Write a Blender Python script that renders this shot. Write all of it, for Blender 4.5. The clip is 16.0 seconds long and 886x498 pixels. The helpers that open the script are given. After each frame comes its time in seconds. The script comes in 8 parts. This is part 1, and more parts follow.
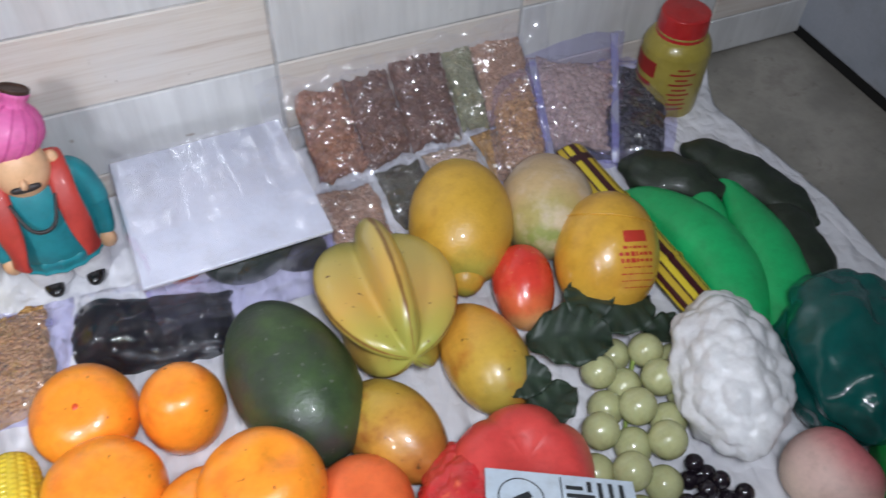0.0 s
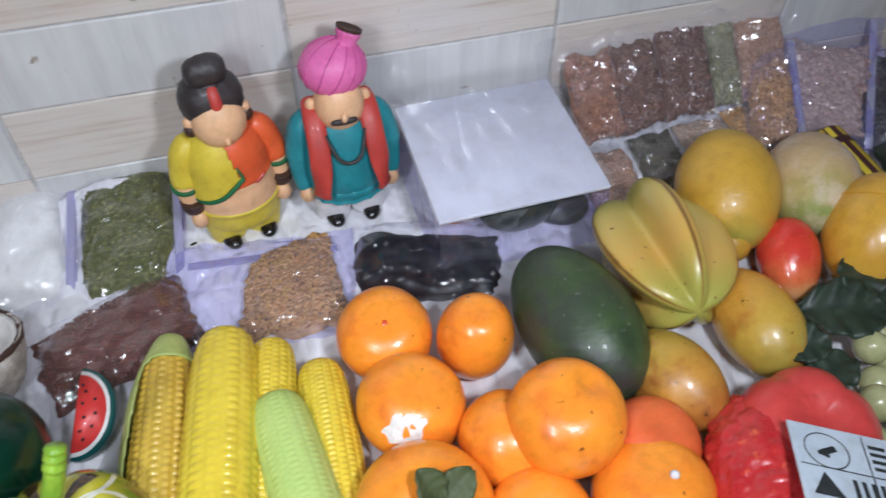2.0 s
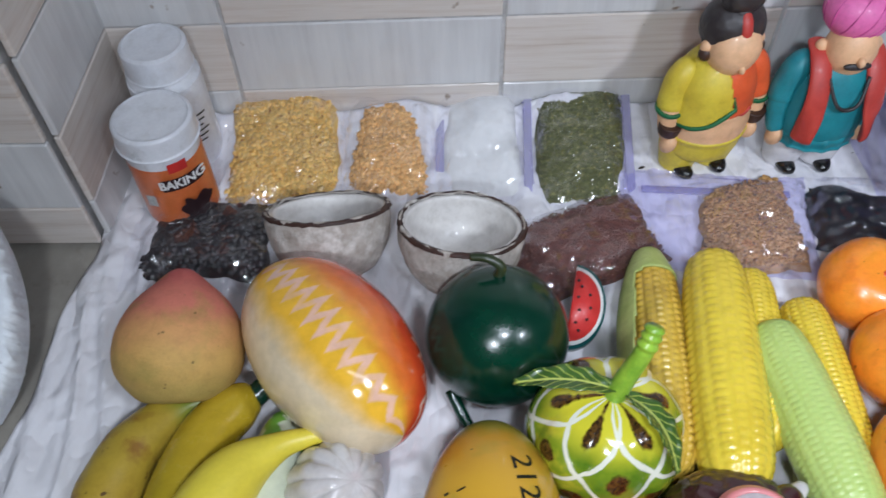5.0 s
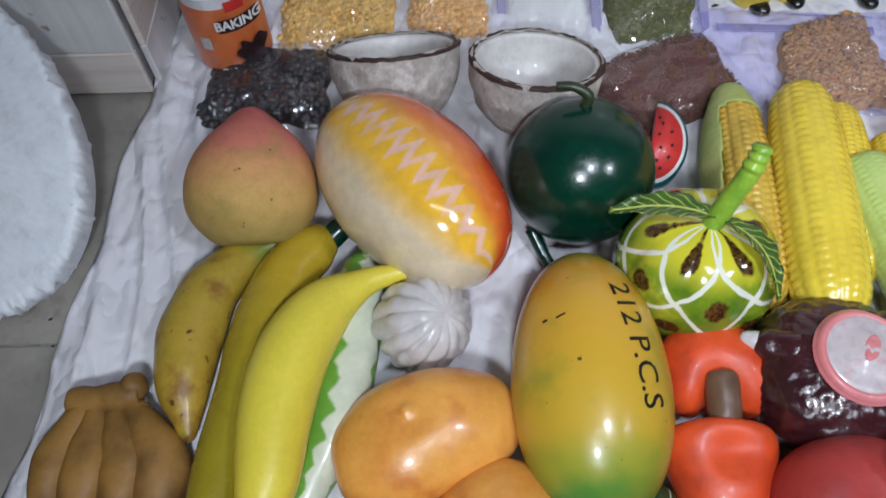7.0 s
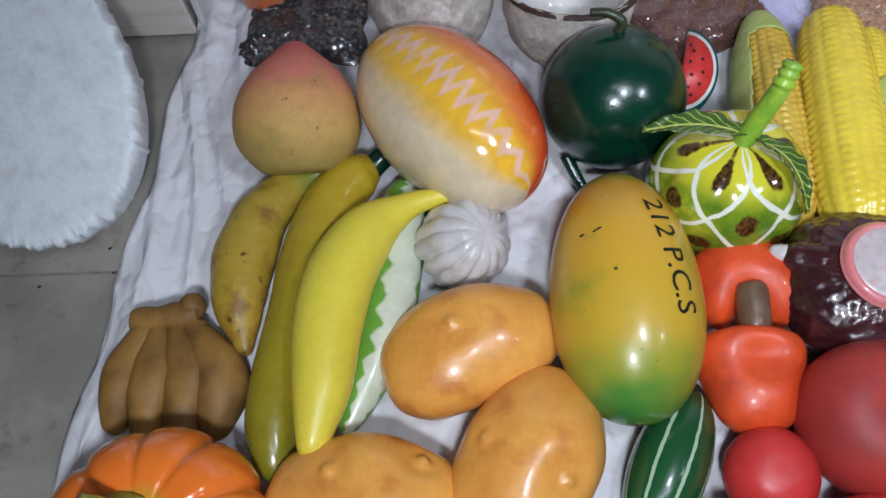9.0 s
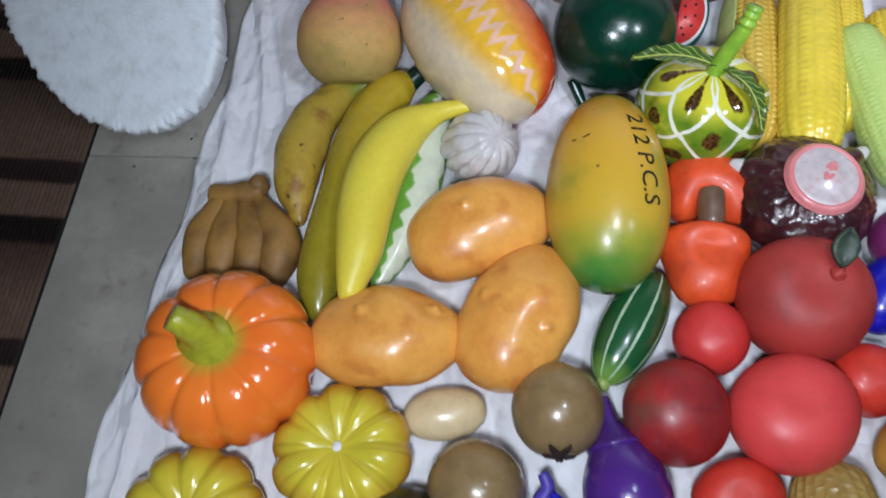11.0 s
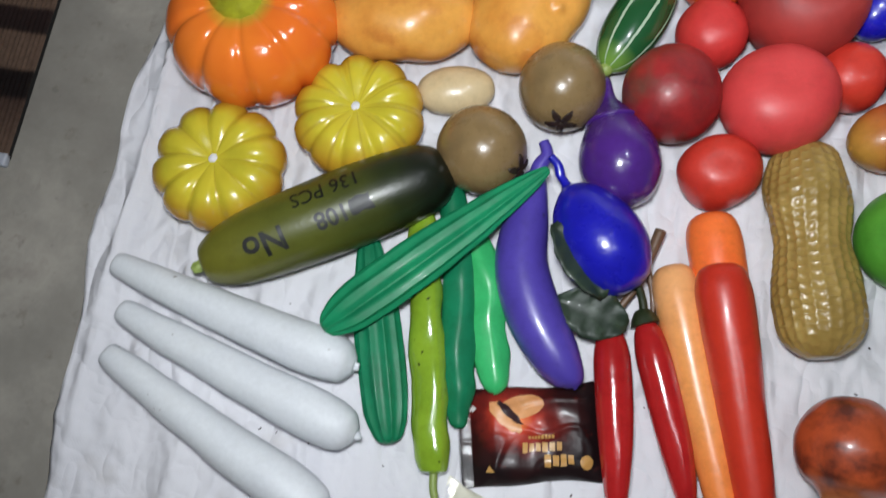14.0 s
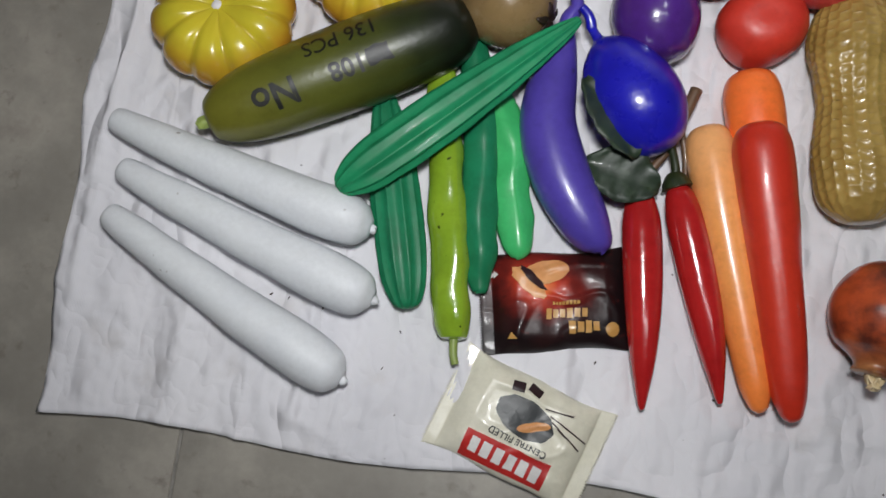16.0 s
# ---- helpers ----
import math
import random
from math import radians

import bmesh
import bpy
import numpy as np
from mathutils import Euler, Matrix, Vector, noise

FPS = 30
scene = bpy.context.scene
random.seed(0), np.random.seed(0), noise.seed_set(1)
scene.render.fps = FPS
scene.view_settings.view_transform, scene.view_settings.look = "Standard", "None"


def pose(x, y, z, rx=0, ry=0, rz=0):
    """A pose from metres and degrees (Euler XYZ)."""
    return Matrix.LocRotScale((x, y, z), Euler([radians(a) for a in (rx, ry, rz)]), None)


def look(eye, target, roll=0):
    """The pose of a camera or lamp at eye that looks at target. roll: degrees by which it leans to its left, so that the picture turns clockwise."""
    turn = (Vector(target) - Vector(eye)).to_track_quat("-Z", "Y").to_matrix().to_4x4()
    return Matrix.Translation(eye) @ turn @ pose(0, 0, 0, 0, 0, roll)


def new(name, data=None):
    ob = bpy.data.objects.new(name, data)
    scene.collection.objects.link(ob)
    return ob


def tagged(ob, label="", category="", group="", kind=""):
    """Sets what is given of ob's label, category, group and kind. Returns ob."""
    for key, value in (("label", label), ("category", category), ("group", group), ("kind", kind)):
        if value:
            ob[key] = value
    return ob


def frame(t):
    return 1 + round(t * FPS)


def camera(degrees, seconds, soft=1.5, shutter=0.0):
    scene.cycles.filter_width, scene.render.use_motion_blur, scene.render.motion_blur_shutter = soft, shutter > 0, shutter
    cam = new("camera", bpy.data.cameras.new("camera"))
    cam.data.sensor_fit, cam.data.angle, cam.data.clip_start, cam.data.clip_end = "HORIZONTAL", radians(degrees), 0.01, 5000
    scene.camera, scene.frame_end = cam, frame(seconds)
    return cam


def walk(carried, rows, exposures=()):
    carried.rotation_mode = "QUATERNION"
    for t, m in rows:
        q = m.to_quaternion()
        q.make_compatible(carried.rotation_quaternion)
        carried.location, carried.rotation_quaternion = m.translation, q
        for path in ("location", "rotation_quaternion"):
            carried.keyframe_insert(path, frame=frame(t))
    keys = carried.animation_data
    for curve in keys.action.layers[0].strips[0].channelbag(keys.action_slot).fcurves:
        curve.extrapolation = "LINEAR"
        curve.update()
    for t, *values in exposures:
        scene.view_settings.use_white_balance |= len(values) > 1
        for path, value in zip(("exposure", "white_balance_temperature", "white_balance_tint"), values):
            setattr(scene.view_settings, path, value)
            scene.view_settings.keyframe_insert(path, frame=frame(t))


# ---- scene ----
cam = camera(57.4, 16.0, shutter=0.5)
PATH = [
    (0, (0.473, -0.016, 0.584), (0.988, 1.191, -0.925), 1.9),
    (0.5, (0.431, -0.014, 0.588), (0.88, 1.228, -0.914), 1.3),
    (1, (0.382, -0.014, 0.598), (0.778, 1.247, -0.903), 0.3),
    (1.5, (0.349, -0.018, 0.588), (0.699, 1.228, -0.938), 0.3),
    (2, (0.306, -0.012, 0.587), (0.607, 1.241, -0.943), 0.1),
    (2.5, (0.267, -0.01, 0.577), (0.526, 1.228, -0.972), 0.4),
    (3, (0.208, -0.003, 0.579), (0.385, 1.251, -0.969), -0.5),
    (3.5, (0.151, -0.004, 0.575), (0.282, 1.247, -0.98), -0.3),
    (4, (0.101, -0.011, 0.574), (0.184, 1.238, -0.986), -0.1),
    (4.5, (0.059, -0.016, 0.575), (0.071, 1.222, -0.996), -0.9),
    (4.7, (0.039, -0.017, 0.577), (0.01, 1.22, -0.994), -1.4),
    (6.8, (-0.043, -0.043, 0.54), (-0.079, 1.011, -1.16), -2.8),
    (7, (-0.044, -0.044, 0.535), (-0.089, 0.979, -1.183), -3.3),
    (7.5, (-0.049, -0.047, 0.534), (-0.106, 0.951, -1.198), -4.0),
    (8, (-0.053, -0.053, 0.536), (-0.14, 0.939, -1.199), -5.7),
    (8.5, (-0.056, -0.067, 0.536), (-0.159, 0.887, -1.219), -6.9),
    (8.7, (-0.056, -0.074, 0.537), (-0.156, 0.878, -1.219), -7.1),
    (10.8, (-0.042, -0.16, 0.632), (-0.229, 0.671, -1.178), -10.3),
    (11, (-0.032, -0.184, 0.636), (-0.227, 0.657, -1.168), -9.9),
    (11.5, (-0.024, -0.213, 0.649), (-0.244, 0.498, -1.208), -13.1),
    (12, (-0.022, -0.227, 0.64), (-0.213, 0.379, -1.256), -13.1),
    (12.5, (-0.026, -0.249, 0.648), (-0.241, 0.358, -1.245), -15.4),
    (13, (-0.021, -0.287, 0.64), (-0.233, 0.278, -1.267), -15.6),
    (13.5, (-0.023, -0.303, 0.632), (-0.186, 0.228, -1.29), -11.8),
    (14, (-0.033, -0.332, 0.63), (-0.184, 0.174, -1.299), -9.7),
    (14.5, (-0.038, -0.351, 0.623), (-0.176, 0.111, -1.317), -9.2),
    (15, (-0.029, -0.35, 0.607), (-0.147, 0.061, -1.347), -9.4),
    (15.5, (-0.038, -0.355, 0.597), (-0.142, -0.041, -1.376), -11.3),
    (16, (-0.054, -0.367, 0.59), (-0.152, -0.06, -1.384), -10.2),
]
walk(cam, [(t, look(eye, target, roll)) for t, eye, target, roll in PATH], [(0, 0.24, 6400, 10), (2, 0.09, 6300, 10), (4, 0.04, 6150, 10), (7.5, -0.08, 6150, 11), (11, 0.0, 6050, 10), (13, 0.12, 6350, 10), (14, 0.12, 6600, 10), (15, 0.08, 6700, 11), (16, -0.1, 6950, 12)])


# ---- light: fixed spots replace the carried torch, with a dim added ceiling fill ----
world = bpy.data.worlds.new("room_air")
scene.world = world
world.use_nodes = True
world.node_tree.nodes["Background"].inputs[0].default_value = (0.75, 0.85, 1.0, 1)
world.node_tree.nodes["Background"].inputs[1].default_value = 0.012


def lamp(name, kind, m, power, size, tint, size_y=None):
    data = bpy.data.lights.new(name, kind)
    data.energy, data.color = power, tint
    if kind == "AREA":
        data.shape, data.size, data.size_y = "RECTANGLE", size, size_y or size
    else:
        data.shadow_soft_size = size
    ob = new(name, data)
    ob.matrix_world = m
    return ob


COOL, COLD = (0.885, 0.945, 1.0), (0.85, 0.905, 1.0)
# Three still lamps along the cloth's arms stand in for one moving torch.
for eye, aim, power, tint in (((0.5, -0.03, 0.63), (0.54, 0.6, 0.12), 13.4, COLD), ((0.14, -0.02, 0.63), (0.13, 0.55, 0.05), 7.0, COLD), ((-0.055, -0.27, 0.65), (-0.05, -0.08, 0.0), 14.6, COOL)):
    torch = lamp("torch_stand_in", "SPOT", look(eye, aim), power, 0.035, tint)
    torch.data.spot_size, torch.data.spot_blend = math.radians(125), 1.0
# Fill lamp added overhead for ambient light; no real fitting is known there.
lamp("ceiling_fill", "AREA", look((0.3, -0.6, 2.5), (0.3, 0.1, 0.0)), 4.5, 1.2, (0.86, 0.93, 1.0), 0.12)


# ---- materials ----
def col(r, g, b, k=1.0):
    """A linear colour from an everyday 0 to 255 one."""
    c = [k * (((v / 255 + 0.055) / 1.055) ** 2.4 if v > 10 else v / 3294) for v in (r, g, b)]
    grey = 0.3 * c[0] + 0.6 * c[1] + 0.1 * c[2]
    return tuple(0.95 * v + 0.05 * grey for v in c) + (1.0,)


class Nodes:
    """Short ways to add and join shader nodes."""

    def __init__(self, name):
        self.mat = bpy.data.materials.new(name)
        self.mat.use_nodes = True
        self.tree = self.mat.node_tree
        self.bsdf = self.tree.nodes["Principled BSDF"]
        self.place = self.add("ShaderNodeTexCoord")

    def add(self, kind, **inputs):
        node = self.tree.nodes.new(kind)
        for key, value in inputs.items():
            self.set(node, key, value)
        return node

    def set(self, node, key, value):
        socket = node.inputs[int(key[1:])] if key[0] == "i" and key[1:].isdigit() else node.inputs[key]
        if isinstance(value, bpy.types.NodeSocket):
            self.tree.links.new(value, socket)
        else:
            socket.default_value = value

    def noise(self, scale, detail=3.0, where=None, rough=0.55):
        node = self.add("ShaderNodeTexNoise", Scale=scale, Detail=detail, Roughness=rough)
        self.tree.links.new(where or self.place.outputs["Object"], node.inputs["Vector"])
        return node.outputs["Fac"]

    def ramp(self, fac, stops, smooth=False):
        node = self.add("ShaderNodeValToRGB")
        node.color_ramp.interpolation = "EASE" if smooth else "LINEAR"
        while len(node.color_ramp.elements) < len(stops):
            node.color_ramp.elements.new(0.5)
        for element, (pos, colour) in zip(node.color_ramp.elements, stops):
            element.position, element.color = pos, colour
        self.tree.links.new(fac, node.inputs[0])
        return node.outputs[0]

    def band(self, fac, low, high):
        node = self.add("ShaderNodeMapRange")
        for n, v in ((1, low), (2, high)):
            node.inputs[n].default_value = v
        self.tree.links.new(fac, node.inputs[0])
        return node.outputs[0]

    def math(self, op, a, b=0.0, c=0.0):
        node = self.add("ShaderNodeMath", i0=a, i1=b, i2=c)
        node.operation = op
        return node.outputs[0]

    def mix(self, fac, a, b, blend="MIX"):
        node = self.add("ShaderNodeMix")
        node.data_type, node.blend_type = "RGBA", blend
        for key, value in ((0, fac), (6, a), (7, b)):
            if isinstance(value, bpy.types.NodeSocket):
                self.tree.links.new(value, node.inputs[key])
            else:
                node.inputs[key].default_value = value
        return node.outputs[2]

    def uv(self):
        node = self.add("ShaderNodeSeparateXYZ")
        self.tree.links.new(self.place.outputs["UV"], node.inputs[0])
        return node.outputs[0], node.outputs[1]

    def xyz(self):
        node = self.add("ShaderNodeSeparateXYZ")
        self.tree.links.new(self.place.outputs["Object"], node.inputs[0])
        return node.outputs

    def bump(self, height, strength, distance=0.001):
        node = self.add("ShaderNodeBump", Strength=strength, Distance=distance, Height=height)
        self.tree.links.new(node.outputs[0], self.bsdf.inputs["Normal"])
        return node

    def done(self, colour, rough=0.4, coat=0.0, metal=0.0, sss=0.0, spec=0.5):
        b = self.bsdf
        self.set(b, "Base Color", colour)
        self.set(b, "Roughness", rough)
        b.inputs["Coat Weight"].default_value = coat
        b.inputs["Coat Roughness"].default_value = 0.08
        b.inputs["Metallic"].default_value = metal
        b.inputs["Specular IOR Level"].default_value = spec
        if sss:
            b.inputs["Subsurface Weight"].default_value = sss
            b.inputs["Subsurface Radius"].default_value = (0.006, 0.004, 0.003)
            b.inputs["Subsurface Scale"].default_value = 0.4
        return self.mat


def skin(name, base, alt=None, rough=0.4, coat=0.0, scale=28, along=None, jit=0.12, blotch=None, speck=None, bump=0.25, grain=260, sss=0.0, metal=0.0, islands=0.0, mott=1.0, spec=0.5):
    """The coloured surface of a thing: two tones mixed softly, or colours along its length, with stains, dots and fine relief."""
    n = Nodes(name)
    big, fine = n.noise(scale, 4), n.noise(grain, 2)
    if along:
        v = n.uv()[1]
        wob = n.math("MULTIPLY_ADD", big, jit * 2, n.math("SUBTRACT", v, jit))
        colour = n.ramp(wob, along, True)
    else:
        colour = n.mix(n.band(big, 0.36, 0.66), base, alt or tuple(0.8 * v for v in base[:3]) + (1,))
    if blotch:
        tone, size, low, high = blotch
        colour = n.mix(n.band(n.noise(size, 5), low, high), colour, tone)
    if speck:
        tone, size, low = speck
        colour = n.mix(n.band(n.noise(size, 1), low, low + 0.06), colour, tone)
    shade = n.ramp(fine, [(0.25, (0.95, 0.95, 0.95, 1)), (0.75, (1.03, 1.03, 1.03, 1))])
    colour = n.mix(1.0, colour, shade, "MULTIPLY")
    mid = n.noise(scale * 3.1, 5, rough=0.65)
    colour = n.mix(1.0, colour, n.ramp(mid, [(0.3, (1 - 0.14 * mott, 1 - 0.15 * mott, 1 - 0.17 * mott, 1)), (0.5, (1, 1, 1, 1)), (0.75, (1 + 0.06 * mott, 1 + 0.06 * mott, 1 + 0.05 * mott, 1))]), "MULTIPLY")
    if islands:
        each = n.add("ShaderNodeNewGeometry").outputs["Random Per Island"]
        colour = n.mix(1.0, colour, n.ramp(each, [(0.0, (1 - islands,) * 3 + (1,)), (0.6, (1, 1, 1, 1)), (1.0, (1 + 0.6 * islands,) * 3 + (1,))]), "MULTIPLY")
    n.bump(n.math("ADD", fine, n.math("MULTIPLY", mid, 1.4)), bump, 0.0006)
    return n.done(colour, n.math("MULTIPLY_ADD", n.math("ADD", n.math("MULTIPLY", big, 0.6), n.math("MULTIPLY", mid, 0.4)), 0.26, max(rough - 0.12, 0.03)), coat, metal, sss, spec)


def film_material(name, tint=(0.97, 0.97, 1.0, 1), haze=0.02, gloss_low=0.06, size=15, depth=0.055, stretch=(1, 1, 1)):
    """Thin clear plastic: see-through, glossy at a slant, crinkled."""
    n = Nodes(name)
    where = n.add("ShaderNodeMapping")
    where.inputs["Scale"].default_value = stretch
    n.tree.links.new(n.place.outputs["Object"], where.inputs["Vector"])
    relief = n.add("ShaderNodeBump", Strength=1.0, Distance=depth, Height=n.math("ABSOLUTE", n.math("SUBTRACT", n.noise(size, 2, where.outputs[0]), 0.5)))
    clear = n.add("ShaderNodeBsdfTransparent", Color=tint)
    gloss = n.add("ShaderNodeBsdfGlossy", Color=(1, 1, 1, 1), Roughness=0.09, Normal=relief.outputs[0])
    milk = n.add("ShaderNodeBsdfDiffuse", Color=(0.8, 0.8, 0.86, 1))
    facing = n.add("ShaderNodeLayerWeight", Blend=0.5, Normal=relief.outputs[0])
    first = n.add("ShaderNodeMixShader", i0=haze, i1=clear.outputs[0], i2=milk.outputs[0])
    last = n.add("ShaderNodeMixShader", i0=n.math("MULTIPLY_ADD", n.math("POWER", facing.outputs["Facing"], 2.5), 0.42, gloss_low), i1=first.outputs[0], i2=gloss.outputs[0])
    n.tree.links.new(last.outputs[0], n.tree.nodes["Material Output"].inputs["Surface"])
    return n.mat


def cloth_material():
    n = Nodes("white_cotton")
    weave = n.add("ShaderNodeTexWave", Scale=320.0, Distortion=1.5)
    n.tree.links.new(n.place.outputs["Object"], weave.inputs["Vector"])
    tone = n.ramp(n.noise(5, 5), [(0.3, col(214, 213, 219)), (0.7, col(232, 230, 234))])
    tone = n.mix(n.band(n.noise(17, 6), 0.62, 0.8), tone, col(204, 200, 200))
    tone = n.mix(n.band(n.noise(150, 2), 0.79, 0.81), tone, col(110, 104, 100))
    place = n.add("ShaderNodeMapping")
    place.inputs["Scale"].default_value = (2.2, 0.8, 1)
    n.tree.links.new(n.place.outputs["Object"], place.inputs["Vector"])
    crumple = n.math("ADD", n.math("ABSOLUTE", n.math("SUBTRACT", n.noise(13, 2, place.outputs[0], 0.5), 0.5)), n.math("MULTIPLY", n.math("ABSOLUTE", n.math("SUBTRACT", n.noise(30, 2), 0.5)), 0.45))
    n.bump(n.math("ADD", n.math("MULTIPLY", weave.outputs["Fac"], 0.003), crumple), 0.9, 0.02)
    return n.done(tone, 0.85, spec=0.2)


def floor_material():
    n = Nodes("polished_floor_tile")
    veins = n.noise(7, 7, rough=0.65)
    tone = n.ramp(veins, [(0.3, col(126, 121, 114)), (0.5, col(146, 141, 132)), (0.62, col(166, 160, 150)), (0.72, col(140, 133, 124))])
    tone = n.mix(n.band(n.noise(60, 4), 0.6, 0.8), tone, col(120, 113, 104))
    n.bump(n.noise(140, 3), 0.12, 0.0006)
    return n.done(tone, n.math("MULTIPLY_ADD", n.noise(25, 4), 0.25, 0.2), spec=0.4)


def wall_tile_material(wood):
    """Glazed wall tile, plain grey with faint upright streaks, or with beige wood grain."""
    n = Nodes("wood_grain_wall_tile" if wood else "grey_wall_tile")
    place = n.add("ShaderNodeObjectInfo")
    shift = n.add("ShaderNodeVectorMath", i0=n.place.outputs["Object"], i1=place.outputs["Location"])
    stretch = n.add("ShaderNodeMapping")
    stretch.inputs["Scale"].default_value = (5, 5, 120) if wood else (70, 20, 5)
    n.tree.links.new(shift.outputs[0], stretch.inputs["Vector"])
    streak = n.noise(1.0, 6, stretch.outputs[0], 0.65)
    cloud = n.noise(11, 5, shift.outputs[0])
    if wood:
        tone = n.ramp(streak, [(0.28, col(184, 166, 152)), (0.42, col(204, 192, 182)), (0.56, col(212, 203, 195)), (0.75, col(198, 184, 173))])
        tone = n.mix(n.math("MULTIPLY", n.band(cloud, 0.5, 0.75), 0.6), tone, col(206, 202, 200))
    else:
        tone = n.ramp(n.math("MULTIPLY_ADD", streak, 0.6, n.math("MULTIPLY", cloud, 0.4)), [(0.32, col(190, 188, 188)), (0.5, col(205, 204, 204)), (0.68, col(216, 215, 214))])
    tone = n.mix(n.band(n.noise(44, 3, shift.outputs[0]), 0.7, 0.76), tone, col(150, 134, 120))
    wave = n.math("ADD", n.math("MULTIPLY", n.noise(16, 2, shift.outputs[0]), 2.2), n.math("MULTIPLY", streak, 0.3))
    n.bump(wave, 0.35, 0.004)
    return n.done(tone, n.math("MULTIPLY_ADD", cloud, 0.16, 0.14), spec=0.6)


M = {}
M["cloth"], M["floor"], M["wall_wood"], M["wall_grey"] = cloth_material(), floor_material(), wall_tile_material(True), wall_tile_material(False)
M["grout"] = skin("pale_grout", col(190, 188, 188), col(164, 161, 158), 0.9, scale=60)
M["floor_grout"] = skin("grey_floor_grout", col(150, 146, 140), col(126, 122, 116), 0.9, scale=60)
M["plaster"] = skin("painted_plaster", col(205, 208, 210), col(190, 193, 196), 0.8, scale=3)
M["panel"] = skin("grey_laminate", col(176, 180, 190), col(160, 165, 176), 0.45, scale=6)
M["black"] = skin("plain_black", col(14, 13, 13), col(22, 20, 19), 0.8)
M["film"] = film_material("clear_plastic_film")
M["film_blue"] = film_material("bluish_plastic_film", (0.74, 0.72, 0.97, 1), 0.05)
M["film_lid"] = film_material("taut_plastic_film", haze=0.02, gloss_low=0.12, size=9, depth=0.022, stretch=(1.7, 0.35, 1))
M["film_thin"] = film_material("thin_clear_film", haze=0.004, gloss_low=0.035)
M["zip"] = film_material("lilac_zip_strip", (0.55, 0.5, 0.86, 1), 0.34, 0.05, 40, 0.01)


# ---- shapes ----
def spline(points, n):
    """n places on a smooth curve through the given ones."""
    p = np.array([points[0], *points, points[-1]], float)
    out = []
    for u in np.linspace(0, len(points) - 1 - 1e-9, n):
        k, f = int(u), u - int(u)
        a, b, c, d = p[k : k + 4]
        out.append(0.5 * (2 * b + (c - a) * f + (2 * a - 5 * b + 4 * c - d) * f * f + (3 * b - a - 3 * c + d) * f**3))
    return np.array(out)


def egg(length, width, lean=0.0, power=1.0, m=34):
    """The outline of an egg lying along x: rows of place and radius. lean: how much fatter its start is."""
    s = np.linspace(0, math.pi, m)
    return np.stack([length / 2 * (1 - np.cos(s)), width / 2 * np.sin(s) ** power * (1 + lean * np.cos(s))], 1)


def outline(points, m=44):
    p = spline(points, m)
    p[:, 1] = np.maximum(p[:, 1], 0)
    return p


def body(rows, n=40, bend=0.0, squash=(1.0, 1.0), form=None, sag=0.0, twist=0.0):
    """A closed skin swept along x through rows of (place, radius), bent sideways by so many degrees in all, with form(angle, share)
    to swell or pinch it. Its middle lies at the origin."""
    rows = np.asarray(rows, float)
    first = rows[:, 0].min()
    length = rows[:, 0].max() - first
    turn = math.radians(bend)
    bm = bmesh.new()
    layer = bm.loops.layers.uv.new("UVMap")

    def spine(a):
        s = a - first - length / 2
        if abs(turn) < 1e-4:
            return Vector((s, 0, 0)), Vector((0, 1, 0))
        r = length / turn
        f = s / r
        return Vector((r * math.sin(f), r * (1 - math.cos(f)), 0)), Vector((-math.sin(f), math.cos(f), 0))

    rings = []
    for k, (a, r) in enumerate(rows):
        centre, side = spine(a)
        v = (a - first) / max(length, 1e-6)
        ring = []
        for j in range(n):
            w = 2 * math.pi * j / n
            grow = r * (form(w, v) if form else 1.0)
            q = w + twist * v
            ring.append(bm.verts.new(centre + side * (grow * squash[0] * math.cos(q)) + Vector((0, 0, grow * squash[1] * math.sin(q)))))
        rings.append((v, ring))
    for (v0, low), (v1, high) in zip(rings, rings[1:]):
        for j in range(n):
            face = bm.faces.new((low[j], low[(j + 1) % n], high[(j + 1) % n], high[j]))
            for loop, uv in zip(face.loops, ((j / n, v0), ((j + 1) / n, v0), ((j + 1) / n, v1), (j / n, v1))):
                loop[layer].uv = uv
    for (v, ring), order in ((rings[0], -1), (rings[-1], 1)):
        face = bm.faces.new(ring[::order])
        for j, loop in enumerate(face.loops):
            loop[layer].uv = (j / n, v)
    bmesh.ops.recalc_face_normals(bm, faces=bm.faces)
    return bm


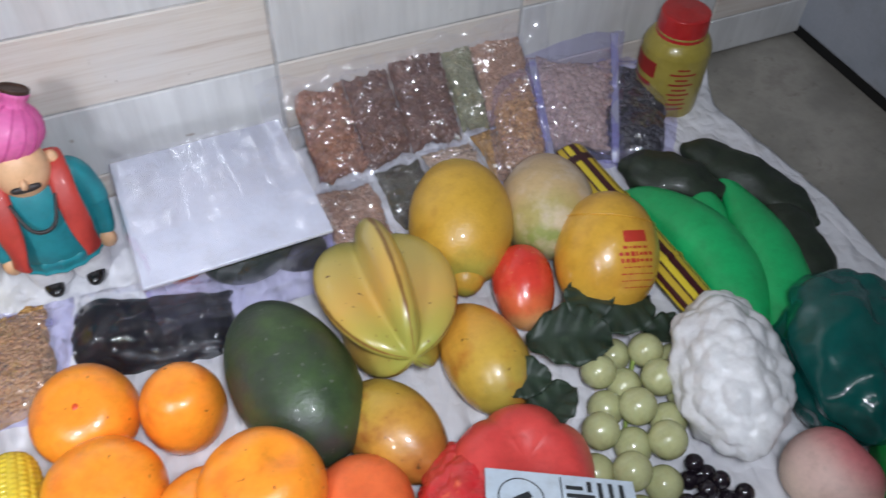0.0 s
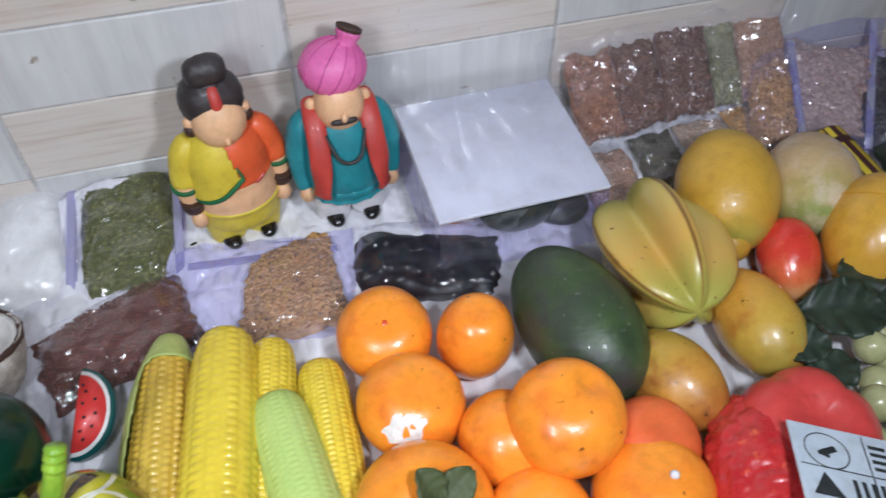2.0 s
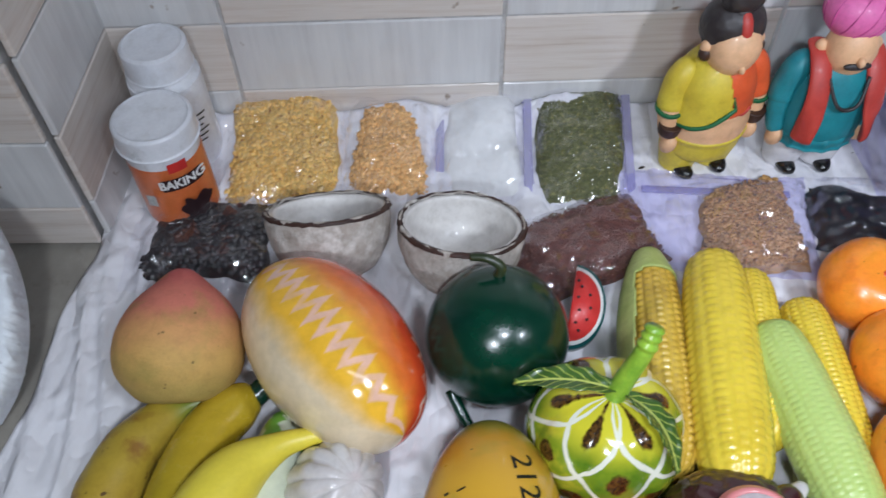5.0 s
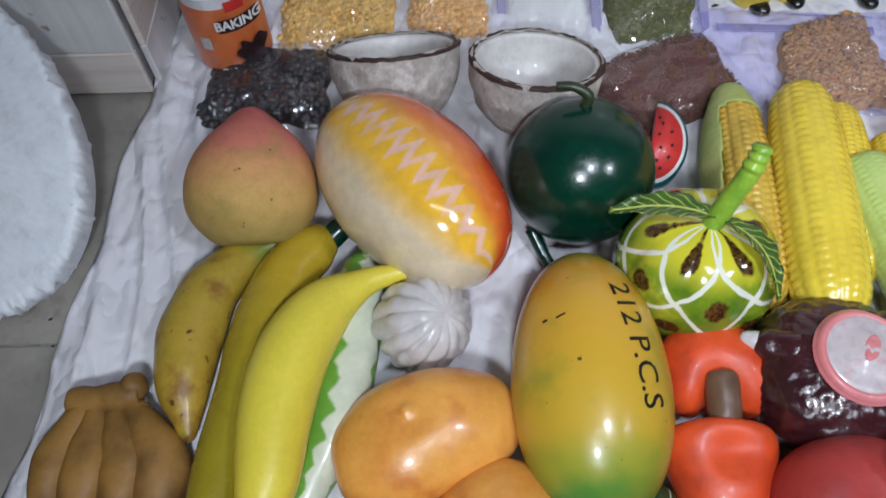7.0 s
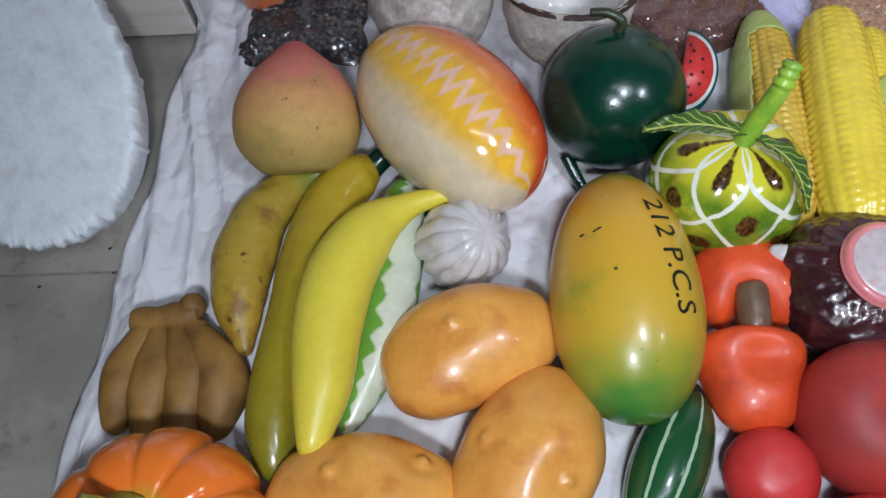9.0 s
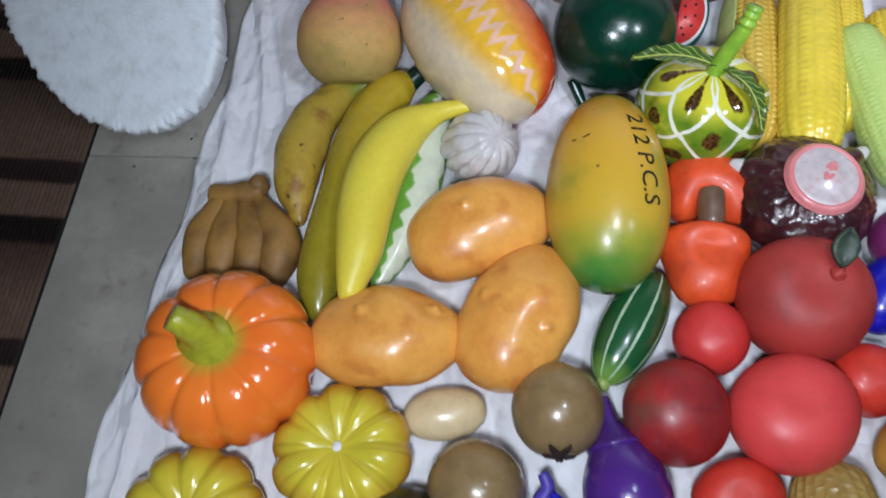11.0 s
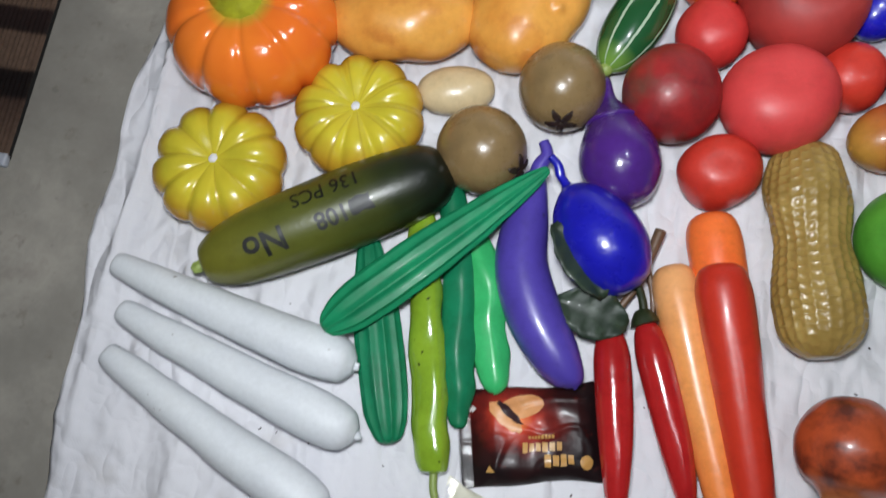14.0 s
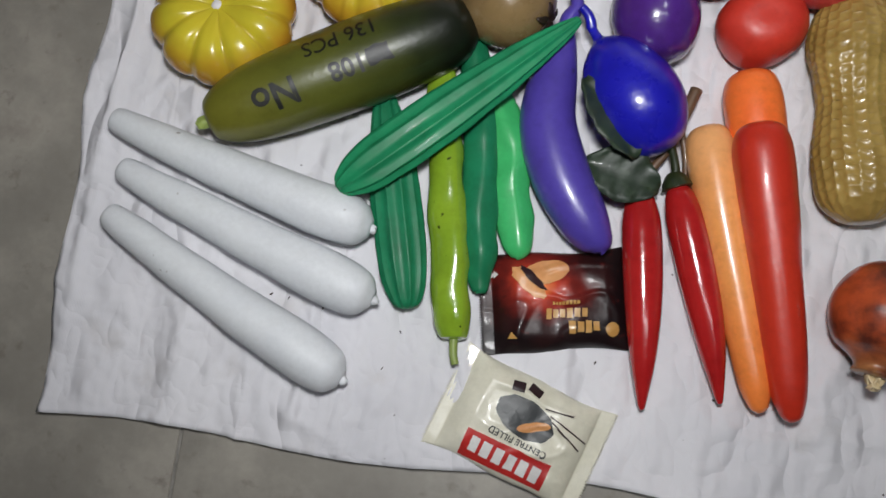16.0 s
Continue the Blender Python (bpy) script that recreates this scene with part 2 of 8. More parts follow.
def limb(points, n=40, m=56, form=None, squash=1.0):
    """A closed skin swept along a free curve through (x, y, z, radius), kept level."""
    rows = spline(points, m)
    bm = bmesh.new()
    layer = bm.loops.layers.uv.new("UVMap")
    rings = []
    for k, (x, y, z, r) in enumerate(rows):
        d = Vector((rows[min(k + 1, m - 1)] - rows[max(k - 1, 0)])[:3]).normalized()
        side = Vector((0, 0, 1)).cross(d).normalized()
        up = d.cross(side)
        x, y, z, v, r = float(x), float(y), float(z), k / (m - 1), max(float(r), 0.0002)
        rings.append((v, [bm.verts.new(Vector((x, y, z)) + r * (form(2 * math.pi * j / n, v) if form else 1) * (math.cos(2 * math.pi * j / n) * side + squash * math.sin(2 * math.pi * j / n) * up)) for j in range(n)]))
    for (v0, low), (v1, high) in zip(rings, rings[1:]):
        for j in range(n):
            face = bm.faces.new((low[j], low[(j + 1) % n], high[(j + 1) % n], high[j]))
            for loop, uv in zip(face.loops, ((j / n, v0), ((j + 1) / n, v0), ((j + 1) / n, v1), (j / n, v1))):
                loop[layer].uv = uv
    bm.faces.new(rings[0][1][::-1]), bm.faces.new(rings[-1][1])
    bmesh.ops.recalc_face_normals(bm, faces=bm.faces)
    return bm


def bumped(bm, amount, scale, seed=0.0, octaves=1):
    """Uneven: moves every vertex along its normal by soft noise."""
    bm.normal_update()
    for v in bm.verts:
        p = v.co * scale + Vector((seed, seed * 1.7, -seed))
        v.co += v.normal * amount * (noise.noise(p) + (0.5 * noise.noise(p * 2.1) if octaves > 1 else 0))
    return bm


def moved(bm, x=0, y=0, z=0, rx=0, ry=0, rz=0, scale=None):
    if scale:
        bmesh.ops.scale(bm, vec=scale, verts=bm.verts)
    bmesh.ops.transform(bm, matrix=pose(x, y, z, rx, ry, rz), verts=bm.verts)
    return bm


def joined(*parts):
    """Several pieces of one mesh."""
    out = parts[0]
    for other in parts[1:]:
        me = bpy.data.meshes.new("piece")
        other.to_mesh(me)
        out.from_mesh(me)
        bpy.data.meshes.remove(me)
        other.free()
    return out


def box(sx, sy, sz, bevel=0.0, steps=2):
    """A box on z = 0 with rounded edges."""
    bm = bmesh.new()
    bmesh.ops.create_cube(bm, size=1, matrix=Matrix.Translation((0, 0, sz / 2)) @ Matrix.Diagonal((sx, sy, sz, 1)))
    if bevel:
        bmesh.ops.bevel(bm, geom=list(bm.edges), offset=bevel, segments=steps, profile=0.5, affect="EDGES")
    return bm


def lathe(points, n=48, m=48, form=None):
    """A turned upright shape from rows of (height, radius)."""
    rows = outline(points, m)
    bm = body(rows, n, form=form)
    lift = (rows[:, 0].max() + rows[:, 0].min()) / 2
    return moved(bm, 0, 0, lift, 0, -90, 0)


def ball(radius, n=16):
    bm = bmesh.new()
    bmesh.ops.create_uvsphere(bm, u_segments=n, v_segments=max(n * 2 // 3, 6), radius=radius)
    return bm


def leaf(length, width, curl=0.2, fold=0.15, m=12, k=4, jag=0.0, thick=0.0008):
    """A leaf along x with a midrib, cupped, with real thickness."""
    bm = bmesh.new()
    grid = []
    for i in range(m + 1):
        t = i / m
        half = width / 2 * math.sin(math.pi * min(t * 0.94 + 0.03, 1)) ** 0.8 * (1 + jag * math.sin(t * 40))
        row = []
        for j in range(-k, k + 1):
            s = j / k
            z = -curl * length * (t - 0.4) ** 2 + abs(s) * fold * width + 0.06 * width * math.cos(t * 26 + abs(s) * 4) * abs(s)
            row.append(bm.verts.new((t * length, s * half, z)))
        grid.append(row)
    for i in range(m):
        for j in range(2 * k):
            bm.faces.new((grid[i][j], grid[i + 1][j], grid[i + 1][j + 1], grid[i][j + 1]))
    bmesh.ops.recalc_face_normals(bm, faces=bm.faces)
    bmesh.ops.solidify(bm, geom=list(bm.faces), thickness=thick)
    layer = bm.loops.layers.uv.new("UVMap")
    for f in bm.faces:
        for loop in f.loops:
            loop[layer].uv = (loop.vert.co.x / length, loop.vert.co.y / width + 0.5)
    return bm


def rod(points, r0, r1, n=10, m=16):
    """A bent tapering stick through places."""
    p = spline(points, m)
    bm = bmesh.new()
    rings = []
    for i in range(m):
        d = Vector(p[min(i + 1, m - 1)] - p[max(i - 1, 0)]).normalized()
        a = d.orthogonal().normalized()
        b = d.cross(a)
        r = r0 + (r1 - r0) * i / (m - 1)
        rings.append([bm.verts.new(Vector(p[i]) + r * (math.cos(2 * math.pi * j / n) * a + math.sin(2 * math.pi * j / n) * b)) for j in range(n)])
    for low, high in zip(rings, rings[1:]):
        shift = min(range(n), key=lambda s: sum((low[j].co - high[(j + s) % n].co).length_squared for j in (0, n // 3)))
        for j in range(n):
            bm.faces.new((low[j], low[(j + 1) % n], high[(j + 1 + shift) % n], high[(j + shift) % n]))
    bm.faces.new(rings[0][::-1]), bm.faces.new(rings[-1])
    bmesh.ops.recalc_face_normals(bm, faces=bm.faces)
    return bm


def part(name, bm, material, parent=None, label="", smooth=True):
    """Links a bmesh as one mesh object, under a thing or a part."""
    me = bpy.data.meshes.new(name)
    bm.to_mesh(me)
    bm.free()
    for m in material if isinstance(material, (list, tuple)) else (material,):
        me.materials.append(m)
    me.shade_smooth() if smooth else me.shade_flat()
    ob = new(name, me)
    ob.parent = parent
    return tagged(ob, label)


GROUND = 0.0035


def thing(name, parts, x, y, z=GROUND, turn=(0, 0, 0), label="", category="", group="", sink=0.0):
    """One thing at a place on the cloth: parts of (name, bmesh, material[, label]) are turned together, and the first rests on z."""
    m = pose(0, 0, 0, *turn)
    for p in parts:
        bmesh.ops.transform(p[1], matrix=m, verts=p[1].verts)
    low = min(v.co.z for v in parts[0][1].verts) + sink
    for p in parts:
        bmesh.ops.translate(p[1], vec=(0, 0, -low), verts=p[1].verts)
    if len(parts) == 1:
        ob = part(name, parts[0][1], parts[0][2])
    else:
        ob = new(name)
        ob.empty_display_size = 0.02
        for p in parts:
            part(p[0], p[1], p[2], ob, p[3] if len(p) > 3 else "")
    ob.location = (x, y, z)
    return tagged(ob, label, category, group)


def lettering(text, size, bold=0.0):
    """Flat letters as a bmesh, centred, facing up."""
    data = bpy.data.curves.new("letters", "FONT")
    data.body, data.size, data.align_x, data.align_y, data.offset = text, size, "CENTER", "CENTER", bold
    data.resolution_u = 3
    ob = bpy.data.objects.new("letters", data)
    scene.collection.objects.link(ob)
    bpy.context.view_layer.update()
    me = bpy.data.meshes.new_from_object(ob.evaluated_get(bpy.context.evaluated_depsgraph_get()))
    bm = bmesh.new()
    bm.from_mesh(me)
    bpy.data.objects.remove(ob), bpy.data.meshes.remove(me), bpy.data.curves.remove(data)
    bmesh.ops.triangulate(bm, faces=bm.faces)
    bmesh.ops.subdivide_edges(bm, edges=[e for e in bm.edges if e.calc_length() > size * 0.3], cuts=2)
    return bm


def bar(width, height, cuts=0):
    """A flat bar lying in the xy plane, fine enough to follow a curved skin."""
    bm = bmesh.new()
    bmesh.ops.create_grid(bm, x_segments=max(2, cuts, int(width / 0.0015)), y_segments=max(2, int(height / 0.0015)), size=0.5)
    bmesh.ops.scale(bm, vec=(width, height, 1), verts=bm.verts)
    return bm


def laid(ink, on, way=(0, 0, -1), lift=0.0004):
    """Presses flat ink onto a skin along a direction."""
    from mathutils.bvhtree import BVHTree
    on.normal_update()
    tree, way = BVHTree.FromBMesh(on), Vector(way)
    for v in ink.verts:
        hit, normal, _, _ = tree.ray_cast(v.co - way * 0.5, way)
        if hit:
            v.co = hit + normal * lift
        else:
            near, normal, _, _ = tree.find_nearest(v.co + way * 0.2)
            v.co = near + normal * lift
    return ink


# ---- the setting ----
def wall_y(x):
    """The tiled wall stands at a slight slant to the cloth."""
    return 0.595 + 0.03 * x


SLANT = math.degrees(math.atan(0.03))


def slab(name, size, m, material, label, kind="structure", category=""):
    ob = part(name, box(*size), material, None, label, False)
    ob.matrix_world = m
    return tagged(ob, label, category, "", kind)


floor = slab("floor", (4.4, 4.0, 0.1), pose(0.2, -0.9, -0.106), M["floor_grout"], "grey polished tile floor")
wall_north = slab("wall_north", (3.2, 0.12, 2.6), pose(0.9, wall_y(0.9) + 0.0628, 0, 0, 0, SLANT), M["grout"], "tiled wall behind the cloth")
wall_pillar = slab("wall_pillar", (1.3, 0.3, 2.6), pose(-0.965, 0.5945, 0), M["grout"], "tiled wall corner beside the cloth")
# Out-of-view walls and ceiling, added to close the room for bounce and reflections.
wall_west = slab("wall_west", (0.1, 3.6, 2.6), pose(-1.66, -1.1, 0), M["plaster"], "unseen plain wall, added to close the room")
wall_south = slab("wall_south", (4.4, 0.1, 2.6), pose(0.2, -2.9, 0), M["plaster"], "unseen plain wall, added to close the room")
wall_east = slab("wall_east", (0.1, 4.0, 2.6), pose(2.2, -0.9, 0), M["plaster"], "unseen plain wall, added to close the room")
ceiling = slab("ceiling", (4.4, 4.2, 0.1), pose(0.2, -0.8, 2.6), M["plaster"], "unseen plain ceiling, added to close the room")


def cupboard():
    ob = new("cupboard")
    part("door_panel", box(0.03, 1.5, 1.2, 0.003), M["panel"], ob, "", False).location = (0, 0, 0.014)
    part("carcass", box(0.4, 1.5, 1.19), M["panel"], ob, "", False).location = (0.216, 0, 0.018)
    # Solid black strip, nearly flush, paints the shade of the gap below.
    part("plinth_gap", box(0.38, 1.5, 0.0135), M["black"], ob, "black strip for the shade of the floor gap", False).location = (0.1775, 0, 0.0002)
    ob.matrix_world = pose(1.24, 0.012, -0.004)
    tagged(ob, "pale grey laminate cupboard with a black strip at the floor", "cupboard")


cupboard()


def cloth():
    """A thin cotton sheet with long soft folds, wavy edges and a hem."""
    bm = bmesh.new()
    nx, ny = 420, 300
    x0, x1, y0, y1 = -0.368, 1.115, -0.436, 0.592
    grid = []
    for i in range(nx + 1):
        row = []
        for j in range(ny + 1):
            u, v = i / nx, j / ny
            west = np.interp(v, (0.0, 0.26, 0.33, 0.52, 0.78, 0.96, 1.0), (-0.357, -0.37, -0.369, -0.345, -0.32, -0.302, -0.3)) + 0.003 * math.sin(v * 47)
            east = np.interp(v, (0.0, 0.7, 0.81, 0.92, 1.0), (1.1, 1.066, 1.054, 1.046, 1.07)) + 0.006 * math.sin(v * 26)
            south = -0.431 + 0.004 * math.sin(u * 30)
            x = west + (east - west) * u
            north = wall_y(x) - 0.002
            y = south + (north - south) * v
            p = Vector((x, y, 0))
            fold = noise.noise(Vector((x * 16 + 0.6 * math.sin(y * 5), y * 4.2, 0.3)))
            fine = noise.noise(Vector((x * 46, y * 16, 4.1)))
            cross = noise.noise(Vector((x * 9, y * 30, 7.7)))
            rim = min(1.0, min(u, 1 - u, v * 0.7) * 14)
            ridge = max(0.0, 1 - abs(noise.noise(Vector((x * 7 + y * 6, y * 9 - x * 4, 12.3)))) * 11)
            crease = max(0.0, 1 - abs(fold) * 9)
            z = 0.0022 + 0.0024 * (fold + 0.45 * fine + 0.45 * cross) + 0.003 * crease * (0.35 + fine) + 0.0026 * ridge * (0.5 + cross)
            drift = x * 30 + 2.2 * noise.noise(Vector((x * 3, y * 3.5, 5)))
            pleat = max(0.0, 1 - 3.2 * abs(noise.noise(Vector((drift, y * 1.6, 2.4)))))
            z += (0.0075 * max(0.0, 1 - u / 0.13) + 0.0022) * pleat**1.5 * min(1.0, u * 60) + 0.0016 * max(0.0, 1 - 6 * abs(noise.noise(Vector((x * 24 - y * 9, y * 11, 31.0)))))
            z += (1 - rim) * 0.0035 * (0.5 + 0.8 * noise.noise(Vector((x * 22, y * 12, 2.0))))
            climb = max(0.0, v - 0.955) * 0.5 * (1 + 0.7 * noise.noise(Vector((x * 12, 0, 9))))
            row.append(bm.verts.new((x, y, max(z, 0.0004) + climb)))
        grid.append(row)
    for i in range(nx):
        for j in range(ny):
            bm.faces.new((grid[i][j], grid[i + 1][j], grid[i + 1][j + 1], grid[i][j + 1]))
    ob = part("cloth", bm, M["cloth"])
    thick = ob.modifiers.new("thickness", "SOLIDIFY")
    thick.thickness, thick.offset = 0.0012, -1
    tagged(ob, "creased white cotton cloth spread on the floor", "cloth")


cloth()


def mat_material():
    n = Nodes("brown_straw")
    _, y, _ = n.xyz()
    wob = n.math("MULTIPLY_ADD", n.noise(30, 2), 0.004, y)
    dark, straw, mid = col(24, 16, 15), col(104, 82, 68), col(70, 52, 44)
    tone = n.ramp(n.math("FRACT", n.math("MULTIPLY", wob, 5.6)), [(0.0, straw), (0.3, mid), (0.33, dark), (0.46, dark), (0.48, straw), (0.66, straw), (0.68, col(38, 26, 24)), (0.8, col(44, 30, 28)), (0.82, straw)])
    tone = n.mix(1.0, tone, n.ramp(n.noise(220, 3), [(0.3, (0.75, 0.75, 0.75, 1)), (0.7, (1.1, 1.1, 1.1, 1))]), "MULTIPLY")
    n.bump(n.noise(300, 2), 0.3, 0.0006)
    return n.done(tone, 0.45)


def straw_mat():
    """A folded straw mat whose straws lie side by side."""
    wide, deep, count = 0.5, 0.62, 110
    straws = []
    bm = bmesh.new()
    for k in range(count):
        x = (k + 0.5) / count * wide
        z = 0.0002 * math.sin(k * 2.1)
        ring = []
        for y in (0, deep):
            ring.append([bm.verts.new((x - 0.002, y, 0.004 + z)), bm.verts.new((x - 0.0013, y, 0.0062 + z)), bm.verts.new((x + 0.0013, y, 0.0062 + z)), bm.verts.new((x + 0.002, y, 0.004 + z))])
        for j in range(3):
            bm.faces.new((ring[0][j], ring[0][j + 1], ring[1][j + 1], ring[1][j]))
    ob = new("straw_mat")
    stuff = part("straw_weave", bm, mat_material(), ob, "", False)
    tagged(stuff, "brown straws in dark bands", kind="stuff")
    part("backing", moved(box(wide, deep, 0.0045), wide / 2, deep / 2, 0), M["black"], ob, "", False)
    part("binding", moved(box(wide, 0.012, 0.007, 0.002), wide / 2, -0.002, 0), M["panel"], ob, "pale blue cloth binding", False)
    ob.matrix_world = pose(-0.962, -0.112, -0.005, 0, 0, -2)
    tagged(ob, "brown straw mat with dark bands", "mat")


straw_mat()


def foam_board():
    """A thick piece of white foam with a broken, beady rim."""
    bm = bmesh.new()
    rnd = random.Random(2)
    n = 420
    rings = []
    for z, k in ((0.0, 0.9), (0.006, 0.94), (0.018, 0.97), (0.03, 0.99), (0.038, 1.0), (0.042, 0.992), (0.0445, 0.975), (0.045, 0.93), (0.045, 0.6), (0.045, 0.25)):
        ring = []
        for j in range(n):
            a = 2 * math.pi * j / n
            rough = (0.003 * noise.noise(Vector((math.cos(a) * 14, math.sin(a) * 14, z * 60))) + 0.0042 * noise.noise(Vector((math.cos(a) * 40, math.sin(a) * 40, z * 90))) + 0.0016 * noise.noise(Vector((math.cos(a) * 120, math.sin(a) * 120, z * 320)))) if k > 0.95 else 0
            ring.append(bm.verts.new(((0.14 * k + rough) * math.cos(a), (0.097 * k + rough) * math.sin(a), z + (0.0012 * noise.noise(Vector((math.cos(a) * 60, math.sin(a) * 60, k * 9))) if z > 0 and k > 0.95 else 0))))
        rings.append(ring)
    for low, high in zip(rings, rings[1:]):
        for j in range(n):
            bm.faces.new((low[j], low[(j + 1) % n], high[(j + 1) % n], high[j]))
    bm.faces.new(rings[0][::-1]), bm.faces.new(rings[-1])
    ob = part("foam_board", bm, skin("white_bead_foam", col(232, 237, 243), col(226, 231, 238), 0.6, scale=20, bump=0.6, grain=240, speck=(col(204, 208, 216), 130, 0.76)))
    ob.matrix_world = pose(-0.42, 0.337, 0.0525, 24.2) @ pose(0, 0, 0, 0, 0, -59)
    tagged(ob, "oval white foam board with a crumbly rim, leaning on the wall", "foam board")


foam_board()


# ---- figurines ----
F = {
    "skin": skin("painted_clay_skin", col(232, 184, 140), col(222, 172, 128), 0.5, 0.08),
    "hair": skin("black_painted_hair", col(42, 36, 38), col(56, 50, 50), 0.5, 0.08, scale=80),
    "yellow": skin("yellow_painted_cloth", col(214, 192, 40), col(204, 178, 34), 0.5, 0.08, scale=40),
    "orange": skin("orange_painted_cloth", col(226, 92, 34), col(214, 80, 28), 0.5, 0.08, scale=40),
    "teal": skin("teal_painted_cloth", col(24, 138, 148), col(20, 124, 136), 0.5, 0.08, scale=40),
    "red": skin("red_painted_sash", col(192, 60, 48), col(178, 50, 42), 0.5, 0.08),
    "pink": skin("pink_painted_turban", col(226, 110, 172), col(216, 94, 160), 0.5, 0.08, scale=60),
    "pink_line": skin("deep_pink_turban_fold", col(196, 70, 142), col(184, 62, 132), 0.45, scale=60),
    "white": skin("white_painted_trousers", col(222, 220, 222), col(206, 204, 208), 0.5, 0.08),
    "green": skin("green_painted_border", col(20, 104, 60), col(16, 92, 52), 0.5, 0.08),
    "bangle": skin("brown_painted_bangle", col(70, 42, 30), col(58, 34, 24), 0.5, 0.08),
    "shoe": skin("black_painted_shoe", col(20, 18, 18), col(28, 26, 26), 0.25, 0.4),
}
FKEYS = list(F)


def figurine(pieces, x, y, turn, label):
    """One plain mesh; each piece carries its own paint."""
    whole = None
    bm = bmesh.new()
    for paint, piece in pieces:
        for f in piece.faces:
            f.material_index = FKEYS.index(paint)
        me = bpy.data.meshes.new("piece")
        piece.to_mesh(me)
        bm.from_mesh(me)
        bpy.data.meshes.remove(me)
        piece.free()
    low = min(v.co.z for v in bm.verts)
    moved(bm, 0, 0, -low, 0, 0, 0)
    bmesh.ops.scale(bm, vec=(0.8, 0.79, 0.88), verts=bm.verts)
    ob = part("figurine", bm, [F[k] for k in FKEYS])
    ob.matrix_world = pose(x, y, GROUND, 0, 0, turn)
    tagged(ob, label, "figurine", "pair of clay figurines")


def round_body(points, squash=0.86, n=56):
    return moved(lathe(points, n, 44), scale=(squash, 1, 1))


def arm(side, paint_top, paint_low, reach, shoulder=0.132):
    s = side
    upper = limb([(0.004, 0.03 * s, shoulder + 0.004, 0.0), (0.004, 0.032 * s, shoulder + 0.003, 0.011), (0.002, 0.042 * s, shoulder - 0.008, 0.016), (0.0, 0.049 * s, shoulder - 0.026, 0.0155), (-0.004, 0.052 * s, shoulder - 0.044, 0.014), (-0.005, 0.0525 * s, shoulder - 0.046, 0.0)], 20, 24)
    fore = limb([(-0.003, 0.051 * s, shoulder - 0.036, 0.0), (-0.004, 0.0515 * s, shoulder - 0.038, 0.0125), (-0.008, 0.0525 * s, shoulder - 0.056, 0.012), (-0.014, 0.051 * s, shoulder - 0.075, 0.0095), (-0.014, 0.051 * s, shoulder - 0.077, 0.0)], 18, 20)
    fist = moved(body(egg(0.027, 0.019), 18), -0.017, 0.05 * s, shoulder - 0.084, 0, 62, 0)
    return [(paint_top, upper), (paint_low, fore), ("skin", fist)]


def feet(trouser, high=0.042):
    out = []
    for s in (-1, 1):
        out.append((trouser, moved(lathe([(0, 0.0), (0, 0.019), (0.01, 0.0225), (0.03, 0.026), (high + 0.012, 0.026), (high + 0.014, 0)], 28, 24), 0, 0.0215 * s, 0.0)))
        out.append(("shoe", moved(body(egg(0.034, 0.021, -0.05), 22, squash=(1, 0.7)), -0.019, 0.023 * s, 0.006, 0, 0, 180 + 14 * s)))
    return out


def bowed(pieces, angle=-16, tilt=0, lift=0.0):
    """A head bent forward about the neck."""
    for _, piece in pieces:
        moved(piece, 0, 0, -0.138)
        moved(piece, 0, 0, 0.138 + lift, tilt, angle, 0, (0.86, 0.86, 0.9))
    return pieces


# front of both figures is their local -x side
lady = feet("yellow")
lady += [
    ("yellow", round_body([(0.022, 0), (0.022, 0.03), (0.03, 0.044), (0.05, 0.0485), (0.06, 0.047), (0.061, 0)])),
    ("skin", round_body([(0.052, 0), (0.052, 0.044), (0.066, 0.0495), (0.082, 0.048), (0.094, 0.042), (0.095, 0)])),
    ("orange", round_body([(0.088, 0), (0.088, 0.0435), (0.1, 0.046), (0.118, 0.044), (0.136, 0.034), (0.146, 0.018), (0.148, 0)])),
    *bowed([
        ("skin", moved(bumped(ball(0.033, 30), 0.001, 40), -0.009, 0, 0.155, scale=(0.95, 1.02, 1))),
        ("skin", moved(ball(0.005, 12), -0.04, 0.0, 0.15, scale=(1.2, 0.8, 1))),
        ("hair", moved(bumped(body(egg(0.078, 0.072, 0.0, 0.9), 60), 0.0012, 160), 0.01, 0, 0.1705, 0, 0, 90, (1, 0.96, 0.92))),
        ("hair", moved(bumped(body(egg(0.05, 0.036, 0.0, 0.6), 40), 0.001, 160), 0.012, 0, 0.2085, 0, 0, 90, (1, 1, 0.95))),
        ("hair", moved(lathe([(0, 0), (0, 0.019), (0.012, 0.017), (0.013, 0)], 36, 12), 0.012, 0, 0.19)),
        ("red", limb([(0.004, 0, 0.1978, 0.0), (0.0035, 0, 0.1978, 0.006), (-0.007, 0, 0.1948, 0.0078), (-0.0154, 0, 0.1884, 0.0078), (-0.0212, 0, 0.1798, 0.0064), (-0.0222, 0, 0.178, 0.0)], 16, 24, squash=0.75)),
        ("bangle", moved(ball(0.0085, 14), -0.008, 0.035, 0.15)), ("bangle", moved(ball(0.0085, 14), -0.008, -0.035, 0.15)),
        ("skin", moved(ball(0.008, 14), -0.004, 0.034, 0.157)), ("skin", moved(ball(0.008, 14), -0.004, -0.034, 0.157)),
    ], -12, 0, 0.008),
]
lady += arm(1, "yellow", "skin", 0) + arm(-1, "orange", "skin", 0)
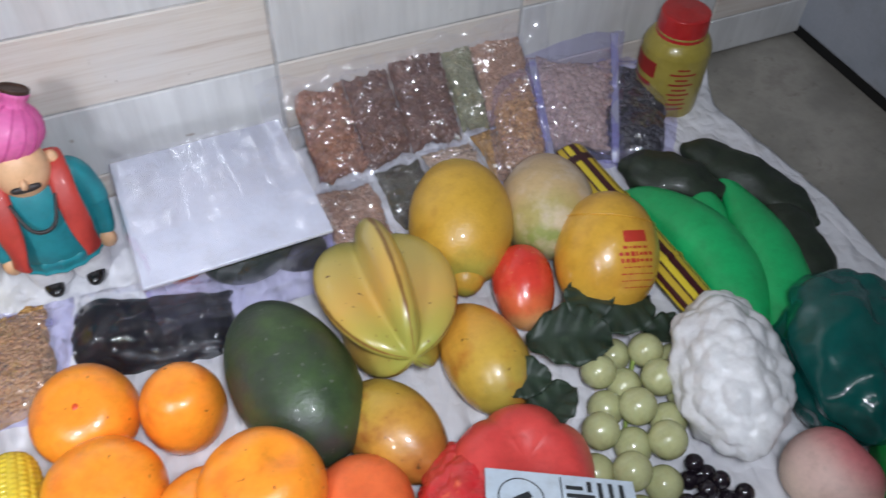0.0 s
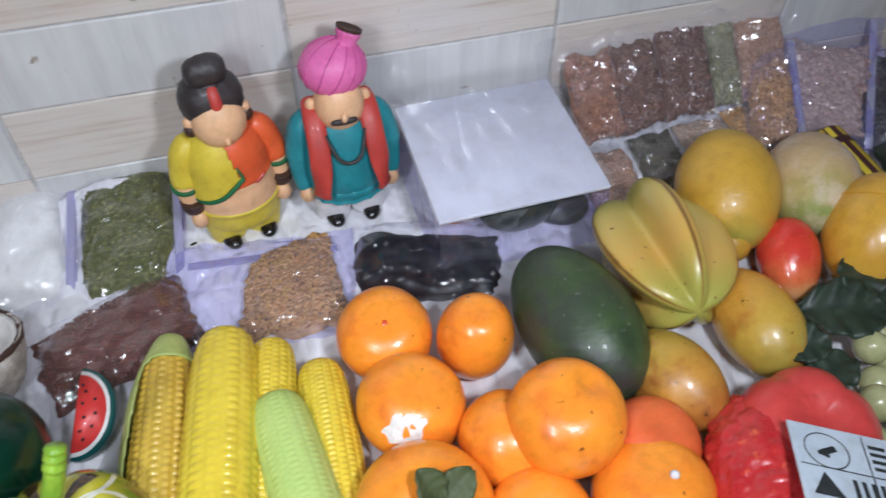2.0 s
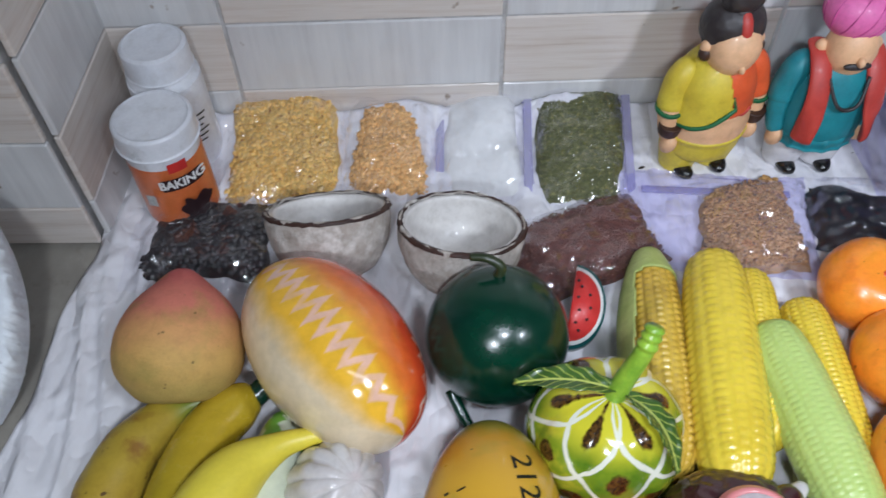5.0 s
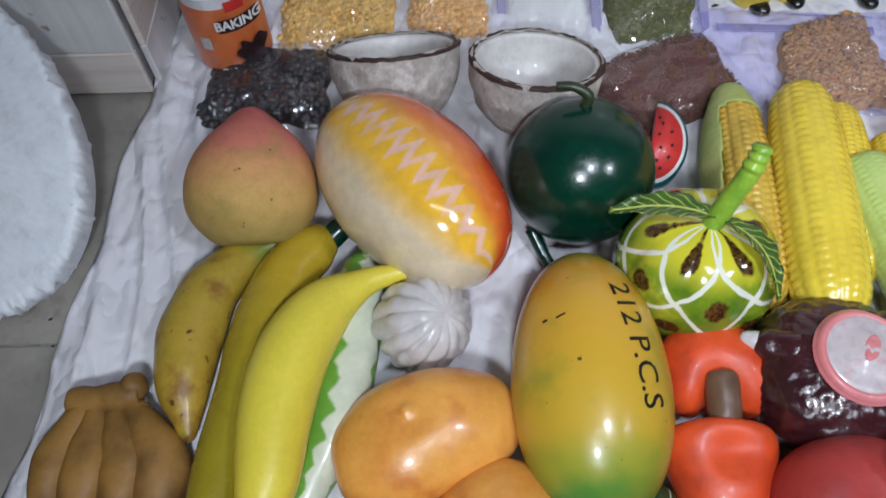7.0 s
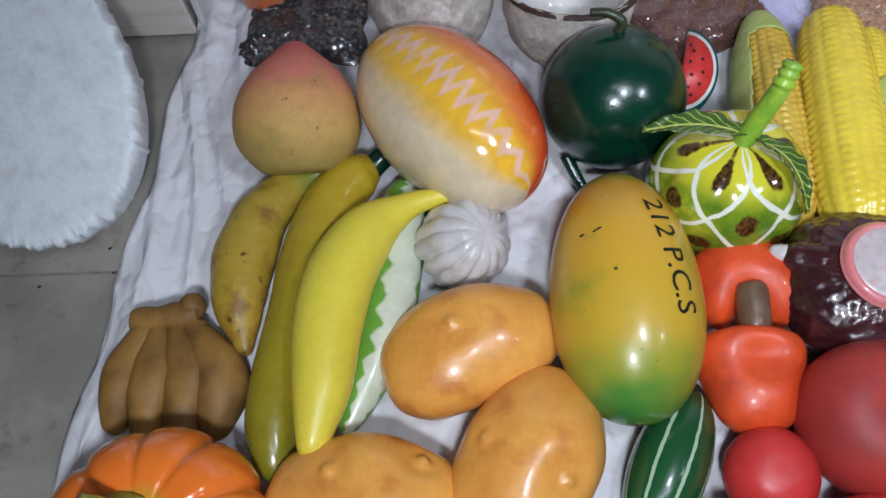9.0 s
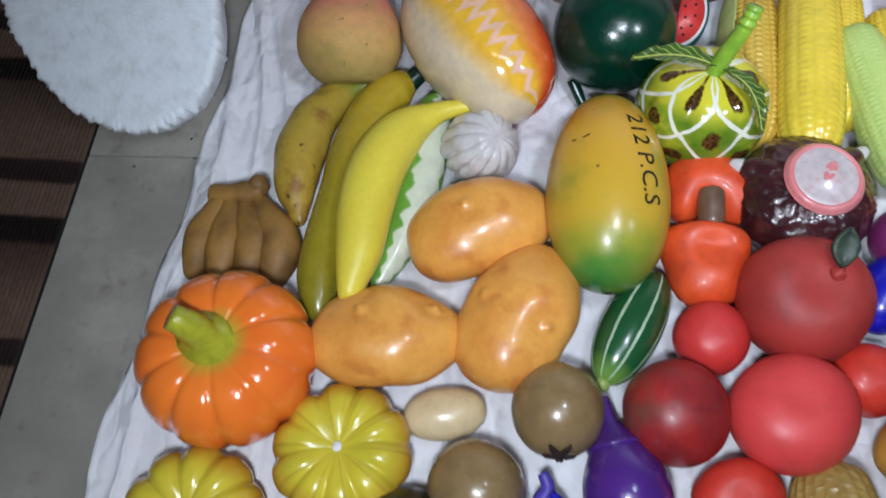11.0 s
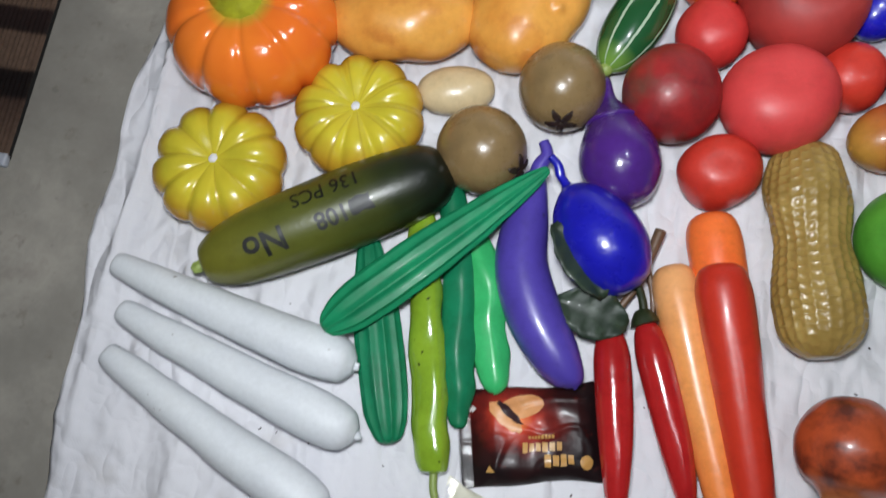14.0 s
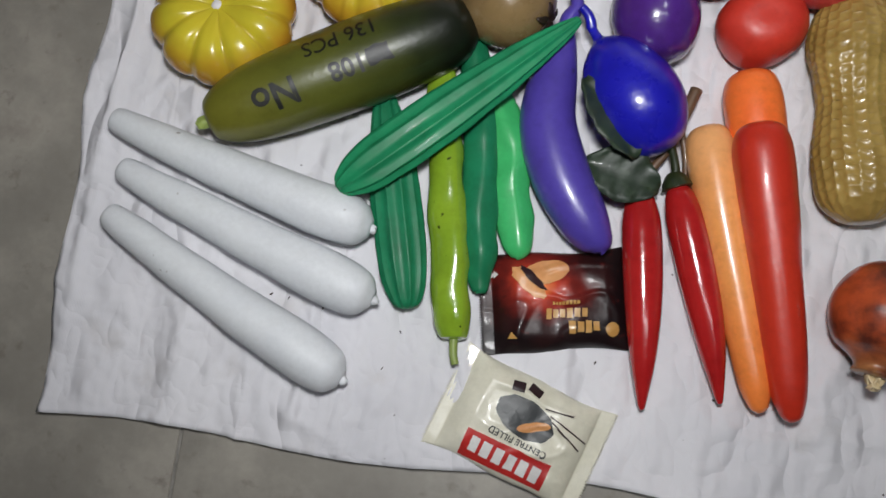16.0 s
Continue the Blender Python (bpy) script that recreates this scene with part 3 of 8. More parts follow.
for s in (-1, 1):
    lady.append(("bangle", moved(lathe([(0, 0.01), (0, 0.0125), (0.012, 0.0135), (0.012, 0.011)], 24, 12), -0.0125, 0.0515 * s, 0.064, 0, -10, 0)))
    lady.append(("green", moved(lathe([(0, 0.0145), (0, 0.0165), (0.004, 0.0165), (0.004, 0.0145)], 24, 12), -0.0045, 0.052 * s, 0.087, 0, -4, 0)))
drape = round_body([(0.056, 0.0), (0.056, 0.051), (0.07, 0.0525), (0.084, 0.052), (0.1, 0.0495), (0.12, 0.047), (0.138, 0.036), (0.15, 0.02), (0.151, 0)], n=120)
bmesh.ops.delete(drape, geom=[v for v in drape.verts if v.co.y < -0.006 + 0.2 * (v.co.z - 0.09) or v.co.z < max(0.077, 0.104 - 0.7 * (v.co.y + 0.006))], context="VERTS")
bmesh.ops.solidify(drape, geom=list(drape.faces), thickness=0.003)
lady.append(("yellow", drape))
lady.append(("green", rod([(-0.0425, -0.005, 0.104), (-0.0435, 0.008, 0.095), (-0.0405, 0.022, 0.085), (-0.0305, 0.038, 0.0785), (-0.01, 0.0505, 0.077)], 0.0026, 0.0026, 8, 24)))
lady.append(("green", rod([(-0.0425, -0.005, 0.104), (-0.041, -0.003, 0.11), (-0.039, -0.001, 0.117)], 0.0018, 0.0012, 8, 14)))
lady.append(("red", rod([(-0.032, -0.004, 0.097), (-0.036, -0.018, 0.09), (-0.032, -0.03, 0.094)], 0.003, 0.002, 8, 14)))
figurine(lady, 0.243, 0.538, 104, "painted clay figurine in yellow and orange with black bun")

man = feet("white")
man += [
    ("teal", round_body([(0.046, 0), (0.046, 0.036), (0.05, 0.045), (0.062, 0.0505), (0.08, 0.051), (0.11, 0.046), (0.134, 0.034), (0.146, 0.018), (0.147, 0)], n=72)),
    ("teal", moved(lathe([(0.042, 0.0), (0.042, 0.0475), (0.046, 0.0495), (0.06, 0.0485), (0.061, 0)], 96, 16, form=lambda w, v: 1 - 0.05 * abs(math.sin(8 * w))), scale=(0.86, 1, 1))),
]
KNOT = Vector((0.35, -0.55, 0.76)).normalized()


def on_turban(d, proud):
    return (0.011 + 0.0375 * proud * d.x, 0.0415 * proud * d.y, 0.192 + 0.0295 * proud * d.z)


head = [
    ("skin", moved(ball(0.032, 30), -0.008, 0, 0.155, scale=(0.95, 1, 1.05))),
    ("skin", moved(ball(0.006, 12), -0.0395, 0.0, 0.1605, scale=(1.2, 0.8, 1))),
    ("hair", moved(body(egg(0.034, 0.009, 0, 0.8), 14), -0.0375, 0, 0.153, 0, 0, 90)),
    ("skin", moved(ball(0.008, 14), -0.002, 0.034, 0.155)), ("skin", moved(ball(0.008, 14), -0.002, -0.034, 0.155)),
    ("pink", moved(ball(1.0, 64), 0.011, 0, 0.192, scale=(0.0375, 0.0415, 0.0295))),
    ("pink", moved(lathe([(0, 0), (0, 0.013), (0.01, 0.0125), (0.02, 0.0155), (0.021, 0.0)], 60, 24, form=lambda w, v: 1 - 0.1 * abs(math.sin(7 * w))), 0.016, -0.018, 0.209, 22, 20, 0)),
    ("bangle", moved(lathe([(0, 0.0), (0, 0.0145), (0.0015, 0.016), (0.004, 0.016), (0.0015, 0.0125), (0.0015, 0.0)], 30, 24), 0.0225, -0.0255, 0.2275, 22, 20, 0)),
]
for k in range(16):
    a = 2 * math.pi * k / 16
    end = Vector((math.cos(a), math.sin(a), -0.45)).normalized()
    line = []
    for f in np.linspace(0.06, 1, 9):
        d = (KNOT * (1 - f) + end * f + Vector((0, 0, 0.5 * f * (1 - f)))).normalized()
        d = Matrix.Rotation(0.5 * f * (1 - f), 3, "Z") @ d
        line.append(on_turban(d, 1.004))
    head.append(("pink_line", rod(line, 0.0008, 0.001, 6, 26)))
man += bowed(head, -6, 0)
man += arm(1, "teal", "teal", 0) + arm(-1, "teal", "teal", 0)
for s in (-1, 1):
    man.append(("red", limb([(0.012, 0.028 * s, 0.15, 0.0), (0.01, 0.028 * s, 0.15, 0.01), (-0.012, 0.03 * s, 0.146, 0.0115), (-0.032, 0.031 * s, 0.126, 0.0115), (-0.0435, 0.033 * s, 0.1, 0.012), (-0.0465, 0.036 * s, 0.068, 0.0125), (-0.0465, 0.036 * s, 0.0675, 0.0)], 24, 40, squash=0.4)))
man.append(("hair", rod([(-0.03, 0.022, 0.132), (-0.046, 0.013, 0.112), (-0.0495, 0.0, 0.106), (-0.046, -0.013, 0.112), (-0.03, -0.022, 0.132)], 0.002, 0.002, 8, 30)))
figurine(man, 0.345, 0.541, 94, "painted clay figurine in teal tunic and pink turban")


# ---- bags of grain and spice ----
def bag(x, y, wide, deep, turn, tilt, high, grain, tone, label, fill=(0.0, 0.0, 1.0, 1.0), count=700, zips=(), film="film", z=GROUND, lump=1.0, seed=1, name="plastic_bag", taper=0.0, slope=0.0):
    """A flat clear bag: a cushion of contents, loose grains on it, the film, and zip strips. fill: the part of the bag that is filled."""
    rnd = random.Random(seed)
    fx, fy, fw, fd = fill
    ob = new(name)

    def cushion(u, v):
        return max(0.0, (1 - abs(u) ** 4) * (1 - abs(v) ** 4)) ** 0.6

    def surface(sx, sy, cx, cy, top, n, rough, ph, flat=0.0, uneven=0.09, narrow=0.0, rise=0.0):
        bm = bmesh.new()
        grid = []
        for i in range(n + 1):
            row = []
            for j in range(n + 1):
                u, v = 2 * i / n - 1, 2 * j / n - 1
                w = 1 + uneven * noise.noise(Vector((u * 1.6, v * 1.6, ph))) + 0.4 * uneven * noise.noise(Vector((u * 5, v * 5, ph)))
                p = Vector((cx + u * sx / 2 * w * (1 - narrow * (v + 1) / 2), cy + v * sy / 2 * w + rise * u * sy * (v + 1) / 4, 0))
                zz = top * cushion(u, v) * (1 + rough * noise.noise(Vector((p.x * 32, p.y * 32, ph)))) + flat
                row.append(bm.verts.new((p.x, p.y, zz)))
            grid.append(row)
        for i in range(n):
            for j in range(n):
                bm.faces.new((grid[i][j], grid[i + 1][j], grid[i + 1][j + 1], grid[i][j + 1]))
        return bm, grid

    cx, cy = (fx + fw - 1) * 0 + fx * wide / 2, fy * deep / 2
    stuff, grid = surface(wide * fw * 0.95, deep * fd * 0.95, cx, cy, high, 36, 0.4 * lump, seed * 3.1, 0.0, 0.17, taper, slope)
    under = [v.co.copy() for row in grid[2:-2] for v in row[2:-2]]
    edge = bmesh.ops.extrude_face_region(stuff, geom=list(stuff.faces))
    for v in edge["geom"]:
        if isinstance(v, bmesh.types.BMVert):
            v.co.z *= 0.02
    bmesh.ops.recalc_face_normals(stuff, faces=stuff.faces)
    part("contents", stuff, tone, ob)
    if count:
        verts, faces = [], []
        for _ in range(count * 2):
            c = rnd.choice(under) + Vector((rnd.uniform(-1, 1), rnd.uniform(-1, 1), 0)) * wide * 0.02
            a, s = rnd.uniform(0, 6.3), grain * rnd.uniform(0.65, 1.1)
            ca, sa = math.cos(a), math.sin(a)
            base = len(verts)
            for px, py, pz in ((1, 0, 0), (0, 0.75, 0), (-1, 0, 0), (0, -0.75, 0), (0.45, 0.35, 0.5), (-0.45, 0.35, 0.5), (-0.45, -0.35, 0.5), (0.45, -0.35, 0.5)):
                verts.append((c.x + s * (px * ca - py * sa), c.y + s * (px * sa + py * ca), c.z + s * (pz - 0.1)))
            for q in ((0, 1, 4), (1, 5, 4), (1, 2, 5), (2, 6, 5), (2, 3, 6), (3, 7, 6), (3, 0, 7), (0, 4, 7), (4, 5, 6), (4, 6, 7)):
                faces.append(tuple(base + k for k in q))
        me = bpy.data.meshes.new("grains")
        me.from_pydata(verts, [], faces)
        me.materials.append(tone)
        me.shade_smooth()
        tagged(new("grains", me), "", kind="stuff").parent = ob
    skin_bm, _ = surface(wide, deep, 0, 0, high * 0.55 + 0.002, 64, 0.5, seed * 7.7, 0.001)
    over = {}
    for v in skin_bm.verts:
        u, w = (v.co.x - cx) / (wide * fw / 2), (v.co.y - cy) / (deep * fd / 2)
        c = cushion(max(-1, min(1, u)), max(-1, min(1, w)))
        v.co.z = max(v.co.z, high * c * (1 + 0.25 * lump) + grain * 0.9 + 0.0008 + 0.005 * max(0.0, 1 - 5 * abs(noise.noise(Vector((v.co.x * 34, v.co.y * 34, seed))))) * (0.5 + noise.noise(Vector((v.co.x * 90, v.co.y * 90, seed)))))
    part("film", skin_bm, M[film], ob, "clear crinkled plastic").visible_shadow = False
    for side, at, span in zips:
        strip = box(0.008, (deep if side == "x" else wide) * span, 0.0016, 0.0005)
        if side == "y":
            moved(strip, 0, 0, 0, 0, 0, 90)
        strip = moved(strip, at * wide / 2 if side == "x" else 0, at * deep / 2 if side == "y" else 0, 0.005)
        part("zip_strip", strip, M["zip"], ob, "lilac zip strip")
    ob.matrix_world = pose(x, y, z, tilt, 0, turn)
    return tagged(ob, label, "bag")


G = {
    "corn": skin("yellow_grain", col(236, 196, 104), col(224, 172, 76), 0.5, scale=160, speck=(col(150, 96, 36), 240, 0.66), islands=0.3),
    "tan": skin("tan_grain", col(232, 182, 110), col(218, 162, 90), 0.55, scale=160, islands=0.3),
    "white": skin("white_powder", col(228, 228, 226), col(218, 218, 216), 0.9, scale=60, mott=0.4, bump=0.6),
    "herb": skin("dried_green_herb", col(98, 100, 46), col(70, 76, 28), 0.7, scale=220, speck=(col(138, 136, 76), 300, 0.6), islands=0.3),
    "brown": skin("red_brown_seed", col(112, 58, 44), col(92, 44, 34), 0.6, scale=240, speck=(col(70, 34, 26), 320, 0.58), islands=0.3),
    "wheat": skin("wheat_grain", col(206, 160, 92), col(184, 134, 72), 0.5, scale=200, speck=(col(112, 74, 44), 280, 0.62), islands=0.3),
    "black": skin("black_dried_peel", col(12, 12, 26), col(8, 8, 16), 0.5, 0.05, scale=80),
    "raisin": skin("dark_raisins", col(30, 22, 28), col(20, 14, 18), 0.45, 0.1, scale=120, islands=0.3),
    "nut": skin("red_brown_nuts", col(162, 114, 90), col(132, 88, 68), 0.45, 0.1, scale=120, islands=0.3),
    "nut_dark": skin("dark_brown_nuts", col(122, 86, 72), col(98, 66, 56), 0.45, 0.1, scale=120, islands=0.3),
    "pea": skin("pale_green_peas", col(150, 146, 116), col(128, 128, 96), 0.5, scale=160, islands=0.3),
    "chips": skin("beige_flakes", col(198, 172, 148), col(184, 156, 134), 0.6, scale=120, islands=0.3),
    "spice": skin("dark_green_spice", col(88, 82, 62), col(70, 66, 48), 0.7, scale=260, islands=0.3),
    "sand": skin("pink_beige_seed", col(182, 144, 120), col(164, 124, 100), 0.6, scale=240, islands=0.3),
}
bag(-0.158, 0.558, 0.134, 0.184, 2, 16, 0.02, 0.0036, G["corn"], "clear bag of yellow lentils against the wall", (0.06, -0.06, 0.86, 0.84), 1100, z=0.01, seed=11, taper=0.12, slope=0.2)
bag(-0.05, 0.56, 0.106, 0.165, 0, 14, 0.018, 0.0034, G["tan"], "zip bag of tan lentils against the wall", (-0.06, -0.16, 0.86, 0.78), 900, [("x", 0.9, 1.0)], z=0.008, seed=12, taper=0.45)
bag(0.038, 0.552, 0.1, 0.17, 0, 13, 0.0135, 0.002, G["white"], "zip bag of white powder against the wall", (0.0, -0.05, 0.88, 0.86), 0, [("x", 0.92, 1.0)], z=0.008, lump=1.8, seed=13, taper=0.16)
bag(0.132, 0.549, 0.104, 0.182, -2, 14, 0.014, 0.0018, G["herb"], "zip bag of dried green herbs against the wall", (0.05, 0.02, 0.82, 0.9), 1500, [("x", -0.93, 1.0), ("x", 0.95, 1.0)], z=0.01, seed=14, slope=0.16, lump=0.7)
bag(0.126, 0.427, 0.148, 0.1, 22, 0, 0.017, 0.0016, G["brown"], "clear bag of red-brown seeds", (0.0, 0.0, 0.96, 0.9), 1500, seed=15)
bag(0.253, 0.454, 0.17, 0.118, -4, 0, 0.016, 0.003, G["wheat"], "half-full zip bag of wheat grain", (0.3, -0.06, 0.64, 0.92), 1100, [("y", 0.6, 0.8)], "film_blue", seed=16, taper=0.3, slope=0.24)
bag(0.404, 0.447, 0.148, 0.09, -12, 0, 0.017, 0.01, G["black"], "clear bag of black dried peel", (0.0, 0.0, 0.94, 0.88), 0, film="film_thin", lump=1.6, seed=17)
bag(-0.212, 0.433, 0.136, 0.112, 0, 0, 0.016, 0.0062, G["raisin"], "clear bag of dark dried berries", (0.05, 0.06, 0.86, 0.8), 420, seed=18)


def packet_row(x, y, turn, tilt, cells, z, seed):
    """Small packets side by side on one backing."""
    for k, (dx, dy, wide, deep, grain, tone, label, count) in enumerate(cells):
        a = math.radians(turn)
        bag(x + dx * math.cos(a) - dy * math.sin(a), y + dx * math.sin(a) + dy * math.cos(a), wide, deep, turn, tilt, 0.009, grain, G[tone], label, (0, 0, 0.98, 0.94), count, z=z + dy * math.sin(math.radians(tilt)), seed=seed + k, name="spice_packet")


packet_row(0.67, 0.584, 4, 46, [
    (-0.066, 0.0, 0.054, 0.098, 0.0042, "nut", "clear packet of red-brown peanuts", 330), (-0.017, 0.002, 0.05, 0.098, 0.004, "nut_dark", "clear packet of dark brown nuts", 330),
    (0.037, 0.004, 0.058, 0.104, 0.004, "nut_dark", "clear packet of dark brown dates", 330), (0.082, 0.005, 0.032, 0.098, 0.003, "pea", "narrow clear packet of green peas", 300),
    (0.126, 0.006, 0.062, 0.098, 0.003, "sand", "clear packet of beige seeds", 320)], 0.062, 31)
packet_row(0.672, 0.522, 4, 10, [(-0.068, -0.006, 0.06, 0.086, 0.0028, "sand", "clear packet of pink-beige seeds", 320), (-0.006, 0.0, 0.052, 0.09, 0.002, "spice", "clear packet of dark green spice", 420),
                              (0.052, 0.004, 0.058, 0.085, 0.003, "chips", "clear packet of pale seeds", 280), (0.112, 0.01, 0.056, 0.085, 0.0034, "wheat", "clear packet of tan grain", 280)], 0.006, 41)
bag(0.861, 0.573, 0.12, 0.15, -24, 26, 0.016, 0.004, G["chips"], "zip bag of beige flakes", (0, -0.12, 0.8, 0.72), 520, [("x", 0.86, 1.0)], "film_blue", z=0.04, seed=51)
bag(0.796, 0.558, 0.062, 0.13, -10, 30, 0.012, 0.0036, G["wheat"], "small clear packet of tan grain", (0, 0, 0.8, 0.9), 280, [("x", 0.9, 1.0)], "film_blue", z=0.036, seed=52)
bag(0.928, 0.553, 0.11, 0.165, -34, 8, 0.016, 0.005, G["raisin"], "bluish zip bag of dark raisins", (0, 0, 0.8, 0.86), 300, [("x", -0.8, 0.9)], "film_blue", z=0.014, seed=53)


def packet_sleeve():
    """One large clear bag round all the small packets, loose at its rim."""
    bm = bmesh.new()
    grid = []
    for i in range(71):
        row = []
        for j in range(51):
            u, v = i / 70, j / 50
            x = 0.552 + 0.29 * u + 0.01 * math.sin(v * 5) * (1 - u)
            y = float(np.interp(v, (0, 0.5, 1), (0.476, 0.56, wall_y(x) - 0.012)))
            z = float(np.interp(v, (0, 0.12, 0.5, 1), (0.012, 0.022, 0.046, 0.118 + 0.012 * u)))
            crease = max(0.0, 1 - 5 * abs(noise.noise(Vector((u * 7, v * 5, 3.3)))))
            z += 0.006 * noise.noise(Vector((u * 9, v * 7, 1.0))) + 0.006 * crease
            row.append(bm.verts.new((x - 0.69, y - 0.54, z)))
        grid.append(row)
    for i in range(70):
        for j in range(50):
            bm.faces.new((grid[i][j], grid[i + 1][j], grid[i + 1][j + 1], grid[i][j + 1]))
    ob = part("plastic_sleeve", bm, M["film"])
    ob.visible_shadow = False
    ob.location = (0.69, 0.54, 0.0)
    tagged(ob, "crinkled clear plastic sleeve over small packets", "bag")


packet_sleeve()


# ---- boxes, jars and bottles ----
def lidded_box():
    """A clear plastic box with a white lid; a small melon and an orange show through its front."""
    ob = new("clear_box")
    wide, deep, high = 0.158, 0.156, 0.072
    lid = part("lid", moved(bumped(box(wide, deep, 0.004, 0.0012), 0.0004, 30), 0, 0, high), skin("white_lid_card", col(206, 208, 222), col(192, 194, 210), 0.3, 0.35, scale=9), ob, "white glossy lid")
    for k, (w, a, dx, dy) in enumerate(((wide, 0, 0, -deep / 2), (wide, 0, 0, deep / 2), (deep, 90, -wide / 2, 0), (deep, 90, wide / 2, 0))):
        part("side", moved(moved(bar(w - 0.002, high - 0.002, 12), 0, 0, (high - 0.002) / 2, 90, 0, 0), dx, dy, 0.001, 0, 0, a), M["film_blue"], ob, "clear plastic side").visible_shadow = False
    part("lid_film", moved(bumped(bar(wide + 0.006, deep + 0.006), 0.0016, 24, 3, 2), 0, 0, high + 0.0062), M["film_lid"], lid, "crinkled clear film").visible_shadow = False
    ob.matrix_world = pose(0.484, 0.514, GROUND, 0, 0, 3)
    tagged(ob, "clear plastic box with a white lid", "box")


lidded_box()
for nm, bm, m, x, y, lb, ct in (
    ("watermelon", body(egg(0.088, 0.062), 36), skin("dark_green_rind", col(30, 48, 28), col(22, 36, 22), 0.3, 0.3), 0.498, 0.485, "small dark green melon inside the clear box", "watermelon"),
    ("orange", body(egg(0.034, 0.03), 24), skin("orange_peel", col(222, 96, 34), col(210, 84, 28), 0.35), 0.44, 0.5, "small orange fruit inside the clear box", "orange"),
    ("fig", bumped(body(egg(0.05, 0.034), 24), 0.002, 60), G["black"], 0.543, 0.475, "dark dried fig inside the clear box", "fig"),
):
    thing(nm, [("body", bm, m)], x, y, GROUND + 0.001, (0, 0, 8), lb, ct)


def bottle():
    ob = new("bottle")
    shell = lathe([(0, 0.0), (0, 0.035), (0.003, 0.038), (0.012, 0.0395), (0.07, 0.0395), (0.084, 0.0385), (0.094, 0.033), (0.098, 0.028), (0.104, 0.027), (0.104, 0.0)], 56, 60)
    ink = []
    for k in range(9):
        ink.append(moved(bar(0.03 * (0.7 + 0.3 * math.sin(k * 3)), 0.0026, 8), 0.012, 0, 0.016 + k * 0.0068, 90, 0, 0))
    ink.append(moved(bar(0.022, 0.02, 8), -0.03, 0, 0.062, 90, 0, 0))
    ink.append(moved(bar(0.018, 0.006, 8), -0.03, 0, 0.042, 90, 0, 0))
    ink.append(moved(bar(0.018, 0.004, 8), -0.03, 0, 0.03, 90, 0, 0))
    ink = laid(moved(joined(*ink), 0, -0.2, 0), shell, (0, 1, 0), 0.0004)
    tint = skin("olive_plastic", col(168, 150, 60), col(154, 138, 50), 0.3, 0.3, scale=20)
    flask = part("body", shell, tint, ob)
    part("print", ink, skin("dark_red_print", col(164, 40, 30), col(150, 34, 26), 0.5), flask, "red printed bars")
    cap = lathe([(0.098, 0), (0.098, 0.0275), (0.1, 0.029), (0.124, 0.028), (0.128, 0.026), (0.129, 0.018), (0.131, 0)], 72, 40, form=lambda w, v: 1 - 0.012 * abs(math.sin(24 * w)))
    part("cap", moved(cap, 0, 0, -0.004), skin("red_cap_plastic", col(196, 34, 34), col(182, 28, 30), 0.3, 0.3), ob, "ridged red screw cap")
    ob.matrix_world = pose(0.99, 0.572, GROUND, 0, 0, -36) @ Matrix.Diagonal((0.93, 0.93, 0.93, 1))
    tagged(ob, "olive-yellow plastic bottle with red cap and print", "bottle")


bottle()
WHITE_PLASTIC = skin("white_jar_plastic", col(222, 224, 230), col(210, 212, 220), 0.3, 0.3, scale=14)


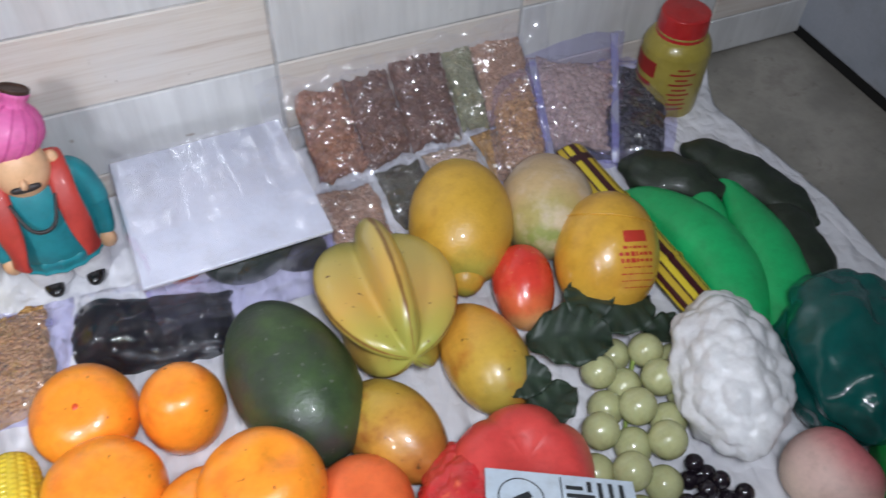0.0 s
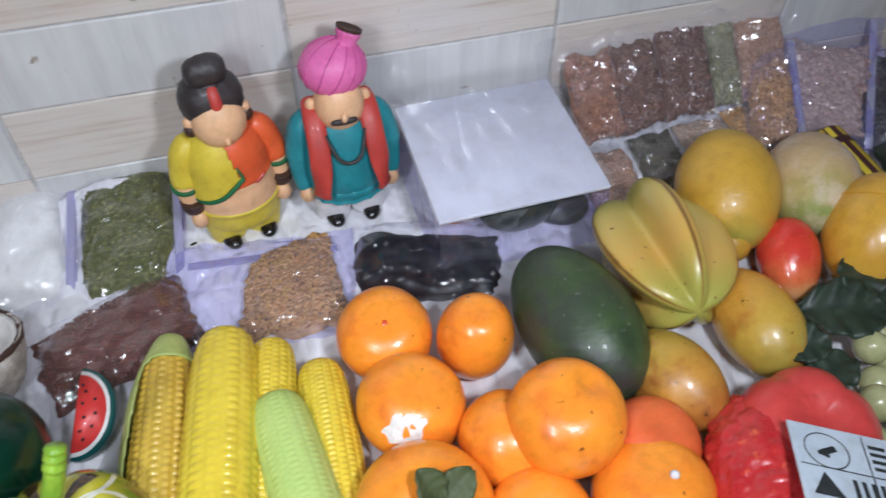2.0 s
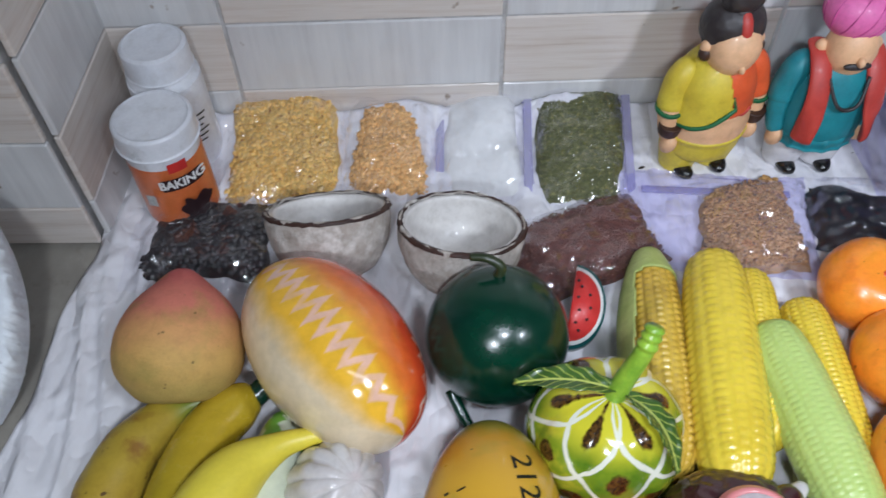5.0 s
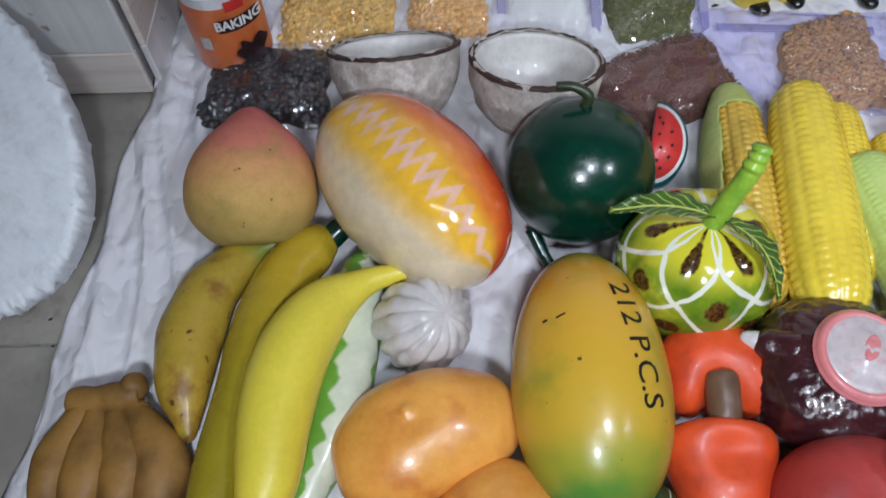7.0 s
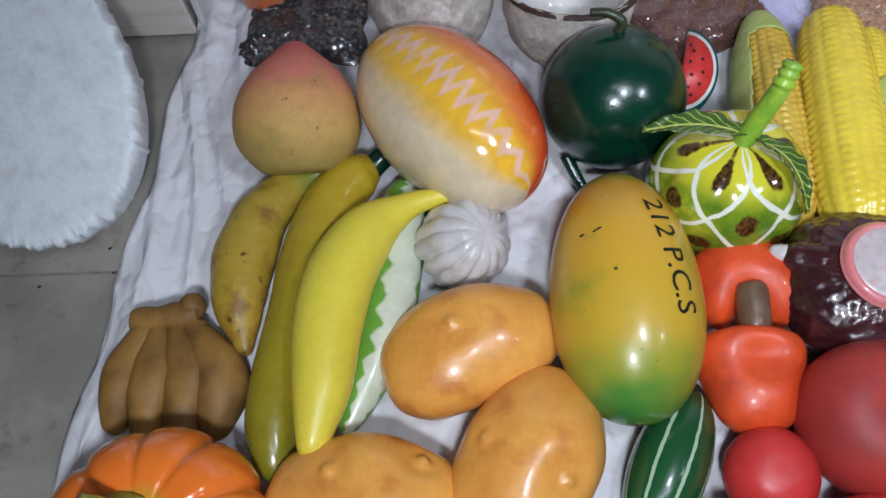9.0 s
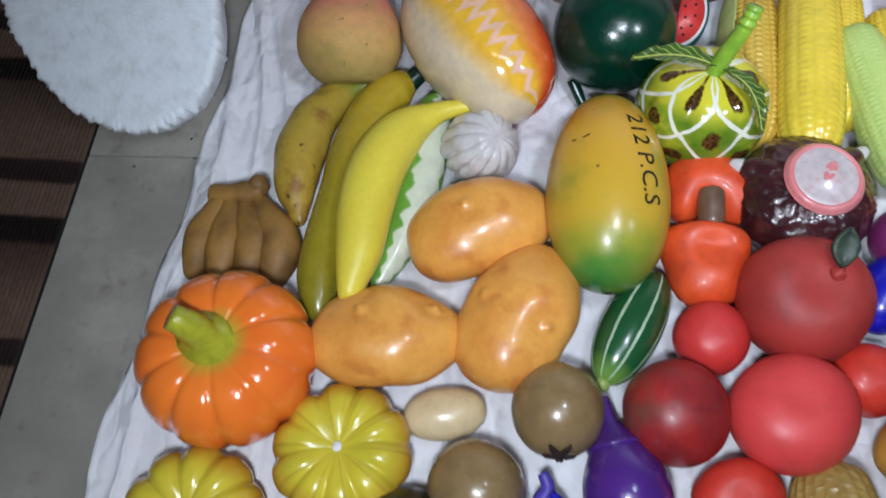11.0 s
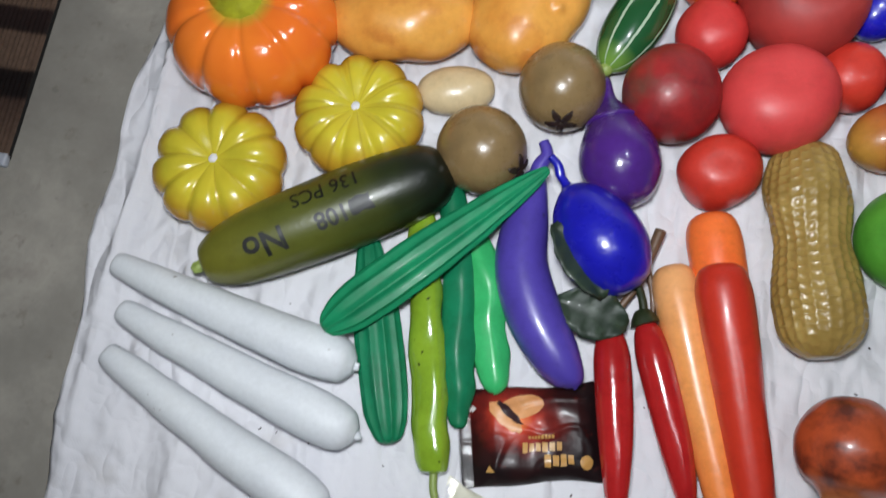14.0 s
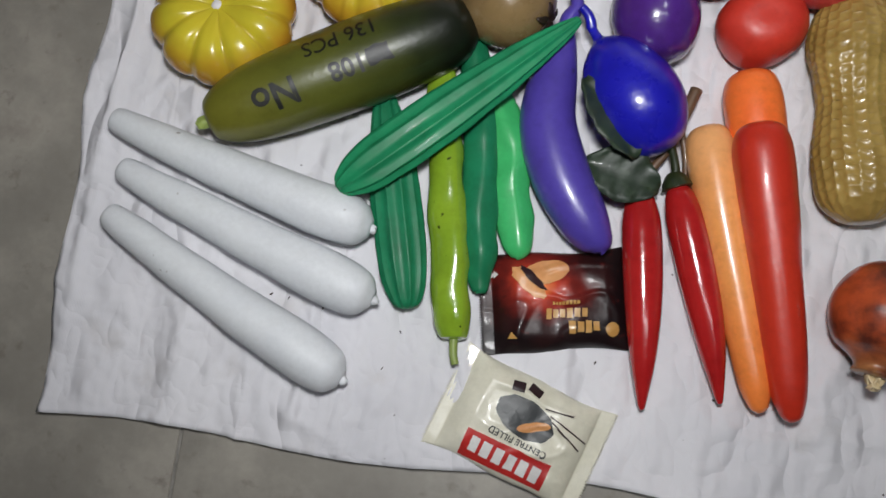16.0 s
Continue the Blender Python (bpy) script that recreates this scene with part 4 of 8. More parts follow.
def powder_can():
    ob = new("baking_powder_can")
    shell = lathe([(0, 0.0), (0, 0.034), (0.002, 0.0375), (0.006, 0.038), (0.094, 0.038), (0.096, 0.036), (0.096, 0)], 56, 44)
    part("body", shell.copy(), WHITE_PLASTIC, ob)
    wrap = lathe([(0.012, 0.0384), (0.012, 0.0388), (0.076, 0.0388), (0.076, 0.0384)], 64, 30)
    label = part("label_wrap", wrap, skin("orange_label_paper", col(214, 112, 52), col(204, 98, 44), 0.35, 0.3, scale=24), ob, "orange paper label")
    base = lathe([(0, 0.0), (0.0, 0.0392), (0.09, 0.0392), (0.09, 0)], 64, 30)
    picture = bar(0.03, 0.03, 14)
    for v in picture.verts:
        v.co *= 0.9 + 0.2 * math.sin(v.co.x * 400 + v.co.y * 300)
    inks = [
        ("picture", moved(picture, 0.02, -0.2, 0.03, 90, 0, 0), Y2["dark"], "dark brown cake picture"),
        ("lettering", moved(lettering("BAKING", 0.0125, 0.0004), 0.014, -0.2, 0.066, 90, 0, 0), Y2["white"], "white word on the label"),
        ("bar_code", moved(bar(0.009, 0.013), -0.021, -0.2, 0.048, 90, 0, 0), Y2["pale"], "pale bar code patch"),
        ("stamp", moved(bar(0.018, 0.008), -0.006, -0.2, 0.014, 90, 0, 0), Y2["white"], "white stamp patch"),
        ("brand_patch", moved(bar(0.018, 0.009), 0.014, -0.2, 0.083, 90, 0, 0), Y2["red"], "small red patch"),
    ]
    back = moved(bar(0.04, 0.013), 0.014, -0.2, 0.0655, 90, 0, 0)
    inks.insert(0, ("word_band", back, Y2["dark"], "dark band behind the word"))
    for k, (nm, ink, m, lb) in enumerate(inks):
        part(nm, laid(ink, base, (0, 1, 0), 0.0004 if k == 0 else 0.0009), m, label, lb)
    shell.free(), base.free()
    lid = lathe([(0.0, 0), (0.0, 0.0395), (0.002, 0.041), (0.017, 0.0405), (0.0205, 0.039), (0.0215, 0.036), (0.0205, 0.034), (0.0205, 0)], 64, 40)
    part("lid", moved(lid, 0, 0, 0.094), WHITE_PLASTIC, ob, "white plastic lid")
    ob.matrix_world = pose(-0.242, 0.484, GROUND, 0, 0, 14) @ Matrix.Diagonal((0.85, 0.85, 0.98, 1))
    tagged(ob, "white baking powder can with orange label", "can")


Y2 = {
    "dark": skin("dark_brown_print", col(52, 26, 30), col(40, 20, 24), 0.4),
    "white": skin("white_print", col(226, 224, 222), col(214, 212, 210), 0.5),
    "pale": skin("pale_grey_print", col(190, 190, 186), col(150, 150, 150), 0.5, scale=400),
    "red": skin("red_patch_print", col(196, 40, 36), col(184, 34, 32), 0.4),
    "gold": skin("gold_print", col(206, 158, 84), col(190, 140, 70), 0.35, 0.2),
    "biscuit": skin("biscuit_print", col(226, 160, 100), col(206, 136, 80), 0.4),
    "slate": skin("slate_print", col(54, 58, 60), col(38, 42, 44), 0.4, scale=90),
}
powder_can()


def tall_jar():
    ob = new("white_jar")
    part("body", lathe([(0, 0.0), (0, 0.037), (0.003, 0.04), (0.09, 0.04), (0.1, 0.038), (0.106, 0.033), (0.112, 0.032), (0.112, 0)], 52, 44), WHITE_PLASTIC, ob)
    part("lid", moved(lathe([(0, 0), (0, 0.0345), (0.002, 0.036), (0.022, 0.0355), (0.025, 0.034), (0.0265, 0.031), (0.0255, 0.028), (0.0255, 0)], 52, 36), 0, 0, 0.11), WHITE_PLASTIC, ob, "white plastic lid")
    base = lathe([(0, 0), (0, 0.0403), (0.1, 0.0403), (0.1, 0)], 48, 20)
    marks = joined(*[moved(bar(0.03 - 0.006 * (k % 3), 0.002), 0.01, -0.2, 0.07 - 0.006 * k, 90, 0, 0) for k in range(6)])
    part("print", laid(marks, base, (0, 1, 0), 0.0005), Y2["slate"], ob, "grey printed bars")
    base.free()
    ob.matrix_world = pose(-0.252, 0.557, GROUND, 0, 0, 30) @ Matrix.Diagonal((0.83, 0.83, 0.97, 1))
    tagged(ob, "white plastic jar with a screw lid", "jar")


tall_jar()


# ---- coconut halves, melon slice, wrappers, card ----
def coconut(x, y, turn, tip, roll, label):
    husk_m = COCO["husk"]
    outer = lathe([(0, 0.0), (0, 0.018), (0.0045, 0.03), (0.018, 0.043), (0.036, 0.0505), (0.052, 0.0525), (0.0605, 0.0524), (0.0615, 0.0505), (0.06, 0.049)], 72, 50)
    bumped(outer, 0.0016, 70, x * 30)
    for v in outer.verts:
        w = math.atan2(v.co.y, v.co.x)
        v.co *= 1 + 0.012 * noise.noise(Vector((math.cos(w) * 26, math.sin(w) * 26, v.co.z * 14)))
    top = [f for f in outer.faces if len(f.verts) > 4 and f.calc_center_median().z > 0.04]
    bmesh.ops.delete(outer, geom=top, context="FACES_ONLY")
    rim = lathe([(0.0008, 0.0488), (0.0, 0.0532), (0.0016, 0.0534), (0.003, 0.052), (0.0028, 0.0488)], 120, 24, form=lambda w, v: 1 + 0.022 * noise.noise(Vector((math.cos(w) * 9, math.sin(w) * 9, v))))
    for v in rim.verts:
        v.co.z += 0.0009 * noise.noise(Vector((v.co.x * 150, v.co.y * 150, x * 20)))
    bmesh.ops.delete(rim, geom=[f for f in rim.faces if len(f.verts) > 4], context="FACES_ONLY")
    inner = lathe([(0.0595, 0.0494), (0.0585, 0.045), (0.048, 0.0435), (0.034, 0.04), (0.021, 0.0315), (0.017, 0.02), (0.0165, 0.0)], 60, 40)
    bmesh.ops.delete(inner, geom=[f for f in inner.faces if len(f.verts) > 4 and f.calc_center_median().z > 0.03], context="FACES_ONLY")
    thing("coconut_half", [("shell", moved(outer, 0, 0, 0), husk_m), ("rim", moved(rim, 0, 0, 0.0585), COCO["rim"], "dark brown ragged rim"), ("flesh", inner, COCO["flesh"], "white coconut flesh")], x, y, GROUND, (tip, roll, turn), label, "coconut", "coconut halves")


COCO = {
    "husk": skin("grey_fibre_shell", col(186, 178, 170), col(160, 150, 140), 0.8, scale=70, blotch=(col(206, 200, 194), 90, 0.5, 0.7), bump=1.0, grain=220),
    "rim": skin("dark_brown_rim", col(64, 38, 28), col(48, 28, 22), 0.6),
    "flesh": skin("white_coconut_flesh", col(218, 214, 210), col(206, 202, 198), 0.4, 0.15, scale=30),
}
coconut(-0.092, 0.391, 0, -34, -3, "half coconut shell, white inside with brown rim")
coconut(0.014, 0.386, 0, -20, 4, "half coconut shell tipped back, white inside")


def melon_slice():
    """A flat toy wedge: red flesh, pale and green rind, black seeds."""
    def half_moon(r, z0, z1, inset=0.0):
        bm = bmesh.new()
        pts = [(r * math.cos(a), r * 0.78 * math.sin(a)) for a in np.linspace(0, math.pi, 40)]
        low, high = [[bm.verts.new((px, py + inset, z)) for px, py in pts] for z in (z0, z1)]
        n = len(pts)
        for j in range(n):
            bm.faces.new((low[j], low[(j + 1) % n], high[(j + 1) % n], high[j]))
        bm.faces.new(low[::-1]), bm.faces.new(high)
        return bm
    rind = half_moon(0.035, 0, 0.014)
    pale = half_moon(0.0325, 0.0004, 0.0152)
    red = half_moon(0.0295, 0.0008, 0.0162)
    seeds = []
    for px, py in ((-0.022, 0.008), (-0.01, 0.006), (0.004, 0.009), (0.018, 0.007), (-0.014, 0.018), (0.0, 0.02), (0.013, 0.018), (0.026, 0.011), (-0.028, 0.004)):
        seeds.append(moved(ball(0.0014, 8), px * 0.76, py * 0.76, 0.0163))
    thing("melon_slice", [("rind", rind, skin("teal_rind", col(14, 84, 84), col(10, 70, 70), 0.35, 0.2)), ("pith", pale, Y2["white"], "white pith"), ("flesh", red, skin("red_melon_flesh", col(206, 48, 44), col(196, 40, 38), 0.4, 0.1), "red flesh"), ("seed", joined(*seeds), Y2["dark"], "dark seeds")],
          0.106, 0.35, GROUND + 0.006, (0, 20, -102), "flat toy watermelon slice with seeds", "melon slice")


melon_slice()


def pouch(wide, deep, high, seed, saw=True, n=80):
    """A pillow wrapper with crimped, saw-toothed ends at both x sides."""
    bm = bmesh.new()
    grid = []
    for i in range(n + 1):
        row = []
        for j in range(n + 1):
            u, v = 2 * i / n - 1, 2 * j / n - 1
            x, y = u * wide / 2, v * deep / 2 * (1 - 0.08 * (1 - abs(u) ** 2) + 0.03 * math.sin(u * 5 + seed))
            if saw and abs(u) == 1:
                x += 0.0012 * (1 if j % 2 else -1)
            end = max(0.0, 1 - abs(u) / 0.82)
            puff = min(1.0, end * 3) ** 0.6 * max(0.0, 1 - abs(v) ** 3) ** 0.6
            z = high * puff + (0.0024 * noise.noise(Vector((x * 55, y * 55, seed))) + 0.0012 * max(0.0, 1 - 5 * abs(noise.noise(Vector((x * 30, y * 42, seed * 2)))))) * (0.3 + puff) + 0.0014
            if abs(u) > 0.82:
                z += 0.0007 * math.sin(u * wide / 2 * 2200)
            row.append(bm.verts.new((x, y, z)))
        grid.append(row)
    for i in range(n):
        for j in range(n):
            bm.faces.new((grid[i][j], grid[i + 1][j], grid[i + 1][j + 1], grid[i][j + 1]))
    return bm


def wrapper(name, wide, deep, high, seed, tone, prints, x, y, turn, label, z=GROUND):
    bm = pouch(wide, deep, high, seed)
    parts = []
    for nm, ink, m, lb, lift in prints:
        parts.append((nm, laid(ink, bm, (0, 0, -1), lift), m, lb))
    solid = bm
    edge = bmesh.ops.extrude_face_region(solid, geom=list(solid.faces))
    for v in edge["geom"]:
        if isinstance(v, bmesh.types.BMVert):
            v.co.z = max(v.co.z * 0.15 - 0.0006, -0.0006)
    bmesh.ops.recalc_face_normals(solid, faces=solid.faces)
    thing(name, [("pouch", solid, tone), *parts], x, y, z, (0, 0, turn), label, "wrapper")


def disc(rx, ry, n=28, wob=0.0):
    bm = bmesh.new()
    steps = max(3, int(max(rx, ry) / 0.0014))
    hub = bm.verts.new((0, 0, 0))
    last = None
    for k in range(1, steps + 1):
        ring = [bm.verts.new((rx * k / steps * math.cos(2 * math.pi * j / n) * (1 + wob * math.sin(j * 1.9)), ry * k / steps * math.sin(2 * math.pi * j / n) * (1 + wob * math.sin(j * 1.9)), 0)) for j in range(n)]
        for j in range(n):
            i = (j + 1) % n
            bm.faces.new((ring[j], ring[i], last[i], last[j]) if last else (ring[i], ring[j], hub)[::-1])
        last = ring
    return bm


def tree_mark(s=1):
    return joined(*[moved(disc(0.0022, 0.0034, 3), s * k * 0.0022, 0, 0, 0, 0, 0 if s > 0 else 180) for k in range(4)])


def glow_foil():
    """Dark brown foil printed with a red glow that fades outwards."""
    n = Nodes("dark_foil_red_glow")
    x, y, _ = n.xyz()
    dx, dy = n.math("ADD", x, 0.0165), n.math("SUBTRACT", y, 0.009)
    far = n.math("POWER", n.math("ADD", n.math("MULTIPLY", n.math("MULTIPLY", dx, dx), 0.55), n.math("MULTIPLY", dy, dy)), 0.5)
    far = n.math("MULTIPLY_ADD", n.noise(55, 4), 0.022, n.math("SUBTRACT", far, 0.011))
    tone = n.ramp(n.math("MULTIPLY", far, 21.0), [(0.0, col(240, 130, 62)), (0.2, col(196, 58, 32)), (0.4, col(116, 29, 22)), (0.62, col(50, 18, 18)), (0.9, col(26, 15, 17))])
    tone = n.mix(n.band(n.noise(130, 3), 0.62, 0.75), tone, col(70, 21, 18))
    n.bump(n.noise(60, 3), 0.4, 0.002)
    return n.done(tone, 0.4, 0.06, 0.0, 0.0, 0.25)


DARK_FOIL = glow_foil()
CREAM_FOIL = skin("cream_foil", col(224, 220, 202), col(214, 210, 190), 0.34, 0.25, scale=30, mott=0.4)
GOLD_WORDS = [moved(bar(0.0044, 0.0068 if k % 2 else 0.0084), 0.006 + 0.0056 * k, -0.0195, 0.1, 0, 0, -4) for k in range(4)]
GOLD_WORDS += [moved(bar(0.0038, 0.0062 if k % 3 else 0.0076), -0.01 + 0.005 * k, -0.0095, 0.1, 0, 0, -4) for k in range(6)]
GOLD_WORDS += [moved(bar(0.0018, 0.0022), -0.006 + 0.0024 * k, -0.002, 0.1) for k in range(8)]
wrapper("biscuit_wrapper", 0.116, 0.076, 0.011, 3.0, DARK_FOIL, [
    ("print", moved(disc(0.0165, 0.0085, 28, 0.02), -0.01, 0.02, 0.1, 0, 0, 8), Y2["biscuit"], "printed biscuit", 0.0012),
    ("print", moved(disc(0.015, 0.0058, 28, 0.06), -0.0225, 0.013, 0.1, 0, 0, -46), Y2["biscuit"], "printed biscuit half", 0.0014),
    ("print", moved(disc(0.0125, 0.0028, 24, 0.1), -0.0195, 0.0155, 0.1, 0, 0, -46), Y2["dark"], "printed chocolate filling", 0.0018),
    ("print", joined(*GOLD_WORDS), Y2["gold"], "gold printed bars", 0.0015),
    ("emblem", moved(disc(0.0045, 0.005), 0.034, -0.022, 0.1), Y2["gold"], "small gold emblem", 0.0015),
    ("emblem", moved(disc(0.003, 0.0036, 3), -0.036, -0.024, 0.1, 0, 0, 90), Y2["gold"], "small gold emblem", 0.0015),
    ("arrow_mark", moved(tree_mark(1), -0.052, 0.021, 0.1), Y2["white"], "white arrow mark", 0.001),
    ("arrow_mark", moved(tree_mark(-1), 0.053, -0.014, 0.1), Y2["white"], "white arrow mark", 0.001),
], 0.006, -0.303, 10, "dark brown foil biscuit wrapper with red print")
wrapper("biscuit_wrapper", 0.116, 0.078, 0.012, 8.0, CREAM_FOIL, [
    ("print", moved(bar(0.062, 0.019, 14), -0.001, -0.023, 0.1, 0, 0, 2), Y2["red"], "red printed band", 0.0009),
    ("print", joined(*[moved(bar(0.0065, 0.0105), -0.024 + 0.0092 * k, -0.023, 0.1) for k in range(6)]), Y2["white"], "white printed bars", 0.0014),
    ("lettering", moved(lettering("CENTRE FILLED", 0.0062, 0.0001), 0.002, -0.0085, 0.1, 0, 0, 180), Y2["slate"], "grey lettering", 0.0012),
    ("print", moved(disc(0.022, 0.013, 30, 0.03), 0.0, 0.008, 0.1, 0, 0, -8), Y2["slate"], "printed dark biscuit", 0.0010),
    ("print", moved(disc(0.012, 0.003, 24), 0.008, 0.005, 0.1, 0, 0, 30), Y2["biscuit"], "printed biscuit filling", 0.0014),
    ("print", joined(moved(bar(0.009, 0.006), -0.013, 0.026, 0.1, 0, 0, 10), moved(bar(0.01, 0.006), -0.001, 0.028, 0.1, 0, 0, -14)), Y2["dark"], "printed chocolate cubes", 0.0012),
    ("print", joined(moved(bar(0.03, 0.001), 0.03, 0.014, 0.1, 0, 0, -12), moved(bar(0.026, 0.001), 0.03, 0.009, 0.1, 0, 0, -22), moved(bar(0.02, 0.001), 0.02, 0.022, 0.1, 0, 0, 10)), Y2["dark"], "thin printed twigs", 0.0011),
], -0.013, -0.396, -19, "cream foil biscuit wrapper with a red band")


def card():
    """A stiff grey-white card with dark printed shapes, leaning on the red fruit."""
    ob = new("card")
    board = part("board", box(0.1, 0.075, 0.0016, 0.0004), skin("pale_blue_card", col(196, 206, 216), col(184, 196, 208), 0.6, scale=24), ob, "", False)
    ring = rod([(0.0148 * math.cos(a), 0.0148 * math.sin(a), 0) for a in np.linspace(0, 2 * math.pi, 24)], 0.0005, 0.0005, 6, 60)
    marks = [moved(ring, -0.027, 0.016, 0.0016), moved(bar(0.012, 0.005), -0.026, 0.016, 0.002, 0, 0, 30), moved(bar(0.008, 0.003), -0.03, 0.012, 0.002, 0, 0, -20)]
    for k in range(4):
        marks.append(moved(bar(0.034 - 0.0075 * k, 0.0032), 0.02 - 0.00375 * k, 0.0085 + 0.0062 * k, 0.002))
        marks.append(moved(bar(0.0032, 0.025 - 0.0055 * k), 0.0405 - 0.0072 * k, 0.0205 + 0.0028 * k, 0.002))
        marks.append(moved(bar(0.003, 0.022), -0.014 + 0.006 * k, -0.016, 0.002))
    marks += [moved(disc(0.013, 0.012, 3), -0.033, -0.016, 0.002, 0, 0, 90), moved(disc(0.003, 0.006, 12, 0.2), 0.026, -0.014, 0.002), moved(bar(0.001, 0.07), 0.0, 0.0, 0.0019), moved(bar(0.094, 0.001), 0.0, 0.001, 0.0019)]
    part("print", joined(*marks), Y2["slate"], board, "dark printed shapes", False)
    ob.matrix_world = pose(0.629, 0.14, 0.09, -14, 6, -24)
    tagged(ob, "pale card with dark printed shapes on red fruit", "card")


card()


# ---- painted clay, wax and plastic fruit ----
def lobes(count, depth, sharp=2.0):
    return lambda w, v: 1 - depth * (1 - abs(math.sin(count * w / 2))) ** sharp


def gourd_rows(width, height, dimple_top, dimple_low=0.004, power=0.75, m=44):
    s = np.linspace(0, math.pi, m)
    r = width / 2 * np.sin(s) ** power
    h = height / 2 * (1 - np.cos(s))
    fall = np.exp(-((r / (0.22 * width)) ** 2))
    h = np.where(s > math.pi / 2, h - dimple_top * fall, h + dimple_low * fall)
    return np.stack([h, r], 1)


def standing(rows, n=64, form=None, squash=(1, 1)):
    bm = body(rows, n, form=form, squash=squash)
    return moved(bm, 0, 0, 0, 0, -90, 0)


def fruit(name, rows, material, x, y, turn, label, category, squash=(1, 1), bump=0.0, bump_scale=30, z=GROUND, bend=0.0, extra=(), form=None, group="", n=44):
    bm = body(rows, n, bend, squash, form)
    if bump:
        bumped(bm, bump, bump_scale, x * 10 + y)
    return thing(name, [("body", bm, material), *extra], x, y, z, turn, label, category, group)


